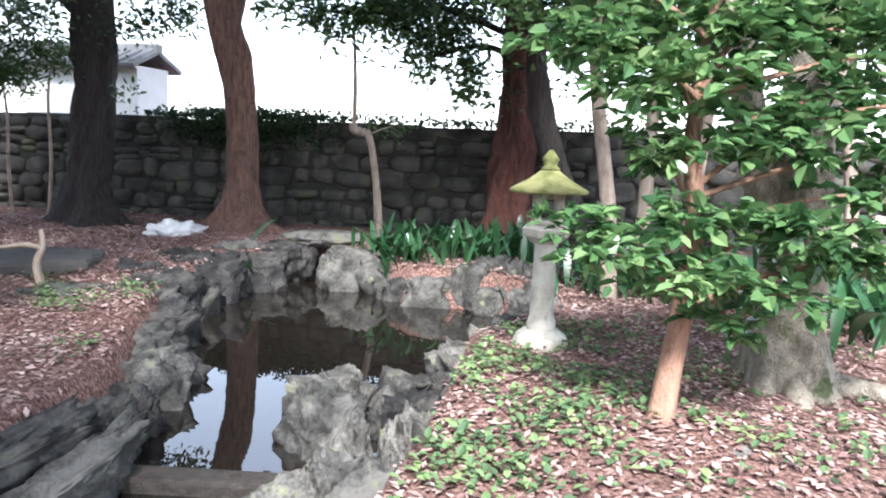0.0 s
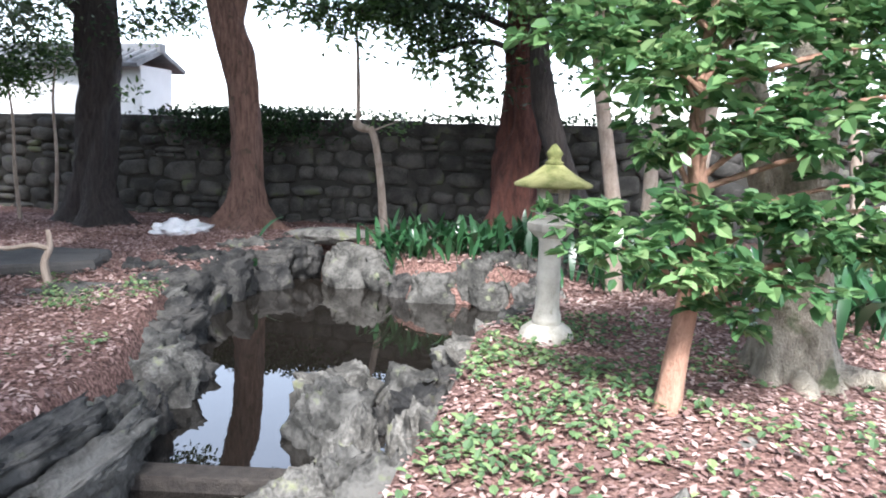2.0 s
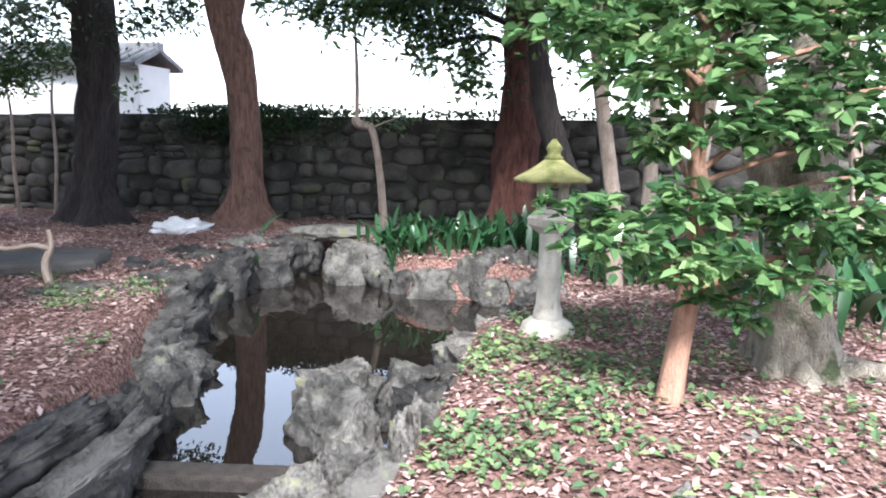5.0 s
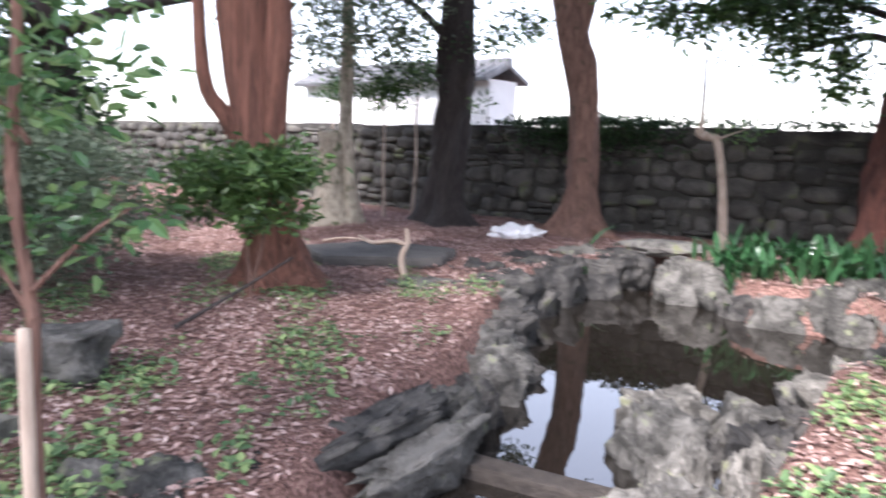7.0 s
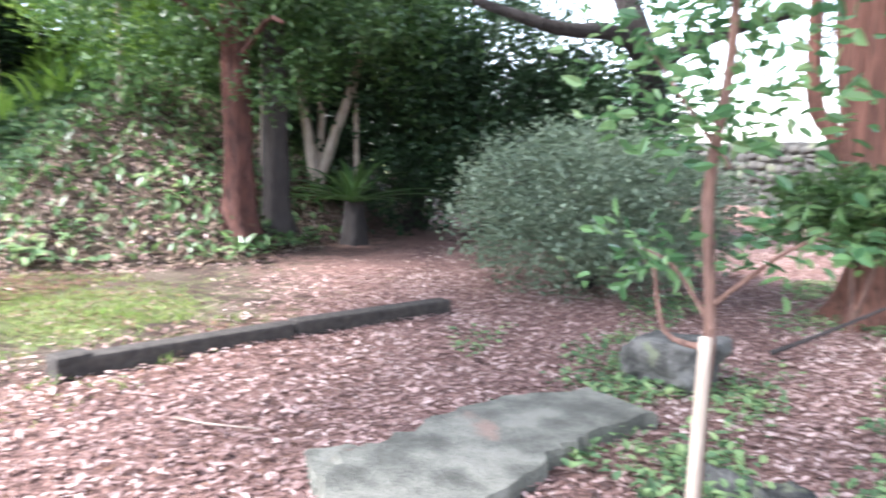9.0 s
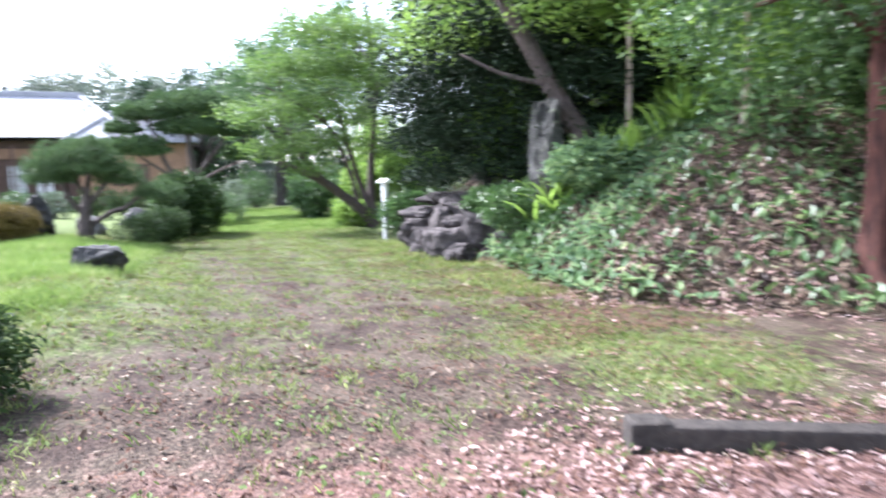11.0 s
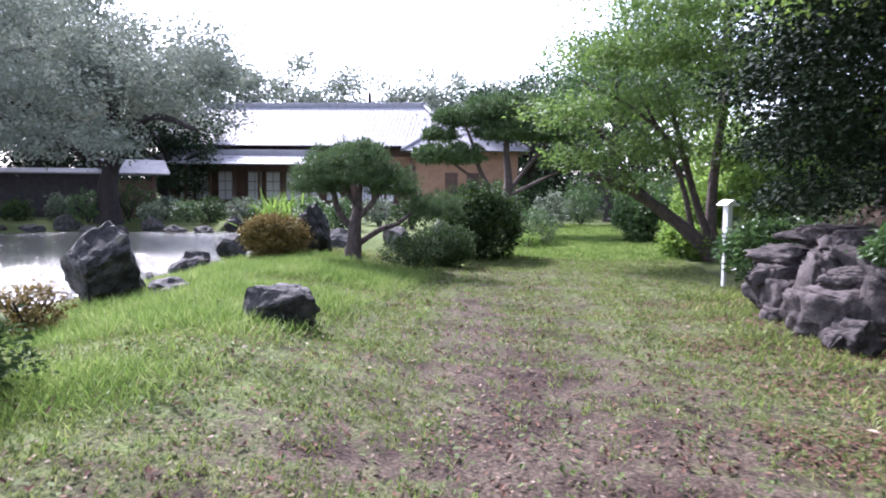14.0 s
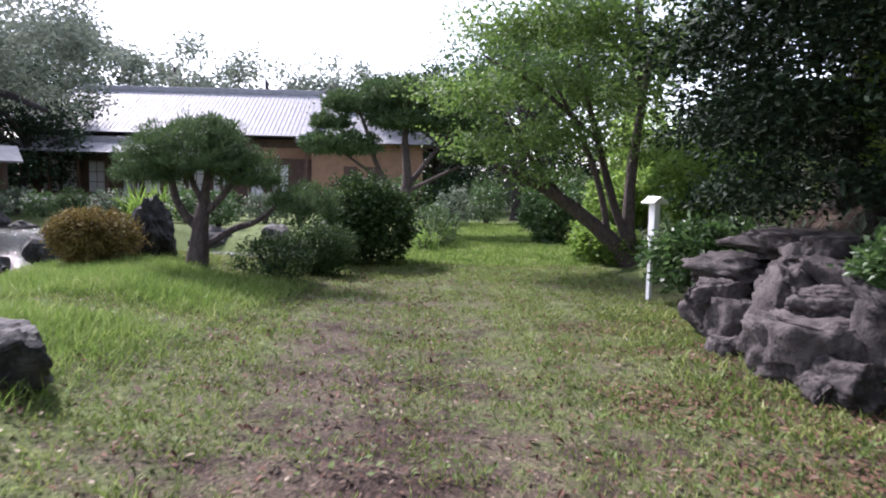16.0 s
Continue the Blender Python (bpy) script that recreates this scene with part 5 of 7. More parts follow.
for i, (x, y, w, h, m) in enumerate(((-13.4, 4.7, 3.6, 4.4, LEAF_MID), (-15.6, 3.2, 3.4, 3.6, LEAF_MID), (-12.4, 6.6, 3.0, 3.4, LEAF_DARK), (-16.6, -0.4, 3.2, 2.6, LEAF_LIGHT), (-17.2, -3.4, 3.2, 2.4, LEAF_LIGHT), (-14.8, 0.9, 2.6, 2.4, LEAF_LIGHT), (-18.4, 1.8, 3.4, 3.2, LEAF_MID), (-15.2, -4.6, 2.4, 2.0, LEAF_LIGHT))):
    bush(x, y, (w, w, h), m, "wild overgrown shrub on the wooded mound", 9000, 930 + i, leaf=(0.14, 0.065), name="shrub", group="shrubs on the mound")
for i, (x, y, z, w) in enumerate(((-12.2, -0.6, 3.6, 1.6), (-12.4, 3.0, 3.2, 1.6), (-14.5, 0.6, 4.8, 2.0), (-13.6, -2.4, 4.6, 1.8), (-12.0, 1.4, 2.6, 1.1))):
    g = ground_at(x, y)
    tree("tree", (x, y), [([(0, 0, 0), (0.05, 0.05, 1.0), (0.1, 0.0, z)], [0.05, 0.045, 0.02])], BARK_THIN, "slender understorey tree with spreading leaves on the mound",
         puffs(0, 0, z - g + 0.3, w, w, 0.9, 22, 0.45, 940 + i), 5500, LEAF_LIGHT if i in (0, 2, 3) else LEAF_MID, (0.12, 0.055), seed=940 + i, spread=0.14)
cycad = straps("cycad", -11.3, 2.7, (0.06, 0.06), 40, 1.15, LEAF_MID, "dark fern-like palm with arching fronds on a short trunk", 65, 0.11, (0.75, 1.4), 0.62)
tubes("trunk", [([(0, 0, -0.05), (0.02, 0, 0.35), (0, 0, 0.68)], [0.2, 0.17, 0.13], 0.3)], BARK_DARK, cycad, sides=14, rough=0.12)
for i, (x, y, w, h) in enumerate(((-12.7, 4.1, 3.2, 3.8), (-11.6, 5.6, 3.4, 4.2), (-13.8, 3.0, 3.0, 3.6), (-10.6, 7.0, 2.8, 3.4))):
    bush(x, y, (w, w, h), LEAF_DARK, "dark evergreen shrub closing the shaded hollow", 11000, 950 + i, leaf=(0.14, 0.065), name="shrub", group="shrubs on the mound")
rock("standing_stone", -13.2, -3.6, ground_at(-13.2, -3.6) - 0.4, (0.5, 0.66, 2.1), ROCK, "tall upright grey standing stone on the mound", 201, 20, 4, 0.3)
rock("rock", -12.7, -3.5, ground_at(-12.7, -3.5) - 0.15, (0.4, 0.42, 1.1), ROCK, "grey upright stone beside the standing stone", 202, 50, 4, 0.3)


def scatter(name, count, region, mat, leaf, label, seed, keep=None, category="leaves", lift=0.012, flat=0.8, rise=0.0, fine=False, ratio=0.5):
    """Many leaves lying on the ground inside a rectangle or polygon; keep(x, y, random) picks where."""
    rng = np.random.default_rng(seed)
    xs, ys = [p[0] for p in region], [p[1] for p in region]
    x, y = rng.uniform(min(xs), max(xs), count * 2), rng.uniform(min(ys), max(ys), count * 2)
    ok = inside(region, x, y) > 0
    if keep is not None:
        ok &= keep(x, y, rng)
    x, y = x[ok][:count], y[ok][:count]
    z = height(x, y)
    a = rng.uniform(0, 6.28, len(x))
    e = 0.05
    gx, gy = (height(x + e, y) - z) / e, (height(x, y + e) - z) / e
    tilt = rng.normal(0, 1 - flat, len(x)) + rise
    D = np.stack([np.cos(a), np.sin(a), tilt + gx * np.cos(a) + gy * np.sin(a)], 1)
    P = np.stack([x, y, z + lift + rng.uniform(0, 0.02, len(x)) + np.maximum(0, rise) * rng.uniform(0, 0.12, len(x))], 1)
    L = leaf * rng.uniform(0.6, 1.3, len(x))
    V, F = blades(P, D, L, L * ratio, rng, fine, 0.1, 0.85)
    ob = solid(name, V, F, mat, smooth=False)
    return tagged(ob, label, category, kind="stuff")


def patchy(scale, limit, seed):
    """Keeps points where a broad noise is high."""
    def keep(x, y, rng):
        v = np.sin(x * scale + seed) * np.sin(y * scale * 1.13 + 2 * seed) + 0.6 * np.sin(x * scale * 2.3 + y * scale * 1.7 + seed) + rng.normal(0, 0.35, x.shape)
        return v > limit
    return keep


def dry(x, y):
    return (inside(POND, x, y) < -0.14) & (inside(LAKE, x, y) < 0) & (inside(INLET, x, y) < 0)


WOOD = [(-26, 17), (6, 11.5), (6, 1.0), (-1, 0.2), (-3.0, -1.5), (-5.6, -2.0), (-9.5, -2), (-9.5, 3), (-14, 6)]
NEARWOOD = [(-8, 6), (5, 8.5), (5, 1.2), (-0.8, 0.4), (-3.0, -1.3), (-7, -1.8), (-9, 1)]
scatter("fallen_leaves", 42000, NEARWOOD, LITTER, 0.052, "carpet of reddish-brown fallen leaves", 301, lambda x, y, r: dry(x, y) & (r.uniform(0, 1, x.shape) < littered(x, y)))
scatter("fallen_leaves", 30000, WOOD, LITTER, 0.07, "reddish-brown fallen leaves under the trees", 302, lambda x, y, r: dry(x, y) & (r.uniform(0, 1, x.shape) < littered(x, y)))
scatter("fallen_leaves", 30000, [(-9, 6.0), (2.5, 6.0), (3.0, 11.2), (-9, 13.2)], LITTER, 0.06, "reddish-brown fallen leaves before the stone wall", 311, lambda x, y, r: dry(x, y))
scatter("ground_ivy", 6200, [(-0.3, 2.2), (3.2, 2.2), (3.4, 6.5), (0.5, 6.0), (0.1, 4.5)], LEAF_GROUND, 0.05, "low green ground cover among fallen leaves", 303, lambda x, y, r: dry(x, y) & patchy(3.4, -0.15, 1)(x, y, r) & (r.uniform(0, 1, x.shape) < np.exp(-((x - 0.45) / 0.75) ** 2) * (y > 2.9) + 0.2), "plant", 0.02, 0.6, 0.25, True, 0.75)
scatter("ground_ivy", 9000, [(-6.5, 8.5), (-2.6, 7.0), (-2.2, 3.0), (-3.2, 1.2), (-6.0, 2.0)], LEAF_GROUND, 0.05, "patches of low green ground cover", 304, lambda x, y, r: dry(x, y) & patchy(2.2, 0.55, 2)(x, y, r), "plant", 0.02, 0.6, 0.2, True, 0.75)
scatter("ground_ivy", 2500, [(-5.2, 3.0), (-2.8, 3.3), (-1.9, 2.0), (-3.0, 1.4)], LEAF_GROUND, 0.055, "green seedlings beside the flat stone", 305, patchy(3.0, 0.3, 4), "plant", 0.02, 0.6, 0.3, True, 0.75)
for i, (x, y) in enumerate(((-13.4, -3.0), (-12.6, -2.3), (-12.9, -1.5), (-13.6, -0.9), (-12.6, -3.3), (-14.2, -1.8))):
    straps("fern", x, y, (0.35, 0.35), 46, 0.75, LEAF_LIGHT, "bright green fern on the mound's slope", 660 + i, 0.07)
for u, v, s, m, label in ((7.0, 18.1, (1.3, 1.5, 0.85), LEAF_LIGHT, "bright yellow-green shrub at the maple's foot"), (7.8, 20.0, (1.6, 1.7, 1.2), LEAF_LIGHT, "bright yellow-green shrub beyond the maple"), (6.5, 13.4, (1.9, 1.9, 1.0), LEAF_MID, "low dark fern-like shrub at the mound's foot"), (7.7, 15.6, (2.0, 2.0, 1.5), LEAF_LIGHT, "bright yellow-green shrub on the slope"),
                          (8.1, 19.5, (2.0, 2.2, 1.6), LEAF_LIGHT, "bright yellow-green shrub on the slope"), (7.9, 23.5, (2.0, 2.4, 1.8), LEAF_MID, "green shrub along the mound's foot"),
                          (9.4, 17.2, (2.4, 2.4, 2.2), LEAF_MID, "green shrub on the slope behind the maple"), (9.6, 21.5, (2.4, 2.6, 2.4), LEAF_LIGHT, "bright yellow-green shrub on the slope"), (9.3, 27.5, (2.4, 3.0, 2.4), LEAF_MID, "green shrub along the mound's foot")):
    bush(*lawn(u, v), s, m, label, 7000, int(970 + v * 3), leaf=(0.12, 0.06), name="shrub", group="shrubs along the mound")
SLOPE = [lawn(5.2, 9.2), (-10.0, -2.2), (-9.6, 0.8), (-11.4, 2.6), (-15.5, 3.5), (-18, -2), lawn(8.5, 11)]
scatter("fallen_leaves", 9000, [(-9.7, -2.6), (-9.5, 0.9), (-11.4, 2.6), (-15.0, 3.2), (-15.0, -2.4)], LITTER, 0.07, "brown fallen leaves over the mound's slope", 309, None)
scatter("slope_plants", 15000, SLOPE, LEAF_GROUND, 0.13, "broad-leaved ground cover over the mound's slope", 306, lambda x, y, r: patchy(1.3, -0.2, 3)(x, y, r) & (r.uniform(0, 1, x.shape) < np.clip(0.25 - (y + 0.6) * 0.5, 0.25, 1)), "plant", 0.05, 0.5, 0.7, True, 0.6)
scatter("slope_plants", 9000, SLOPE, LEAF_MID, 0.16, "dark undergrowth leaves on the mound", 307, lambda x, y, r: patchy(1.1, 0.0, 7)(x, y, r) & (r.uniform(0, 1, x.shape) < np.clip(0.3 - (y + 0.6) * 0.5, 0.3, 1)), "plant", 0.12, 0.5, 0.9, True, 0.5)
scatter("fallen_leaves", 14000, SLOPE, LITTER_DRY, 0.09, "dry leaves and twigs on the mound's slope", 308, None, "leaves", 0.03, 0.6)
scatter("fern_slope", 9000, [lawn(6.3, 12.8), lawn(7.3, 16.5), lawn(8.6, 22), lawn(10.5, 22), lawn(9, 12.5)], LEAF_WEED, 0.17, "green ferns at the foot of the slope", 312, patchy(0.9, -0.7, 2), "plant", 0.1, 0.5, 0.9, False, 0.3)
BACK = [lawn(5.3, 9.0), lawn(7.2, 16), lawn(9.2, 25), lawn(14, 25), lawn(13, 9)]
scatter("fern_slope", 14000, BACK, LEAF_GREY, 0.2, "grey-green ferns on the slope behind the post", 309, patchy(0.9, -0.5, 5), "plant", 0.1, 0.5, 0.9, False, 0.3)
scatter("fern_slope", 9000, [lawn(8.6, 19), lawn(10.5, 30), lawn(16, 30), lawn(14, 18)], LEAF_LIGHT, 0.22, "bright yellow-green bamboo grass on the slope", 310, None, "plant", 0.2, 0.4, 1.2, False, 0.25)

# dead branches lying about
for i, (x, y, z, run, label) in enumerate(((-4.3, 4.0, 0.05, [(0, 0, 0), (0.25, 0.35, 0.22), (0.55, 0.75, 0.5)], "dark dead branch leaning on the shrub"), (-2.9, 0.9, 0.02, [(0, 0, 0), (0.3, 0.08, 0.02), (0.62, 0.05, 0.01)], "thin dead twig on fallen leaves"),
                                      (-4.4, -0.2, 0.02, [(0, 0, 0), (0.2, 0.14, 0.02), (0.35, 0.4, 0.01)], "thin dead twig on bare ground"), (1.2, 2.6, 0.06, [(0, 0, 0), (0.22, -0.05, 0.02), (0.4, 0.02, 0.01)], "pale dead twig among fallen leaves"), (-6.2, 8.6, 0.03, [(0, 0, 0), (0.5, -0.15, 0.1), (1.1, -0.1, 0.06), (1.5, -0.3, 0.02)], "fallen pale branch near the slab"))):
    ob = tubes("fallen_branch", [(run, [0.022 - 0.006 * k for k in range(len(run))] if i in (0, 4) else [0.008, 0.006, 0.004])], BARK_THIN if i else BARK_DARK, sides=6)
    ob.matrix_world = pose(x, y, ground_at(x, y) + z)
    tagged(ob, label, "branch")

# ivy along the wall's top
rng = np.random.default_rng(12)
n = 3000
s = np.concatenate([rng.uniform(1.0, 12.0, n - 1900), rng.normal(3.0, 0.8, 1900)])
P = np.stack([*zip(*[on_wall(v, w) for v, w in zip(s, rng.normal(0.1, 0.16, n))]), WALL_H + 0.1 + np.abs(rng.normal(0, 0.07, n))], 1)
hang = (rng.uniform(0, 1, n) < 0.45) & (np.arange(n) > n - 1900)
P[hang] = np.array([(*on_wall(v, -0.16), z) for v, z in zip(s[hang], WALL_H + 0.05 - np.abs(rng.normal(0, 0.22, hang.sum())))])
V, F = blades(P, rng.normal(0, 1, P.shape) + np.array([0, -0.5, 0.1]), rng.uniform(0.06, 0.13, n), 0.06, rng, True, 0.2, 0.4)
tagged(solid("wall_ivy", V, F, LEAF_DARK, smooth=False), "dark ivy trailing along the top of the stone wall", "plant", kind="stuff")

# ---- the lawn and the large pond ----
for x, y, size, k, leaves in ((-2.55, 4.1, (1.65, 1.6, 0.88), 0, 11000), (-2.95, 6.5, (1.9, 1.8, 0.88), 1, 11000), (-3.5, 9.6, (0.8, 0.7, 0.6), 2, 1500)):
    bush(*lawn(x, y), size, (LEAF_HEDGE, LEAF_HEDGE, LEAF_GOLD)[k], ("dense clipped dark green bush at the lawn's edge", "dense clipped dark green bush at the lawn's edge", "small browned bush beside the pond")[k], leaves, 400 + k, leaf=(0.06, 0.03), fine=k < 2)
rock("rock", *lawn(-0.82, 9.05), ground_at(*lawn(-0.82, 9.05)) - 0.12, (0.78, 0.6, 0.52), ROCK_DARK, "dark flat-topped rock sunk in long grass", 410, 150, 4, 0.22, 0.5)
rock("boulder", *lawn(-3.55, 11.6), ground_at(*lawn(-3.55, 11.6)) - 0.2, (1.1, 1.0, 1.3), ROCK_DARK, "big dark boulder at the pond's edge", 411, 20, 4, 0.25)
rock("rock", *lawn(-2.7, 11.7), ground_at(*lawn(-2.7, 11.7)) - 0.15, (0.9, 0.6, 0.4), ROCK_DARK, "low dark rock beside the boulder", 412, 60, 3)
rock("rock", *lawn(-1.45, 16.4), ground_at(*lawn(-1.45, 16.4)) - 0.2, (0.8, 0.7, 1.2), ROCK_DARK, "dark upright rock behind the golden bush", 413, 10, 4, 0.3)
for i, (x, y, sx, sz) in enumerate(((-3.6, 15.8, 0.9, 0.5), (-3.1, 16.9, 0.8, 0.55), (-4.0, 14.7, 0.5, 0.4), (-2.0, 19.8, 1.0, 0.5), (0.6, 20.0, 0.9, 0.4), (1.6, 21.4, 0.8, 0.5), (0.2, 24.3, 1.3, 0.8), (1.8, 24.6, 1.6, 1.0), (-1.5, 24.8, 1.2, 0.7), (3.0, 23.6, 1.0, 0.6))):
    rock("rock", *lawn(x, y), ground_at(*lawn(x, y)) - 0.15 if y < 19 else -0.55, (sx, sx * 0.7, sz + 0.15), ROCK_DARK if i < 4 else ROCK, "grey rock edging the large pond", 420 + i, 40 * i, 3, group="rocks edging the large pond")
bush(*lawn(-1.95, 15.5), (1.3, 1.2, 0.85), LEAF_GOLD, "low rounded bush with golden-brown leaves", 17000, 430)
bush(*lawn(0.55, 15.2), (1.25, 1.1, 0.75), LEAF_HEDGE, "low dark clipped bush beneath the pine", 4500, 431)
bush(*lawn(1.2, 16.5), (1.3, 1.2, 0.9), LEAF_HEDGE, "rounded dark green bush beside the path", 9000, 432)
bush(*lawn(2.15, 18.0), (1.9, 1.8, 1.75), LEAF_HEDGE, "tall rounded dark green bush beside the path", 16000, 433, leaf=(0.085, 0.045))
bush(*lawn(4.2, 22.5), (1.5, 1.4, 1.1), LEAF_MID, "rounded green bush further along the path", 4500, 434)
bush(*lawn(3.7, 21.0), (0.8, 0.7, 0.5), LEAF_LIGHT, "small yellow-green bush beside the path", 1500, 435)


def pine(foot, scale, pads, trunk, limbs, label, seed, count):
    """A garden pine: bare crooked stems under clipped pads of needles."""
    z = ground_at(*foot) - 0.05
    root = thing("pine_tree", foot[0], foot[1], z, label, "tree", rz=145)
    tubes("trunk", [trunk], PINE_BARK, root, sides=12, rough=0.08)
    for run in limbs:
        tubes("limb", [run], PINE_BARK, root, sides=7, rough=0.08)
    for i, (c, r) in enumerate(pads):
        rng = np.random.default_rng(seed + i)
        n = int(count * (r[0] * r[1]) / sum(p[1][0] * p[1][1] for p in pads))
        lobes = [(c, r)] + [((c[0] + r[0] * 0.6 * math.cos(a), c[1] + r[1] * 0.6 * math.sin(a), c[2] - r[2] * 0.1 + 0.1 * math.sin(3 * a)), (r[0] * 0.5, r[1] * 0.5, r[2] * 0.75)) for a in np.arange(0, 6.2, 0.9) + i]
        P, out = clumped(lobes, n, rng, 14, 0.025, 0.25)
        P[:, 2] = np.maximum(P[:, 2], c[2] - 0.4 * r[2] + rng.normal(0, 0.03, len(P)))
        D = rng.normal(0, 1, P.shape) + np.array([0, 0, 0.8]) + out * 0.6
        L = rng.uniform(0.07, 0.13, len(P)) * scale
        V, F = blades(P, D, L, L * (0.13 if scale < 1.2 else 0.24), rng, False, 0.0, 0.2)
        solid("needles", V, F, LEAF_PINE, root, "", False)
    return root


pine(lawn(-0.55, 15.3), 1.0, [((-0.05, 0, 1.72), (0.8, 0.8, 0.5)), ((0.7, 0.1, 1.45), (0.5, 0.5, 0.36)), ((-0.6, -0.1, 1.5), (0.52, 0.5, 0.4)), ((1.5, 0.0, 1.05), (0.5, 0.45, 0.26)), ((0.1, 0.2, 2.0), (0.5, 0.5, 0.22))],
     ([(0, 0, 0), (0.02, 0, 0.35), (0.05, 0, 0.75), (0.1, 0.05, 1.1), (0.15, 0, 1.5)], [0.15, 0.13, 0.11, 0.07, 0.03], 0.4),
     [([(0.03, 0, 0.6), (-0.25, 0, 0.95), (-0.35, 0, 1.3), (-0.5, 0, 1.7)], [0.07, 0.06, 0.05, 0.03]), ([(0.06, 0, 0.8), (0.35, 0, 1.1), (0.6, 0, 1.5)], [0.06, 0.05, 0.03]), ([(0.02, 0, 0.3), (0.5, 0, 0.62), (0.85, 0, 0.75), (1.3, 0, 1.15)], [0.06, 0.05, 0.04, 0.02]),
      ([(0.08, 0, 1.0), (-0.1, 0.1, 1.4), (0.0, 0.1, 1.9)], [0.05, 0.04, 0.02])], "clipped garden pine with a crooked trunk and rounded needle pads", 500, 30000)
pine(lawn(4.0, 27.0), 1.6, [((0.2, 0, 4.3), (1.6, 1.4, 0.55)), ((-1.6, 0, 4.0), (0.95, 0.9, 0.4)), ((1.6, 0, 3.5), (1.1, 1.0, 0.45)), ((-2.0, -0.3, 2.7), (1.2, 1.0, 0.45)), ((0.0, -0.3, 3.5), (1.1, 1.0, 0.4)), ((2.2, 0, 2.5), (1.0, 0.9, 0.35)), ((-2.3, 0, 3.4), (0.6, 0.6, 0.3))],
     ([(0, 0, 0), (-0.05, 0, 0.8), (0.1, 0, 1.8), (0.0, 0, 3.0), (0.2, 0, 4.1)], [0.2, 0.16, 0.14, 0.1, 0.05], 0.3),
     [([(0, 0, 1.0), (-0.8, 0, 2.0), (-1.2, 0, 3.2), (-1.5, 0, 3.9)], [0.1, 0.08, 0.06, 0.03]), ([(0.05, 0, 1.4), (0.8, 0, 2.4), (1.5, 0, 3.3)], [0.09, 0.07, 0.03]), ([(0, 0, 1.2), (-1.2, 0, 2.0), (-1.9, 0, 2.5)], [0.07, 0.05, 0.03]), ([(0.05, 0, 1.3), (1.2, 0, 1.9), (2.1, 0, 2.3)], [0.07, 0.05, 0.03])],
     "tall layered garden pine before the house", 520, 46000)


def post():
    x, y = lawn(5.72, 13.7)
    z = ground_at(x, y) - 0.1
    root = thing("sign_post", x, y, z, "white-painted post carrying a small roofed notice box", "post", rz=165)
    bm = bmesh.new()
    box(bm, 0.06, 0.06, 1.45, (0, 0, 0), 0.006)
    part("post", bm, PAINT, root)
    bm = bmesh.new()
    box(bm, 0.105, 0.11, 0.46, (0, -0.03, 1.02), 0.008)
    part("box", bm, PAINT, root)
    for s in (-1, 1):
        bm = bmesh.new()
        box(bm, 0.17, 0.24, 0.022, (s * 0.065, -0.03, 1.5), 0.003, ry=s * 32)
        part("roof_board", bm, PAINT, root)


post()

# the porous rock outcrop at the foot of the mound
# across, along, foot, width, depth, height, turn
CROP = [(4.98, 9.35, -.1, .75, .95, .62, 8), (4.82, 8.92, -.12, .55, .5, .42, 30), (5.4, 8.72, -.1, .9, .8, .95, -12), (5.25, 10.1, -.1, .8, .85, 1.0, 5), (5.12, 11.2, -.1, .7, .8, .66, -8), (5.1, 10.66, -.1, .62, .55, .55, 20),
        (5.45, 11.3, .42, .75, .85, .4, 12), (5.8, 10.9, .84, 1.05, 1.15, .28, 6), (5.6, 10.15, .84, .75, .7, .28, -10), (5.85, 9.5, .1, 1.1, 1.2, .85, 15), (5.95, 10.6, -.05, 1.2, 1.6, .98, 0), (5.95, 8.7, .0, 1.0, .9, .85, 25), (5.65, 11.7, .0, .8, .8, .8, 40),
        (6.05, 9.3, .8, 1.0, .9, .36, 5), (5.55, 8.1, -.1, .8, .7, .6, 15), (5.12, 8.4, -.12, .5, .45, .36, 60), (4.62, 9.0, -.1, .3, .3, .24, 10), (4.72, 10.35, -.1, .3, .34, .26, 45), (5.2, 9.6, .4, .6, .55, .34, -20), (4.98, 10.95, .3, .45, .5, .3, 30), (5.35, 9.15, .55, .6, .6, .3, 10)]
for i, (u, v, z, w, d, h, rz) in enumerate(CROP):
    rock("rock", *lawn(u + 0.1, v), z, (w * 1.12, d * 1.12, h + 0.06), ROCK_PORE, "flat cap stone of the rock outcrop" if z > 0.8 else "rugged purplish-grey porous rock of the outcrop", 600 + i, 145 + rz, 5, 0.34, 0.55, "rocks of the outcrop", blocky=0.55)

bush(*lawn(5.35, 7.9), (1.1, 1.3, 0.85), LEAF_MID, "tangle of green creeper over the outcrop's foot", 3500, 735, leaf=(0.09, 0.045), name="creeper")
bush(*lawn(5.5, 9.0), (0.9, 0.8, 0.5), LEAF_MID, "green creeper hanging over the outcrop", 2200, 738, z=0.75, leaf=(0.09, 0.045), name="creeper")
bush(*lawn(5.9, 6.6), (1.4, 1.6, 0.8), LEAF_GROUND, "low leafy weeds at the mound's foot", 3500, 736, leaf=(0.1, 0.06), name="weeds")

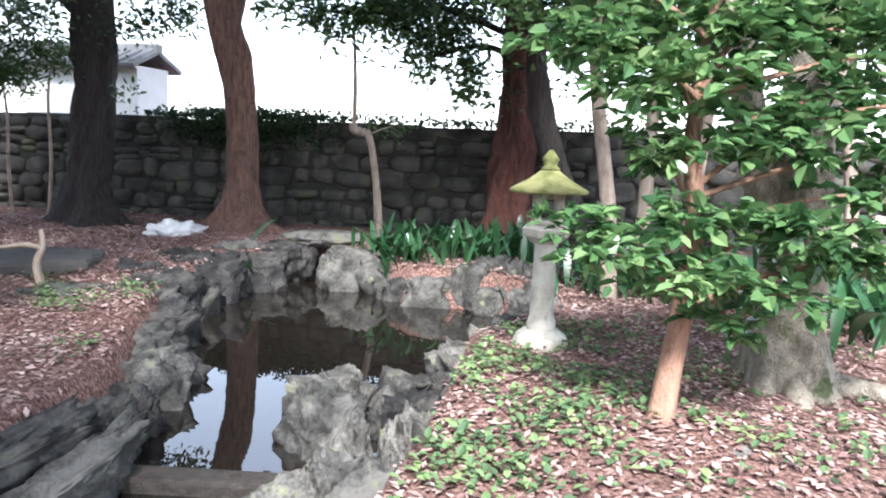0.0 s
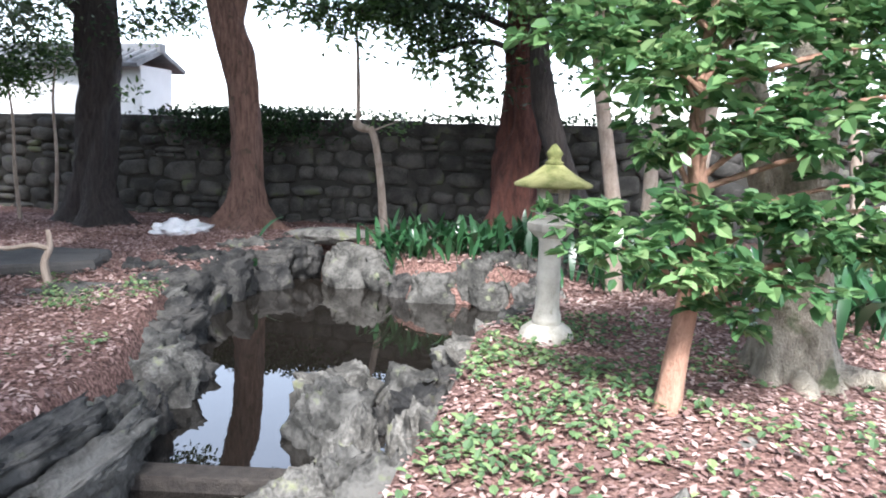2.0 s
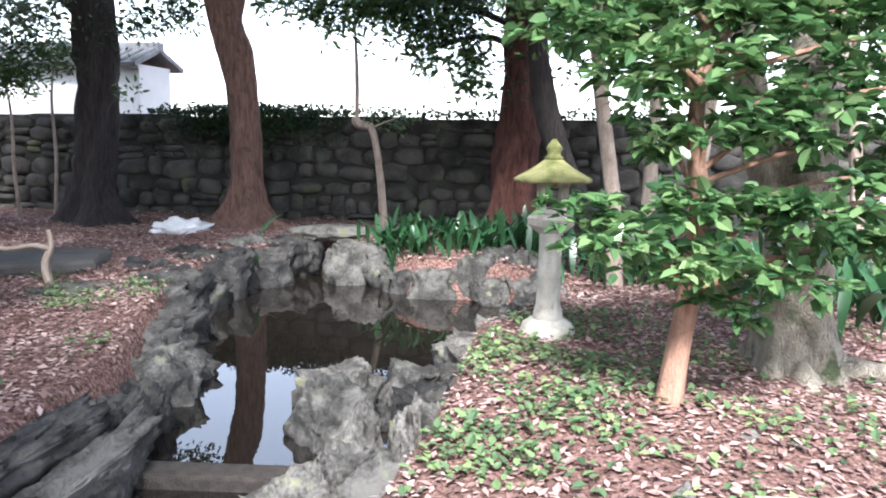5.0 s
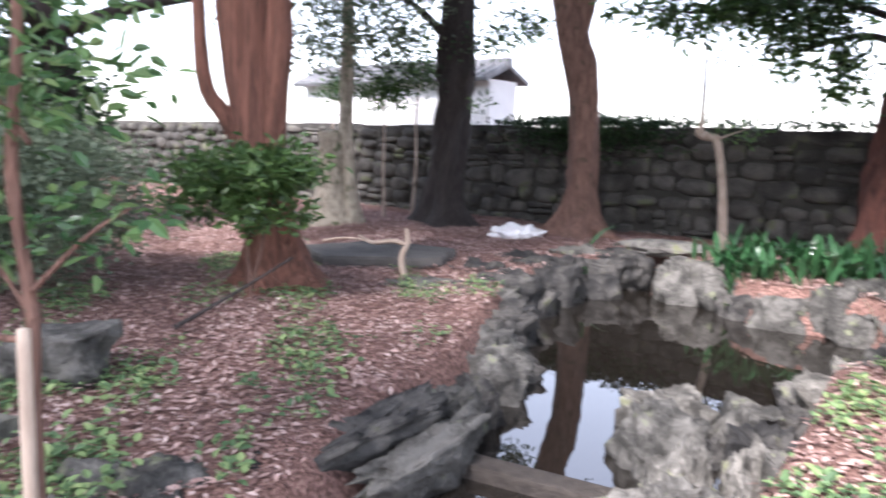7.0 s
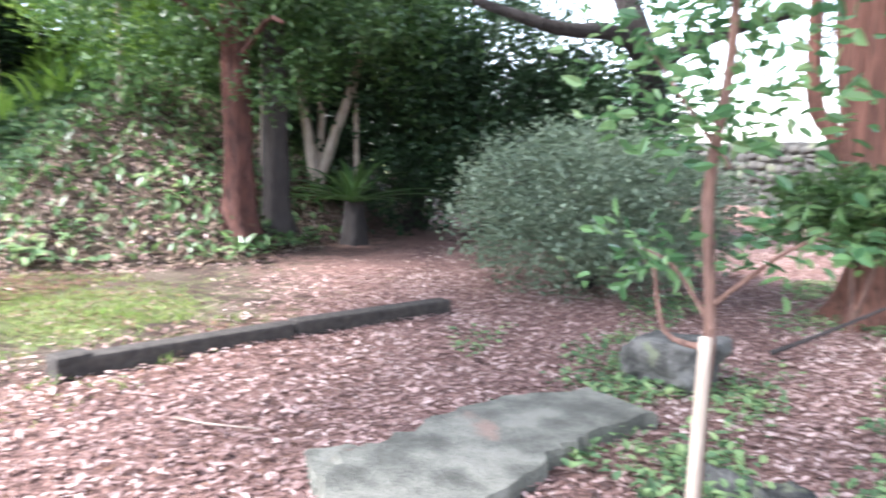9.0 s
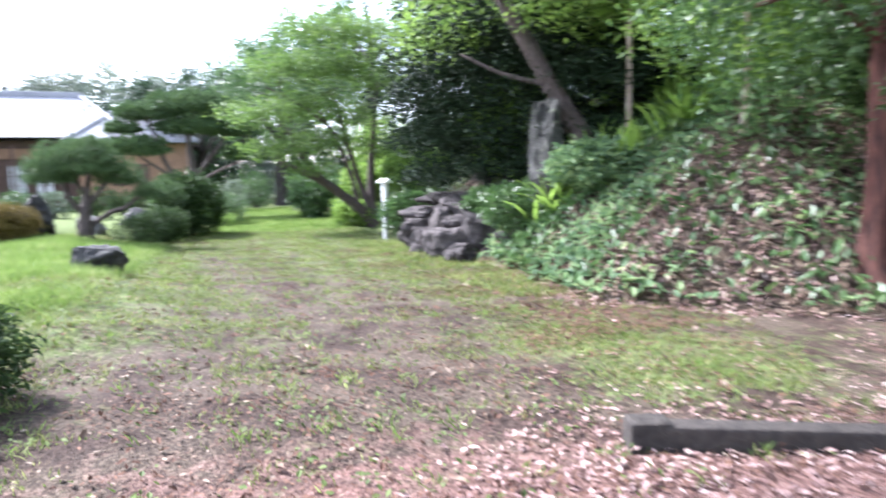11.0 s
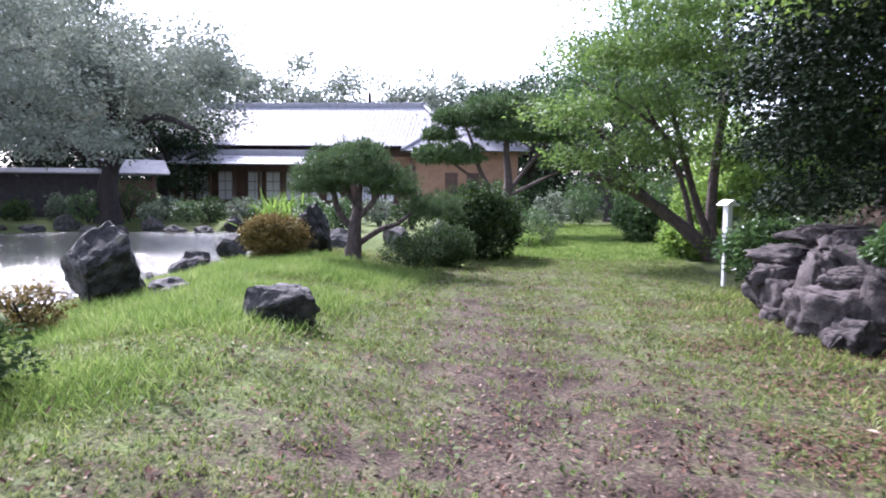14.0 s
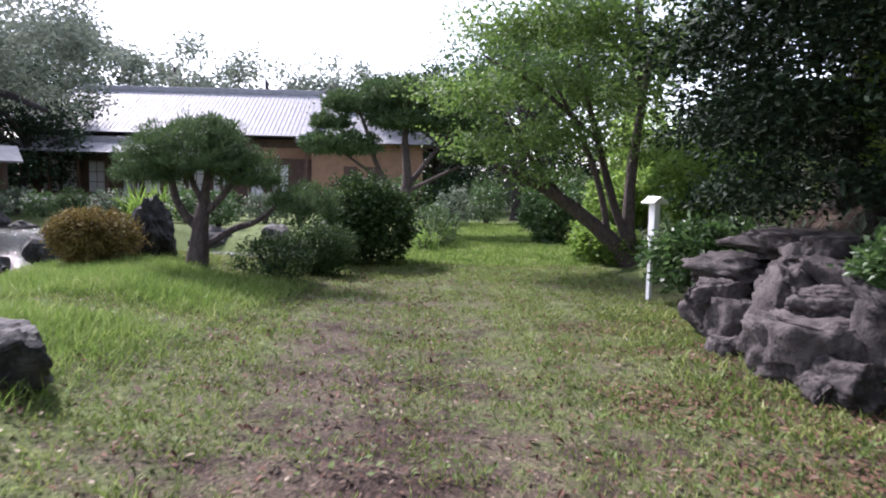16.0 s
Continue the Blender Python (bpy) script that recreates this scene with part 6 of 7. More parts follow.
# the maple leaning over the path
mx, my = lawn(7.3, 17.6)
mz = ground_at(mx, my)
root = thing("maple_tree", mx, my, mz - 0.05, "many-stemmed maple with light green leaves leaning over the path", "tree", rz=145)
tubes("trunk", [([(0, 0, 0), (-0.5, 0, 0.55), (-1.2, 0, 1.1), (-1.9, -0.1, 1.5), (-2.9, -0.2, 1.9)], [0.17, 0.15, 0.13, 0.1, 0.05], 0.3)], PINE_BARK, root, sides=12)
for run in (([(0, 0, 0), (-0.1, 0, 1.0), (-0.05, 0, 2.2), (0.2, 0, 4.2)], [0.15, 0.12, 0.1, 0.05]), ([(0, 0, 0.2), (-0.45, 0, 1.3), (-0.8, 0, 2.4), (-1.3, 0, 4.0)], [0.1, 0.08, 0.07, 0.03]),
            ([(-0.5, 0, 0.55), (-0.75, 0, 1.6), (-1.2, 0, 2.6), (-1.8, 0, 3.6)], [0.07, 0.06, 0.05, 0.02]), ([(-1.2, 0, 1.1), (-2.0, 0.1, 1.9), (-2.6, 0.1, 2.9)], [0.07, 0.05, 0.02]), ([(-0.8, 0, 2.4), (-1.9, 0, 3.3), (-3.1, 0, 3.9)], [0.05, 0.04, 0.02])):
    tubes("limb", [run], PINE_BARK, root, sides=8)
tiers = [((-2.9, -0.3, 2.3), (1.3, 1.2, 0.3)), ((-1.6, -0.2, 2.5), (1.4, 1.3, 0.35)), ((-3.3, 0, 3.2), (1.3, 1.3, 0.4)), ((-1.8, 0, 3.5), (1.6, 1.4, 0.4)), ((-0.4, 0, 3.2), (1.5, 1.4, 0.4)), ((-2.4, 0, 4.5), (1.6, 1.4, 0.4)),
         ((-0.8, 0, 4.6), (1.9, 1.5, 0.5)), ((0.7, 0, 4.2), (1.5, 1.4, 0.5)), ((-1.4, 0, 5.6), (2.0, 1.6, 0.5)), ((0.5, 0, 5.6), (1.9, 1.5, 0.5)), ((-2.1, -0.5, 1.75), (0.9, 0.8, 0.2)), ((0.3, -0.2, 2.4), (0.9, 0.8, 0.3))]
crown("crown", tiers, 27000, LEAF_MAPLE, root, (0.1, 0.06), 700, False, 8, 0.1, 0.6, 0.1, 0.7, label="thin layers of light green leaves")

# the dark evergreen above the outcrop, its shade put into the leaf colour
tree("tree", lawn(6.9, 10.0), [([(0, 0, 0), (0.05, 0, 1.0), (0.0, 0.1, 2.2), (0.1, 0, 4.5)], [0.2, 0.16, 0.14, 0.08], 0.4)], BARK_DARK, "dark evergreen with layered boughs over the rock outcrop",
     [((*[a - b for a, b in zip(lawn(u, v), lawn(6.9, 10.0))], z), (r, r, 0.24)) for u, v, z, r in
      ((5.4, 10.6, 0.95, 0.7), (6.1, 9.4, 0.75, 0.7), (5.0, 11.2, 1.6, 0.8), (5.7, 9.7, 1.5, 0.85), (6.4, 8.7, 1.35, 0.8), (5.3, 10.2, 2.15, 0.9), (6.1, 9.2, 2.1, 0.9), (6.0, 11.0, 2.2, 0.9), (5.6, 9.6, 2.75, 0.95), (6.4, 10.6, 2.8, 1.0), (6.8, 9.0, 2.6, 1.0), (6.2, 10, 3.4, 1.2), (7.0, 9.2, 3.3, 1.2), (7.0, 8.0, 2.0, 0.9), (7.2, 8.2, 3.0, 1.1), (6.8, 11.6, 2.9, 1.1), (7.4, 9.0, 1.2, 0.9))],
     22000, LEAF_SHADED, (0.09, 0.045), seed=710, spread=0.09, fine=False,
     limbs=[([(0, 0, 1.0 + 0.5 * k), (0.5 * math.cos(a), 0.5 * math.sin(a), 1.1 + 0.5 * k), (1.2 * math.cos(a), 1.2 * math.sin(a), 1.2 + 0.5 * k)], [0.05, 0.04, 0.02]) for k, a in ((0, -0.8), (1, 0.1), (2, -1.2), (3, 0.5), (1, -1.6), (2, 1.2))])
fx, fy = lawn(7.6, 12.2)
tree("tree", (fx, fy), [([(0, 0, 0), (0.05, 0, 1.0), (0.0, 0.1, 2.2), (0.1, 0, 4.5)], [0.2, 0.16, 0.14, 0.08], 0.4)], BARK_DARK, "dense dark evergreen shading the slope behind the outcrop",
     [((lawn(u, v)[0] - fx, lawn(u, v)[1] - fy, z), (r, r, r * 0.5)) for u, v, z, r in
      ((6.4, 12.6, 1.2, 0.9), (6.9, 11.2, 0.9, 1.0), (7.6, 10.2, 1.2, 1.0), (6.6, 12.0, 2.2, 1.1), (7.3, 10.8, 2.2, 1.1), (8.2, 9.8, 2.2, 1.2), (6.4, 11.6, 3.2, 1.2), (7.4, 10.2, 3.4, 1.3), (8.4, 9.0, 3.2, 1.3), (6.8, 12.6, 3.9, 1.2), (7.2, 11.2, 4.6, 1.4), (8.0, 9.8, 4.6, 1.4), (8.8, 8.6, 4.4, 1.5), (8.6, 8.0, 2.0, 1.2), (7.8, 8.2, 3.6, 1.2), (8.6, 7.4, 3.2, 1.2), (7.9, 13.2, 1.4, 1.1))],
     36000, LEAF_SHADED, (0.11, 0.055), seed=711, spread=0.1)
fx, fy = lawn(6.9, 10.9)
fz = ground_at(fx, fy)
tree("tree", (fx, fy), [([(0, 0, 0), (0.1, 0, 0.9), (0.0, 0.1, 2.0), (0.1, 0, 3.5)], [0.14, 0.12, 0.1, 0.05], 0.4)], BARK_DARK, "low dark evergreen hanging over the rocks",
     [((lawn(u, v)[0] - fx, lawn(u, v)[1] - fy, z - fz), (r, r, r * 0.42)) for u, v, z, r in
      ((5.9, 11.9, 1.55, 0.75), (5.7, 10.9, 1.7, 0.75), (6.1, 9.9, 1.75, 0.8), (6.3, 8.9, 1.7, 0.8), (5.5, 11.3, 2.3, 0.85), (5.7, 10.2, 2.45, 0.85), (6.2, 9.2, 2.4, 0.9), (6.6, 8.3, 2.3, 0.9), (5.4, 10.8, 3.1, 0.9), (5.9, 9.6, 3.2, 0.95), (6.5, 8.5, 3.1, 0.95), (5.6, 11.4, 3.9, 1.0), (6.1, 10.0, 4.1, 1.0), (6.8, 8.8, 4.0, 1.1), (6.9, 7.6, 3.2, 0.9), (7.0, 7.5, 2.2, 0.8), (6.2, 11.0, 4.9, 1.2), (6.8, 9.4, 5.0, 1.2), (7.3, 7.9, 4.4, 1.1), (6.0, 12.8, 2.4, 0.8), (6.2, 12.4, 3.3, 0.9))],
     34000, LEAF_SHADED, (0.085, 0.042), seed=713, spread=0.08)
tree("tree", lawn(9.5, 13.5), [([(0, 0, 0), (0.05, 0, 1.5), (0.0, 0.1, 3.2), (0.1, 0, 5)], [0.2, 0.17, 0.14, 0.08], 0.4)], BARK_DARK, "dark evergreen behind the maple",
     puffs(0, 0, 3.6, 2.2, 2.2, 1.8, 30, 0.7, 72), 9000, LEAF_DARK, (0.15, 0.07), seed=712, spread=0.18)


# the house across the pond
def house():
    x, y = lawn(-0.8, 43.5)
    root = thing("house", x, y, 0.0, "single-storey timber house with a broad grey tiled roof and paper screens", "house", rz=145 - 10)

    def roof(name, x0, x1, y0, y1, eave, ridge, hip0, hip1, mat, parent):
        ym = (y0 + y1) / 2
        V = [(x0, y0, eave), (x1, y0, eave), (x1, y1, eave), (x0, y1, eave), (x0 + hip0, ym, ridge), (x1 - hip1, ym, ridge)]
        bm = bmesh.new()
        v = [bm.verts.new(p) for p in V]
        for f in ((0, 1, 5, 4), (2, 3, 4, 5), (1, 2, 5), (3, 0, 4), (3, 2, 1, 0)):
            bm.faces.new([v[i] for i in f])
        ob = part(name, bm, mat, parent)
        # tile ribs down the front slope
        bm = bmesh.new()
        n = int((x1 - x0) / 0.23)
        for k in range(1, n):
            px = x0 + k * (x1 - x0) / n
            up = 1.0
            if hip0 and px < x0 + hip0:
                up = (px - x0) / hip0
            if hip1 and px > x1 - hip1:
                up = (x1 - px) / hip1
            dy, dz = (ym - y0) * up, (ridge - eave) * up
            ln = math.hypot(dy, dz)
            box(bm, 0.09, ln, 0.022, (px, y0 + dy / 2, eave + dz / 2 + 0.0), 0, rx=math.degrees(math.atan2(ridge - eave, ym - y0)))
        tagged(part("tile_ribs", bm, mat, ob), "tile ribs", kind="stuff")
        bm = bmesh.new()
        box(bm, x1 - x0 - hip0 - hip1 + 0.3, 0.35, 0.3, ((x0 + hip0 + x1 - hip1) / 2, ym, ridge - 0.08), 0.04)
        part("ridge", bm, mat, ob)
        for hx, ex in ((x0 + hip0, x0), (x1 - hip1, x1)):
            if hip0 or hip1:
                V2, F2 = tube([(ex, y0, eave + 0.05), ((ex + hx) / 2, (y0 + ym) / 2, (eave + ridge) / 2 + 0.06), (hx, ym, ridge + 0.05)], [0.13, 0.13, 0.13], 6, 0)
                solid("hip_ridge", V2, quads(F2), mat, ob)
        return ob
    roof("roof", -14.2, 5.0, -1.2, 8.0, 3.85, 6.5, 2.6, 3.0, TILE, root)
    roof("wing_roof", 1.6, 8.4, -2.0, 5.0, 3.55, 5.3, 2.2, 2.6, TILE, root)
    roof("porch_roof", -12.6, -2.6, -3.0, -0.2, 2.75, 3.35, 0.9, 0.9, TILE, root)
    bm = bmesh.new()
    box(bm, 16.8, 7.4, 3.3, (-4.2, 3.8, 0.45), 0.02)
    part("wall", bm, WOOD_HOUSE, root)
    bm = bmesh.new()
    box(bm, 5.6, 5.4, 3.1, (5.0, 1.8, 0.45), 0.02)
    part("wing_wall", bm, BOARD, root)
    bm = bmesh.new()
    box(bm, 16.6, 1.4, 0.12, (-4.3, -0.55, 0.5), 0.01)
    part("veranda", bm, WOOD_HOUSE, root)
    bm = bmesh.new()
    box(bm, 16.6, 0.05, 0.3, (-4.3, -1.2, 0.15), 0.0)
    part("veranda_skirt", bm, WOOD_HOUSE, root)
    for k in range(11):
        bm = bmesh.new()
        box(bm, 0.14, 0.14, 2.9, (-12.5 + k * 1.45, -1.15, 0.0 if k % 2 else 0.5), 0.01)
        part("post", bm, WOOD_HOUSE, root)
    for k, px in enumerate((-11.6, -10.6, -9.2, -7.4, -6.3, -5.1, -4.0, -2.7, -0.9, 0.4)):
        bm = bmesh.new()
        box(bm, 0.85, 0.05, 1.65, (px, 0.05, 0.75), 0.01)
        pane = part("screen", bm, PAPER, root, "white paper sliding screen")
        bm = bmesh.new()
        for q in range(3):
            box(bm, 0.03, 0.02, 1.65, (px - 0.42 + q * 0.42, 0.01, 0.75))
        for q in range(4):
            box(bm, 0.85, 0.02, 0.03, (px, 0.005, 0.75 + q * 0.53))
        part("lattice", bm, WOOD_HOUSE, pane)
    bm = bmesh.new()
    box(bm, 16.5, 0.06, 0.55, (-4.3, 0.03, 2.75), 0)
    part("transom", bm, BOARD, root)
    for k in range(2):
        bm = bmesh.new()
        box(bm, 0.7, 0.06, 1.2, (4.2 + k * 1.2, -0.93, 1.2), 0.01)
        part("window", bm, WOOD_HOUSE, root)


house()
# roofed boundary wall and small gate on the far shore
gx, gy = lawn(-21.5, 37.5)
root = thing("boundary_wall", gx, gy, -0.1, "boarded boundary wall, coloured dark as in shade, with a tiled coping", "wall", rz=145 - 6)
bm = bmesh.new()
box(bm, 17, 0.25, 2.2, (0, 0, 0), 0.01)
part("wall", bm, FENCE, root)
bm = bmesh.new()
for s in (-1, 1):
    box(bm, 17.2, 0.5, 0.07, (0, s * 0.2, 2.25), 0.01, rx=-s * 25)
part("coping", bm, TILE, root)
gx, gy = lawn(-12.2, 37.0)
root = thing("gate", gx, gy, -0.1, "small timber gate with a bright tiled roof", "gate", rz=145 + 30)
for s in (-1, 1):
    bm = bmesh.new()
    box(bm, 0.2, 0.2, 2.3, (s * 0.9, 0, 0), 0.01)
    part("post", bm, WOOD_HOUSE, root)
bm = bmesh.new()
box(bm, 1.7, 0.08, 1.9, (0, 0, 0), 0.01)
part("door", bm, WOOD_HOUSE, root)
for s in (-1, 1):
    bm = bmesh.new()
    box(bm, 2.8, 1.3, 0.09, (0, s * 0.55, 2.45), 0.01, rx=-s * 30)
    part("roof_slope", bm, TILE, root)

# far shore planting
rng = random.Random(9)
SHORE = [(-16, 34, 1.5, 1.0), (-14.5, 34.5, 1.3, 1.2), (-12.9, 33.6, 1.6, 1.5), (-11.6, 34.6, 2.2, 1.9), (-10.2, 33.4, 1.2, 0.9), (-9.0, 34.4, 1.6, 1.0), (-7.8, 33.8, 1.4, 0.9), (-6.6, 35, 1.8, 1.2), (-5.6, 34.0, 1.3, 0.9), (-5.0, 32.5, 1.2, 0.8),
         (-4.0, 35.5, 1.6, 1.3), (-3.2, 31, 1.5, 1.2), (-2.0, 33.5, 1.6, 1.3), (-0.5, 31.5, 1.7, 1.2), (-1.8, 28.5, 1.4, 1.3), (0.8, 29, 1.6, 1.4), (-17.8, 33.6, 1.4, 1.3), (-19.6, 33.0, 1.5, 1.0), (2.2, 33, 1.8, 1.2), (6.5, 31, 1.8, 1.6), (8.2, 33, 2.0, 1.8), (-8.4, 36.0, 1.4, 1.2), (-10.6, 36.4, 1.5, 1.1)]
for i, (x, y, w, h) in enumerate(SHORE):
    bush(*lawn(x, y), (w, w, h), (LEAF_HEDGE, LEAF_GREY, LEAF_MID)[i % 3], ("clipped dark green bush on the far shore", "rounded grey-green bush on the far shore", "green shrub on the far shore")[i % 3], 1800, 440 + i, leaf=(0.11, 0.06), group="bushes on the far shore")
for i in range(12):
    x, y = -18 + i * 1.15, 32.3 + 0.5 * math.sin(i * 2.0)
    rock("rock", *lawn(x, y), -0.6, (1.1, 0.8, 0.55 + 0.4 * (i % 3 == 1)), ROCK if i % 4 == 1 else ROCK_DARK, "grey rock on the far shore", 480 + i, 47 * i, 3, group="rocks on the far shore")
# bamboo-like tuft
straps("reeds", *lawn(-4.6, 31.4), (0.8, 0.8), 90, 1.5, LEAF_LIGHT, "tall pale green reeds at the water's edge", 66, 0.06)


def big_tree(x, y, h, w, seed, mat, label, leaves=9000, leaf=(0.3, 0.17), low=0.25, bark_mat=BARK_DARK):
    foot = lawn(x, y)
    limbs = []
    rng = random.Random(seed)
    for k in range(6):
        a = k * 1.05 + rng.uniform(-0.3, 0.3)
        z0 = h * rng.uniform(0.25, 0.55)
        limbs.append(([(0, 0, z0), (w * 0.35 * math.cos(a), w * 0.35 * math.sin(a), z0 + h * 0.12), (w * 0.8 * math.cos(a), w * 0.8 * math.sin(a), z0 + h * 0.2)], [h * 0.018, h * 0.013, h * 0.005]))
    return tree("tree", foot, [([(0, 0, 0), (0.1, 0, h * 0.2), (0, 0.2, h * 0.5), (0.2, 0, h * 0.85)], [h * 0.04, h * 0.03, h * 0.024, h * 0.008], 0.4)], bark_mat, label,
                puffs(0, 0, h * (low + 1) / 2 + 0.1 * h, w, w, h * (1 - low) * 0.42, 60, w * 0.2, seed), leaves, mat, leaf, seed=seed, limbs=limbs, spread=leaf[0] * 1.2)


# far trees: the haze over them is put into their pale leaves
fx, fy = lawn(-12.0, 33.6)
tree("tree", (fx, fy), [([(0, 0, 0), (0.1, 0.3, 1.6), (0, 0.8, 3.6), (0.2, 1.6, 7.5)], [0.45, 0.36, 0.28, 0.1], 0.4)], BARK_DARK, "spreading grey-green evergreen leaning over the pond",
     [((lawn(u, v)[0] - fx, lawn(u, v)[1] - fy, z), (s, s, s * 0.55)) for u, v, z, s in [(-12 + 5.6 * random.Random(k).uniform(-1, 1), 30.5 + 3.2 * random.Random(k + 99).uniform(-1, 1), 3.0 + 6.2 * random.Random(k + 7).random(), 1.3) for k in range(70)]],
     34000, LEAF_HAZED, (0.2, 0.1), seed=801, spread=0.22,
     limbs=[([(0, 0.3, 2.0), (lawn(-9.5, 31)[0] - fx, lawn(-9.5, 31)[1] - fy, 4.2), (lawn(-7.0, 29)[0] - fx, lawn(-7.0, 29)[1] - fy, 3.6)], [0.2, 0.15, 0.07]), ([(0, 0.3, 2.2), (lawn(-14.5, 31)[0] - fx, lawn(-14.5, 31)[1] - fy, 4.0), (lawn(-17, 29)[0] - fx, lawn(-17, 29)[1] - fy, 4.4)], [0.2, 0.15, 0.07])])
big_tree(-19.5, 33.5, 12, 5.5, 802, LEAF_HAZED, "tall grey-green evergreen on the far shore", 22000, (0.26, 0.13), 0.05)
big_tree(-20, 44, 13, 6.0, 803, LEAF_HAZED, "tall tree behind the boundary wall", 9000, (0.4, 0.22), 0.2)
big_tree(-29, 36, 13, 7.0, 804, LEAF_DARK, "tall dark tree beyond the pond", 9000, (0.4, 0.22), 0.1)
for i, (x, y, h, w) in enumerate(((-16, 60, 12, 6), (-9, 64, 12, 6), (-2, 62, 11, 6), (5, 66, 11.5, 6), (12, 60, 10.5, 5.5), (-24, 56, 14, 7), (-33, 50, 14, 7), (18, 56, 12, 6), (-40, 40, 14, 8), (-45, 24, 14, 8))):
    big_tree(x, y, h, w, 820 + i, LEAF_HAZED, "hazy broad-leaved tree far behind the house", 11000, (0.36, 0.22), 0.1)
for i, (x, y, h, w, m) in enumerate(((10.5, 36, 9.5, 4.2, LEAF_MID), (8.0, 44, 8, 4, LEAF_DARK), (12.5, 29, 8.5, 3.6, LEAF_MID), (14, 42, 10, 4.5, LEAF_MID), (3.5, 46, 6, 3, LEAF_DARK), (16, 22, 7, 3.5, LEAF_DARK), (13, 17, 6, 3, LEAF_DARK))):
    big_tree(x, y, h, w, 840 + i, m, "leafy tree closing the end of the garden path", 9000, (0.22, 0.12), 0.15)
for i, (x, y, w, h) in enumerate(((5.6, 38, 2.4, 2.0), (7.4, 40, 2.6, 2.4), (9.6, 39, 2.6, 2.2), (11.5, 37, 2.4, 2.2), (4.4, 35, 2.0, 1.6), (12.2, 33, 2.2, 1.8))):
    bush(*lawn(x, y), (w, w, h), LEAF_HEDGE if i % 2 else LEAF_MID, "overgrown shrub at the end of the lawn", 2500, 860 + i, leaf=(0.14, 0.08), group="shrubs at the end of the lawn")

for i, (x, y, h, w) in enumerate(((-12.5, 43, 7, 3.4), (-16.5, 46, 9, 4), (-21, 48, 9, 4.5), (-26, 44, 9, 4.5), (10.5, 52, 8, 4))):
    big_tree(x, y, h, w, 870 + i, LEAF_DARK, "dense dark evergreen beside the house", 12000, (0.22, 0.12), -0.05)
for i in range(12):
    bush(*lawn(-36 + i * 4.6, 53 + 2 * math.sin(i * 1.7)), (5.4, 4.0, 3.6 + 0.8 * math.sin(i * 2.3)), LEAF_HAZED if i % 2 else LEAF_DARK, "tall overgrown hedge along the garden's far edge", 3500, 880 + i, leaf=(0.3, 0.18), name="hedge", group="hedges along the far edge")

# ---- grass and fallen leaves on the lawn ----
LAWN = [lawn(-4.2, 4.5), lawn(-3.4, 2.2), lawn(-1.5, 0.8), lawn(2.5, 0.3), lawn(4.6, 3.0), lawn(5.0, 8.0), lawn(5.6, 12.5), lawn(6.6, 17.5), lawn(2.0, 19.0), lawn(-3.0, 17.0), lawn(-4.2, 12)]


def grass_field(name, count, region, length, width, label, seed, keep, mat=GRASS):
    rng = np.random.default_rng(seed)
    xs, ys = [p[0] for p in region], [p[1] for p in region]
    x, y = rng.uniform(min(xs), max(xs), count * 3), rng.uniform(min(ys), max(ys), count * 3)
    ok = (inside(region, x, y) > 0) & dry(x, y) & keep(x, y, rng)
    x, y = x[ok][:count], y[ok][:count]
    z = height(x, y) - 0.005
    a = rng.uniform(0, 6.28, len(x))
    lean = rng.uniform(0.3, 1.2, len(x))
    D = np.stack([np.cos(a) * lean, np.sin(a) * lean, np.ones(len(x))], 1)
    L = length * rng.uniform(0.5, 1.3, len(x))
    V, F = blades(np.stack([x, y, z], 1), D, L, np.full(len(x), width), rng, False, 0.25, 0.2)
    return tagged(solid(name, V, F, mat, smooth=False), label, "grass", kind="stuff")


grass_field("grass", 130000, LAWN, 0.055, 0.011, "short thin lawn grass", 901, lambda x, y, r: r.uniform(0.22, 0.8, x.shape) < grassy(x, y) + 0.22 * np.sin(3.1 * x + 1) * np.sin(2.7 * y) + 0.25 * np.sin(7.3 * x + 2 * np.sin(2 * y)) * np.sin(6.7 * y + np.sin(3 * x)) + 0.15 * np.sin(17 * x) * np.sin(15 * y + x))
grass_field("grass_tufts", 42000, LAWN, 0.1, 0.01, "bright green grass tufts in the lawn", 907, lambda x, y, r: (np.sin(8.1 * x + 3 * np.sin(1.3 * y)) * np.sin(7.3 * y + 2 * np.sin(1.7 * x)) + 0.25 * np.sin(2.1 * x + 1) * np.sin(1.7 * y) > 0.78), GRASS_LONG)
TALL = [lawn(-3.6, 6.0), lawn(-1.2, 6.2), lawn(-0.3, 9.0), lawn(0.6, 12.5), lawn(1.2, 15.0), lawn(-3.0, 16.5), lawn(-4.0, 12.0)]
grass_field("long_grass", 90000, TALL, 0.17, 0.008, "long green grass on the bank", 902, lambda x, y, r: patchy(1.1, -0.5, 6)(x, y, r) & (r.uniform(0, 1.1, x.shape) < inside(TALL, x, y)), GRASS_LONG)
grass_field("verge_weeds", 7000, [lawn(3.2, 4.5), lawn(5.0, 4.5), lawn(5.1, 8.6), lawn(6.0, 13.5), lawn(4.4, 13.0)], 0.12, 0.02, "weedy verge below the rock outcrop", 903, lambda x, y, r: patchy(1.6, 0.1, 9)(x, y, r))
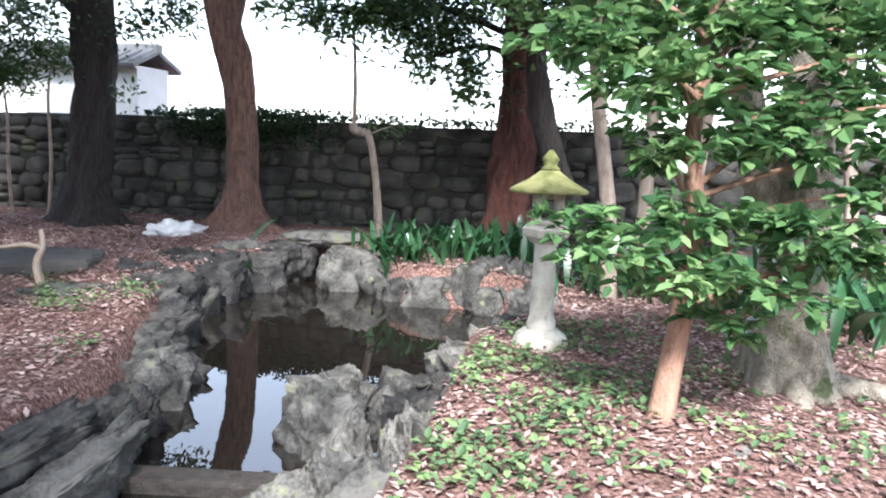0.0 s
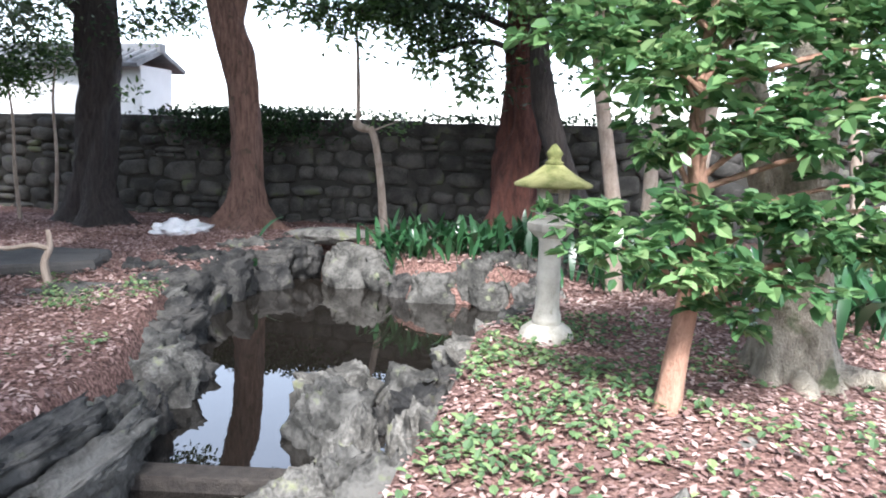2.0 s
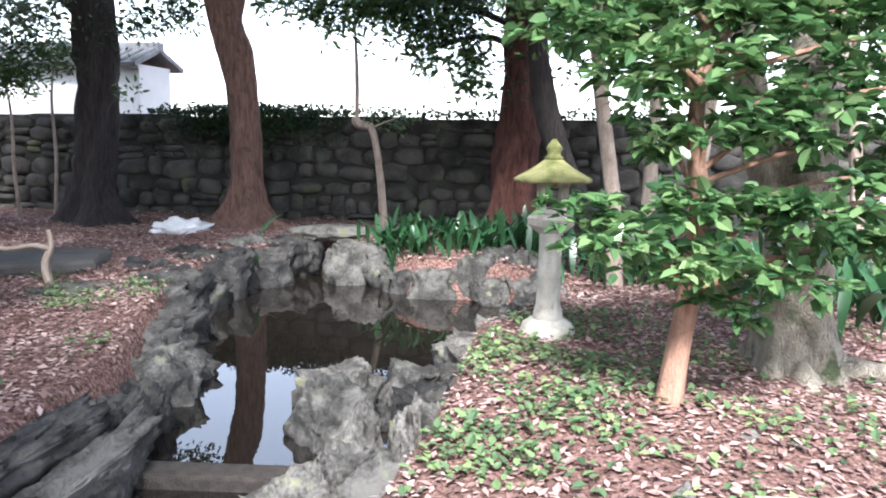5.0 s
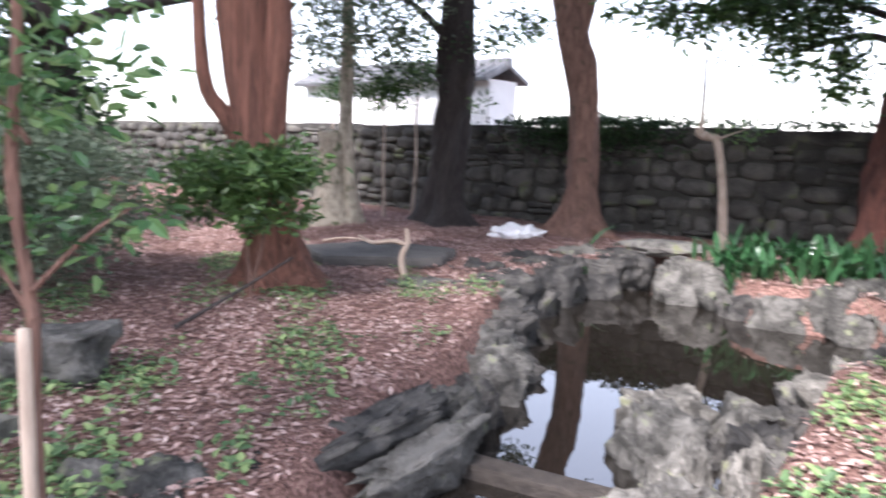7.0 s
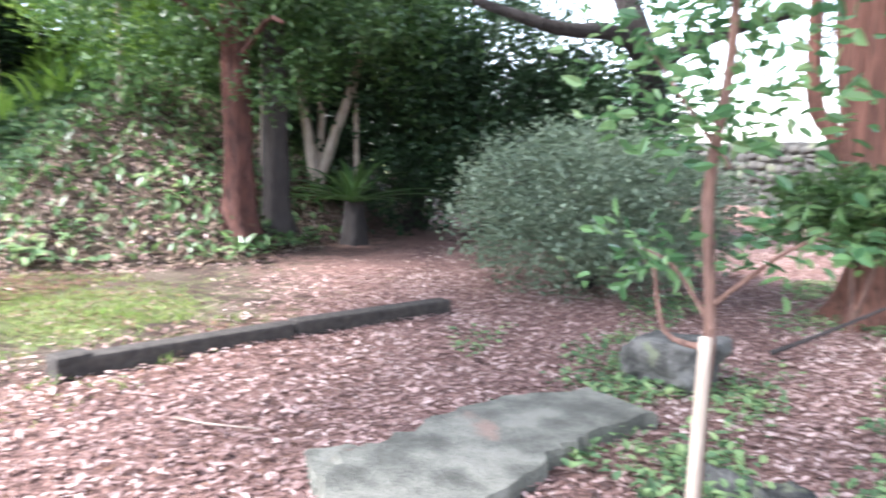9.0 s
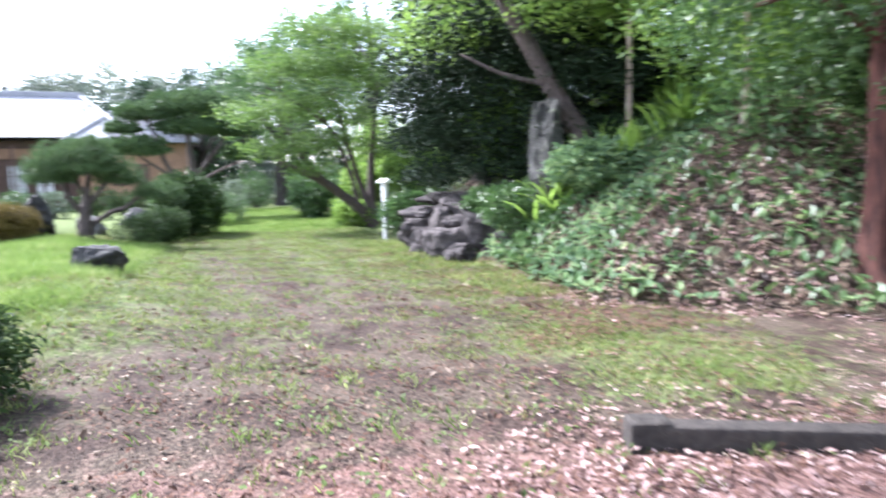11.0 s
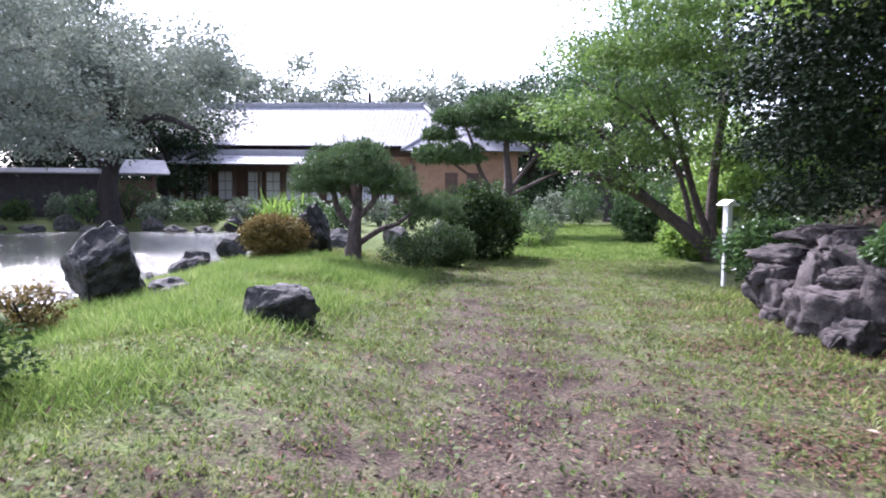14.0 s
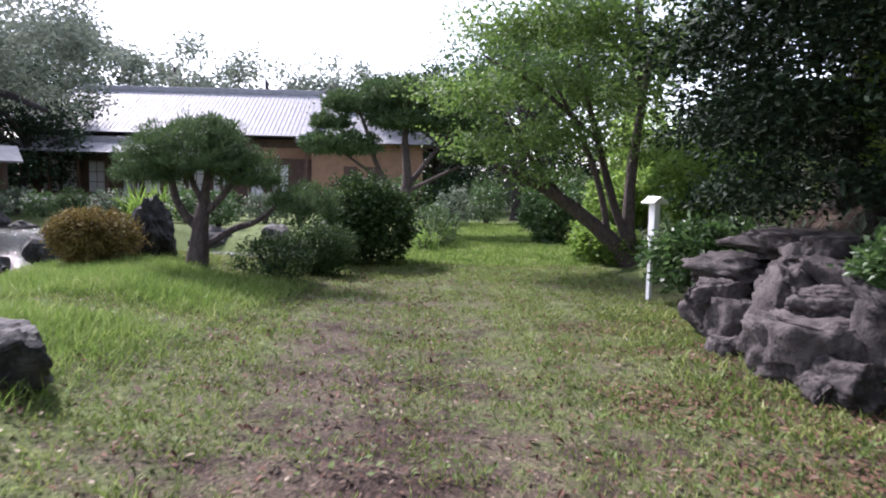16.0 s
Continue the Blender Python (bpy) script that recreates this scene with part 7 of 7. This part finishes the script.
scatter("lawn_weeds", 15000, LAWN, LEAF_WEED, 0.045, "low clover-like weeds in the lawn", 904, patchy(1.9, 0.5, 8), "plant", 0.015, 0.6, 0.15, False, 0.7)
scatter("fallen_leaves", 14000, LAWN, LITTER_DRY, 0.04, "scattered dry leaves on the lawn", 905, lambda x, y, r: r.uniform(0, 1, x.shape) < littered(x, y) + 0.25)
scatter("fallen_leaves", 9000, [lawn(-2.2, -1.0), lawn(4.2, -0.8), lawn(4.0, 4.6), lawn(-1.6, 3.4)], LITTER_BROWN, 0.035, "small reddish-brown leaf scraps on bare soil", 908, patchy(1.2, -0.1, 5))
scatter("fallen_leaves", 22000, [lawn(2.0, 3.0), lawn(4.8, 3.0), lawn(5.4, 12), lawn(3.6, 12)], LITTER_BROWN, 0.05, "reddish fallen leaves below the outcrop", 906, patchy(1.5, -0.35, 2))
FARLAWN = [lawn(2.2, 17.6), lawn(6.8, 17.6), lawn(9.0, 26), lawn(10.5, 33), lawn(5.2, 34), lawn(4.8, 25)]
grass_field("grass", 45000, FARLAWN, 0.1, 0.026, "bright green grass where the path opens", 910, lambda x, y, r: r.uniform(0, 1, x.shape) < 0.9, GRASS_LONG)
scatter("lawn_weeds", 30000, LAWN, LEAF_WEED, 0.042, "small broad-leaved weeds in clumps on the lawn", 911, patchy(5.2, 0.75, 3), "plant", 0.02, 0.5, 0.4, True, 0.65)
scatter("fallen_leaves", 16000, LAWN, LITTER_BROWN, 0.05, "dark curled leaves and scraps on the worn path", 912, lambda x, y, r: patchy(2.9, 0.25, 7)(x, y, r) & (np.abs(in_lawn(x, y)[0] - 1.3) < 2.6), "leaves", 0.015, 0.45)
scatter("fallen_leaves", 9000, LAWN, LITTER_BROWN, 0.052, "curled brown leaves strewn over the lawn", 914, lambda x, y, r: patchy(3.7, 0.1, 4)(x, y, r), "leaves", 0.02, 0.4, fine=True)
scatter("fallen_leaves", 600, LAWN, LITTER_DRY, 0.075, "pale dry leaves lying on the lawn", 913, None, "leaves", 0.03, 0.5, fine=True)
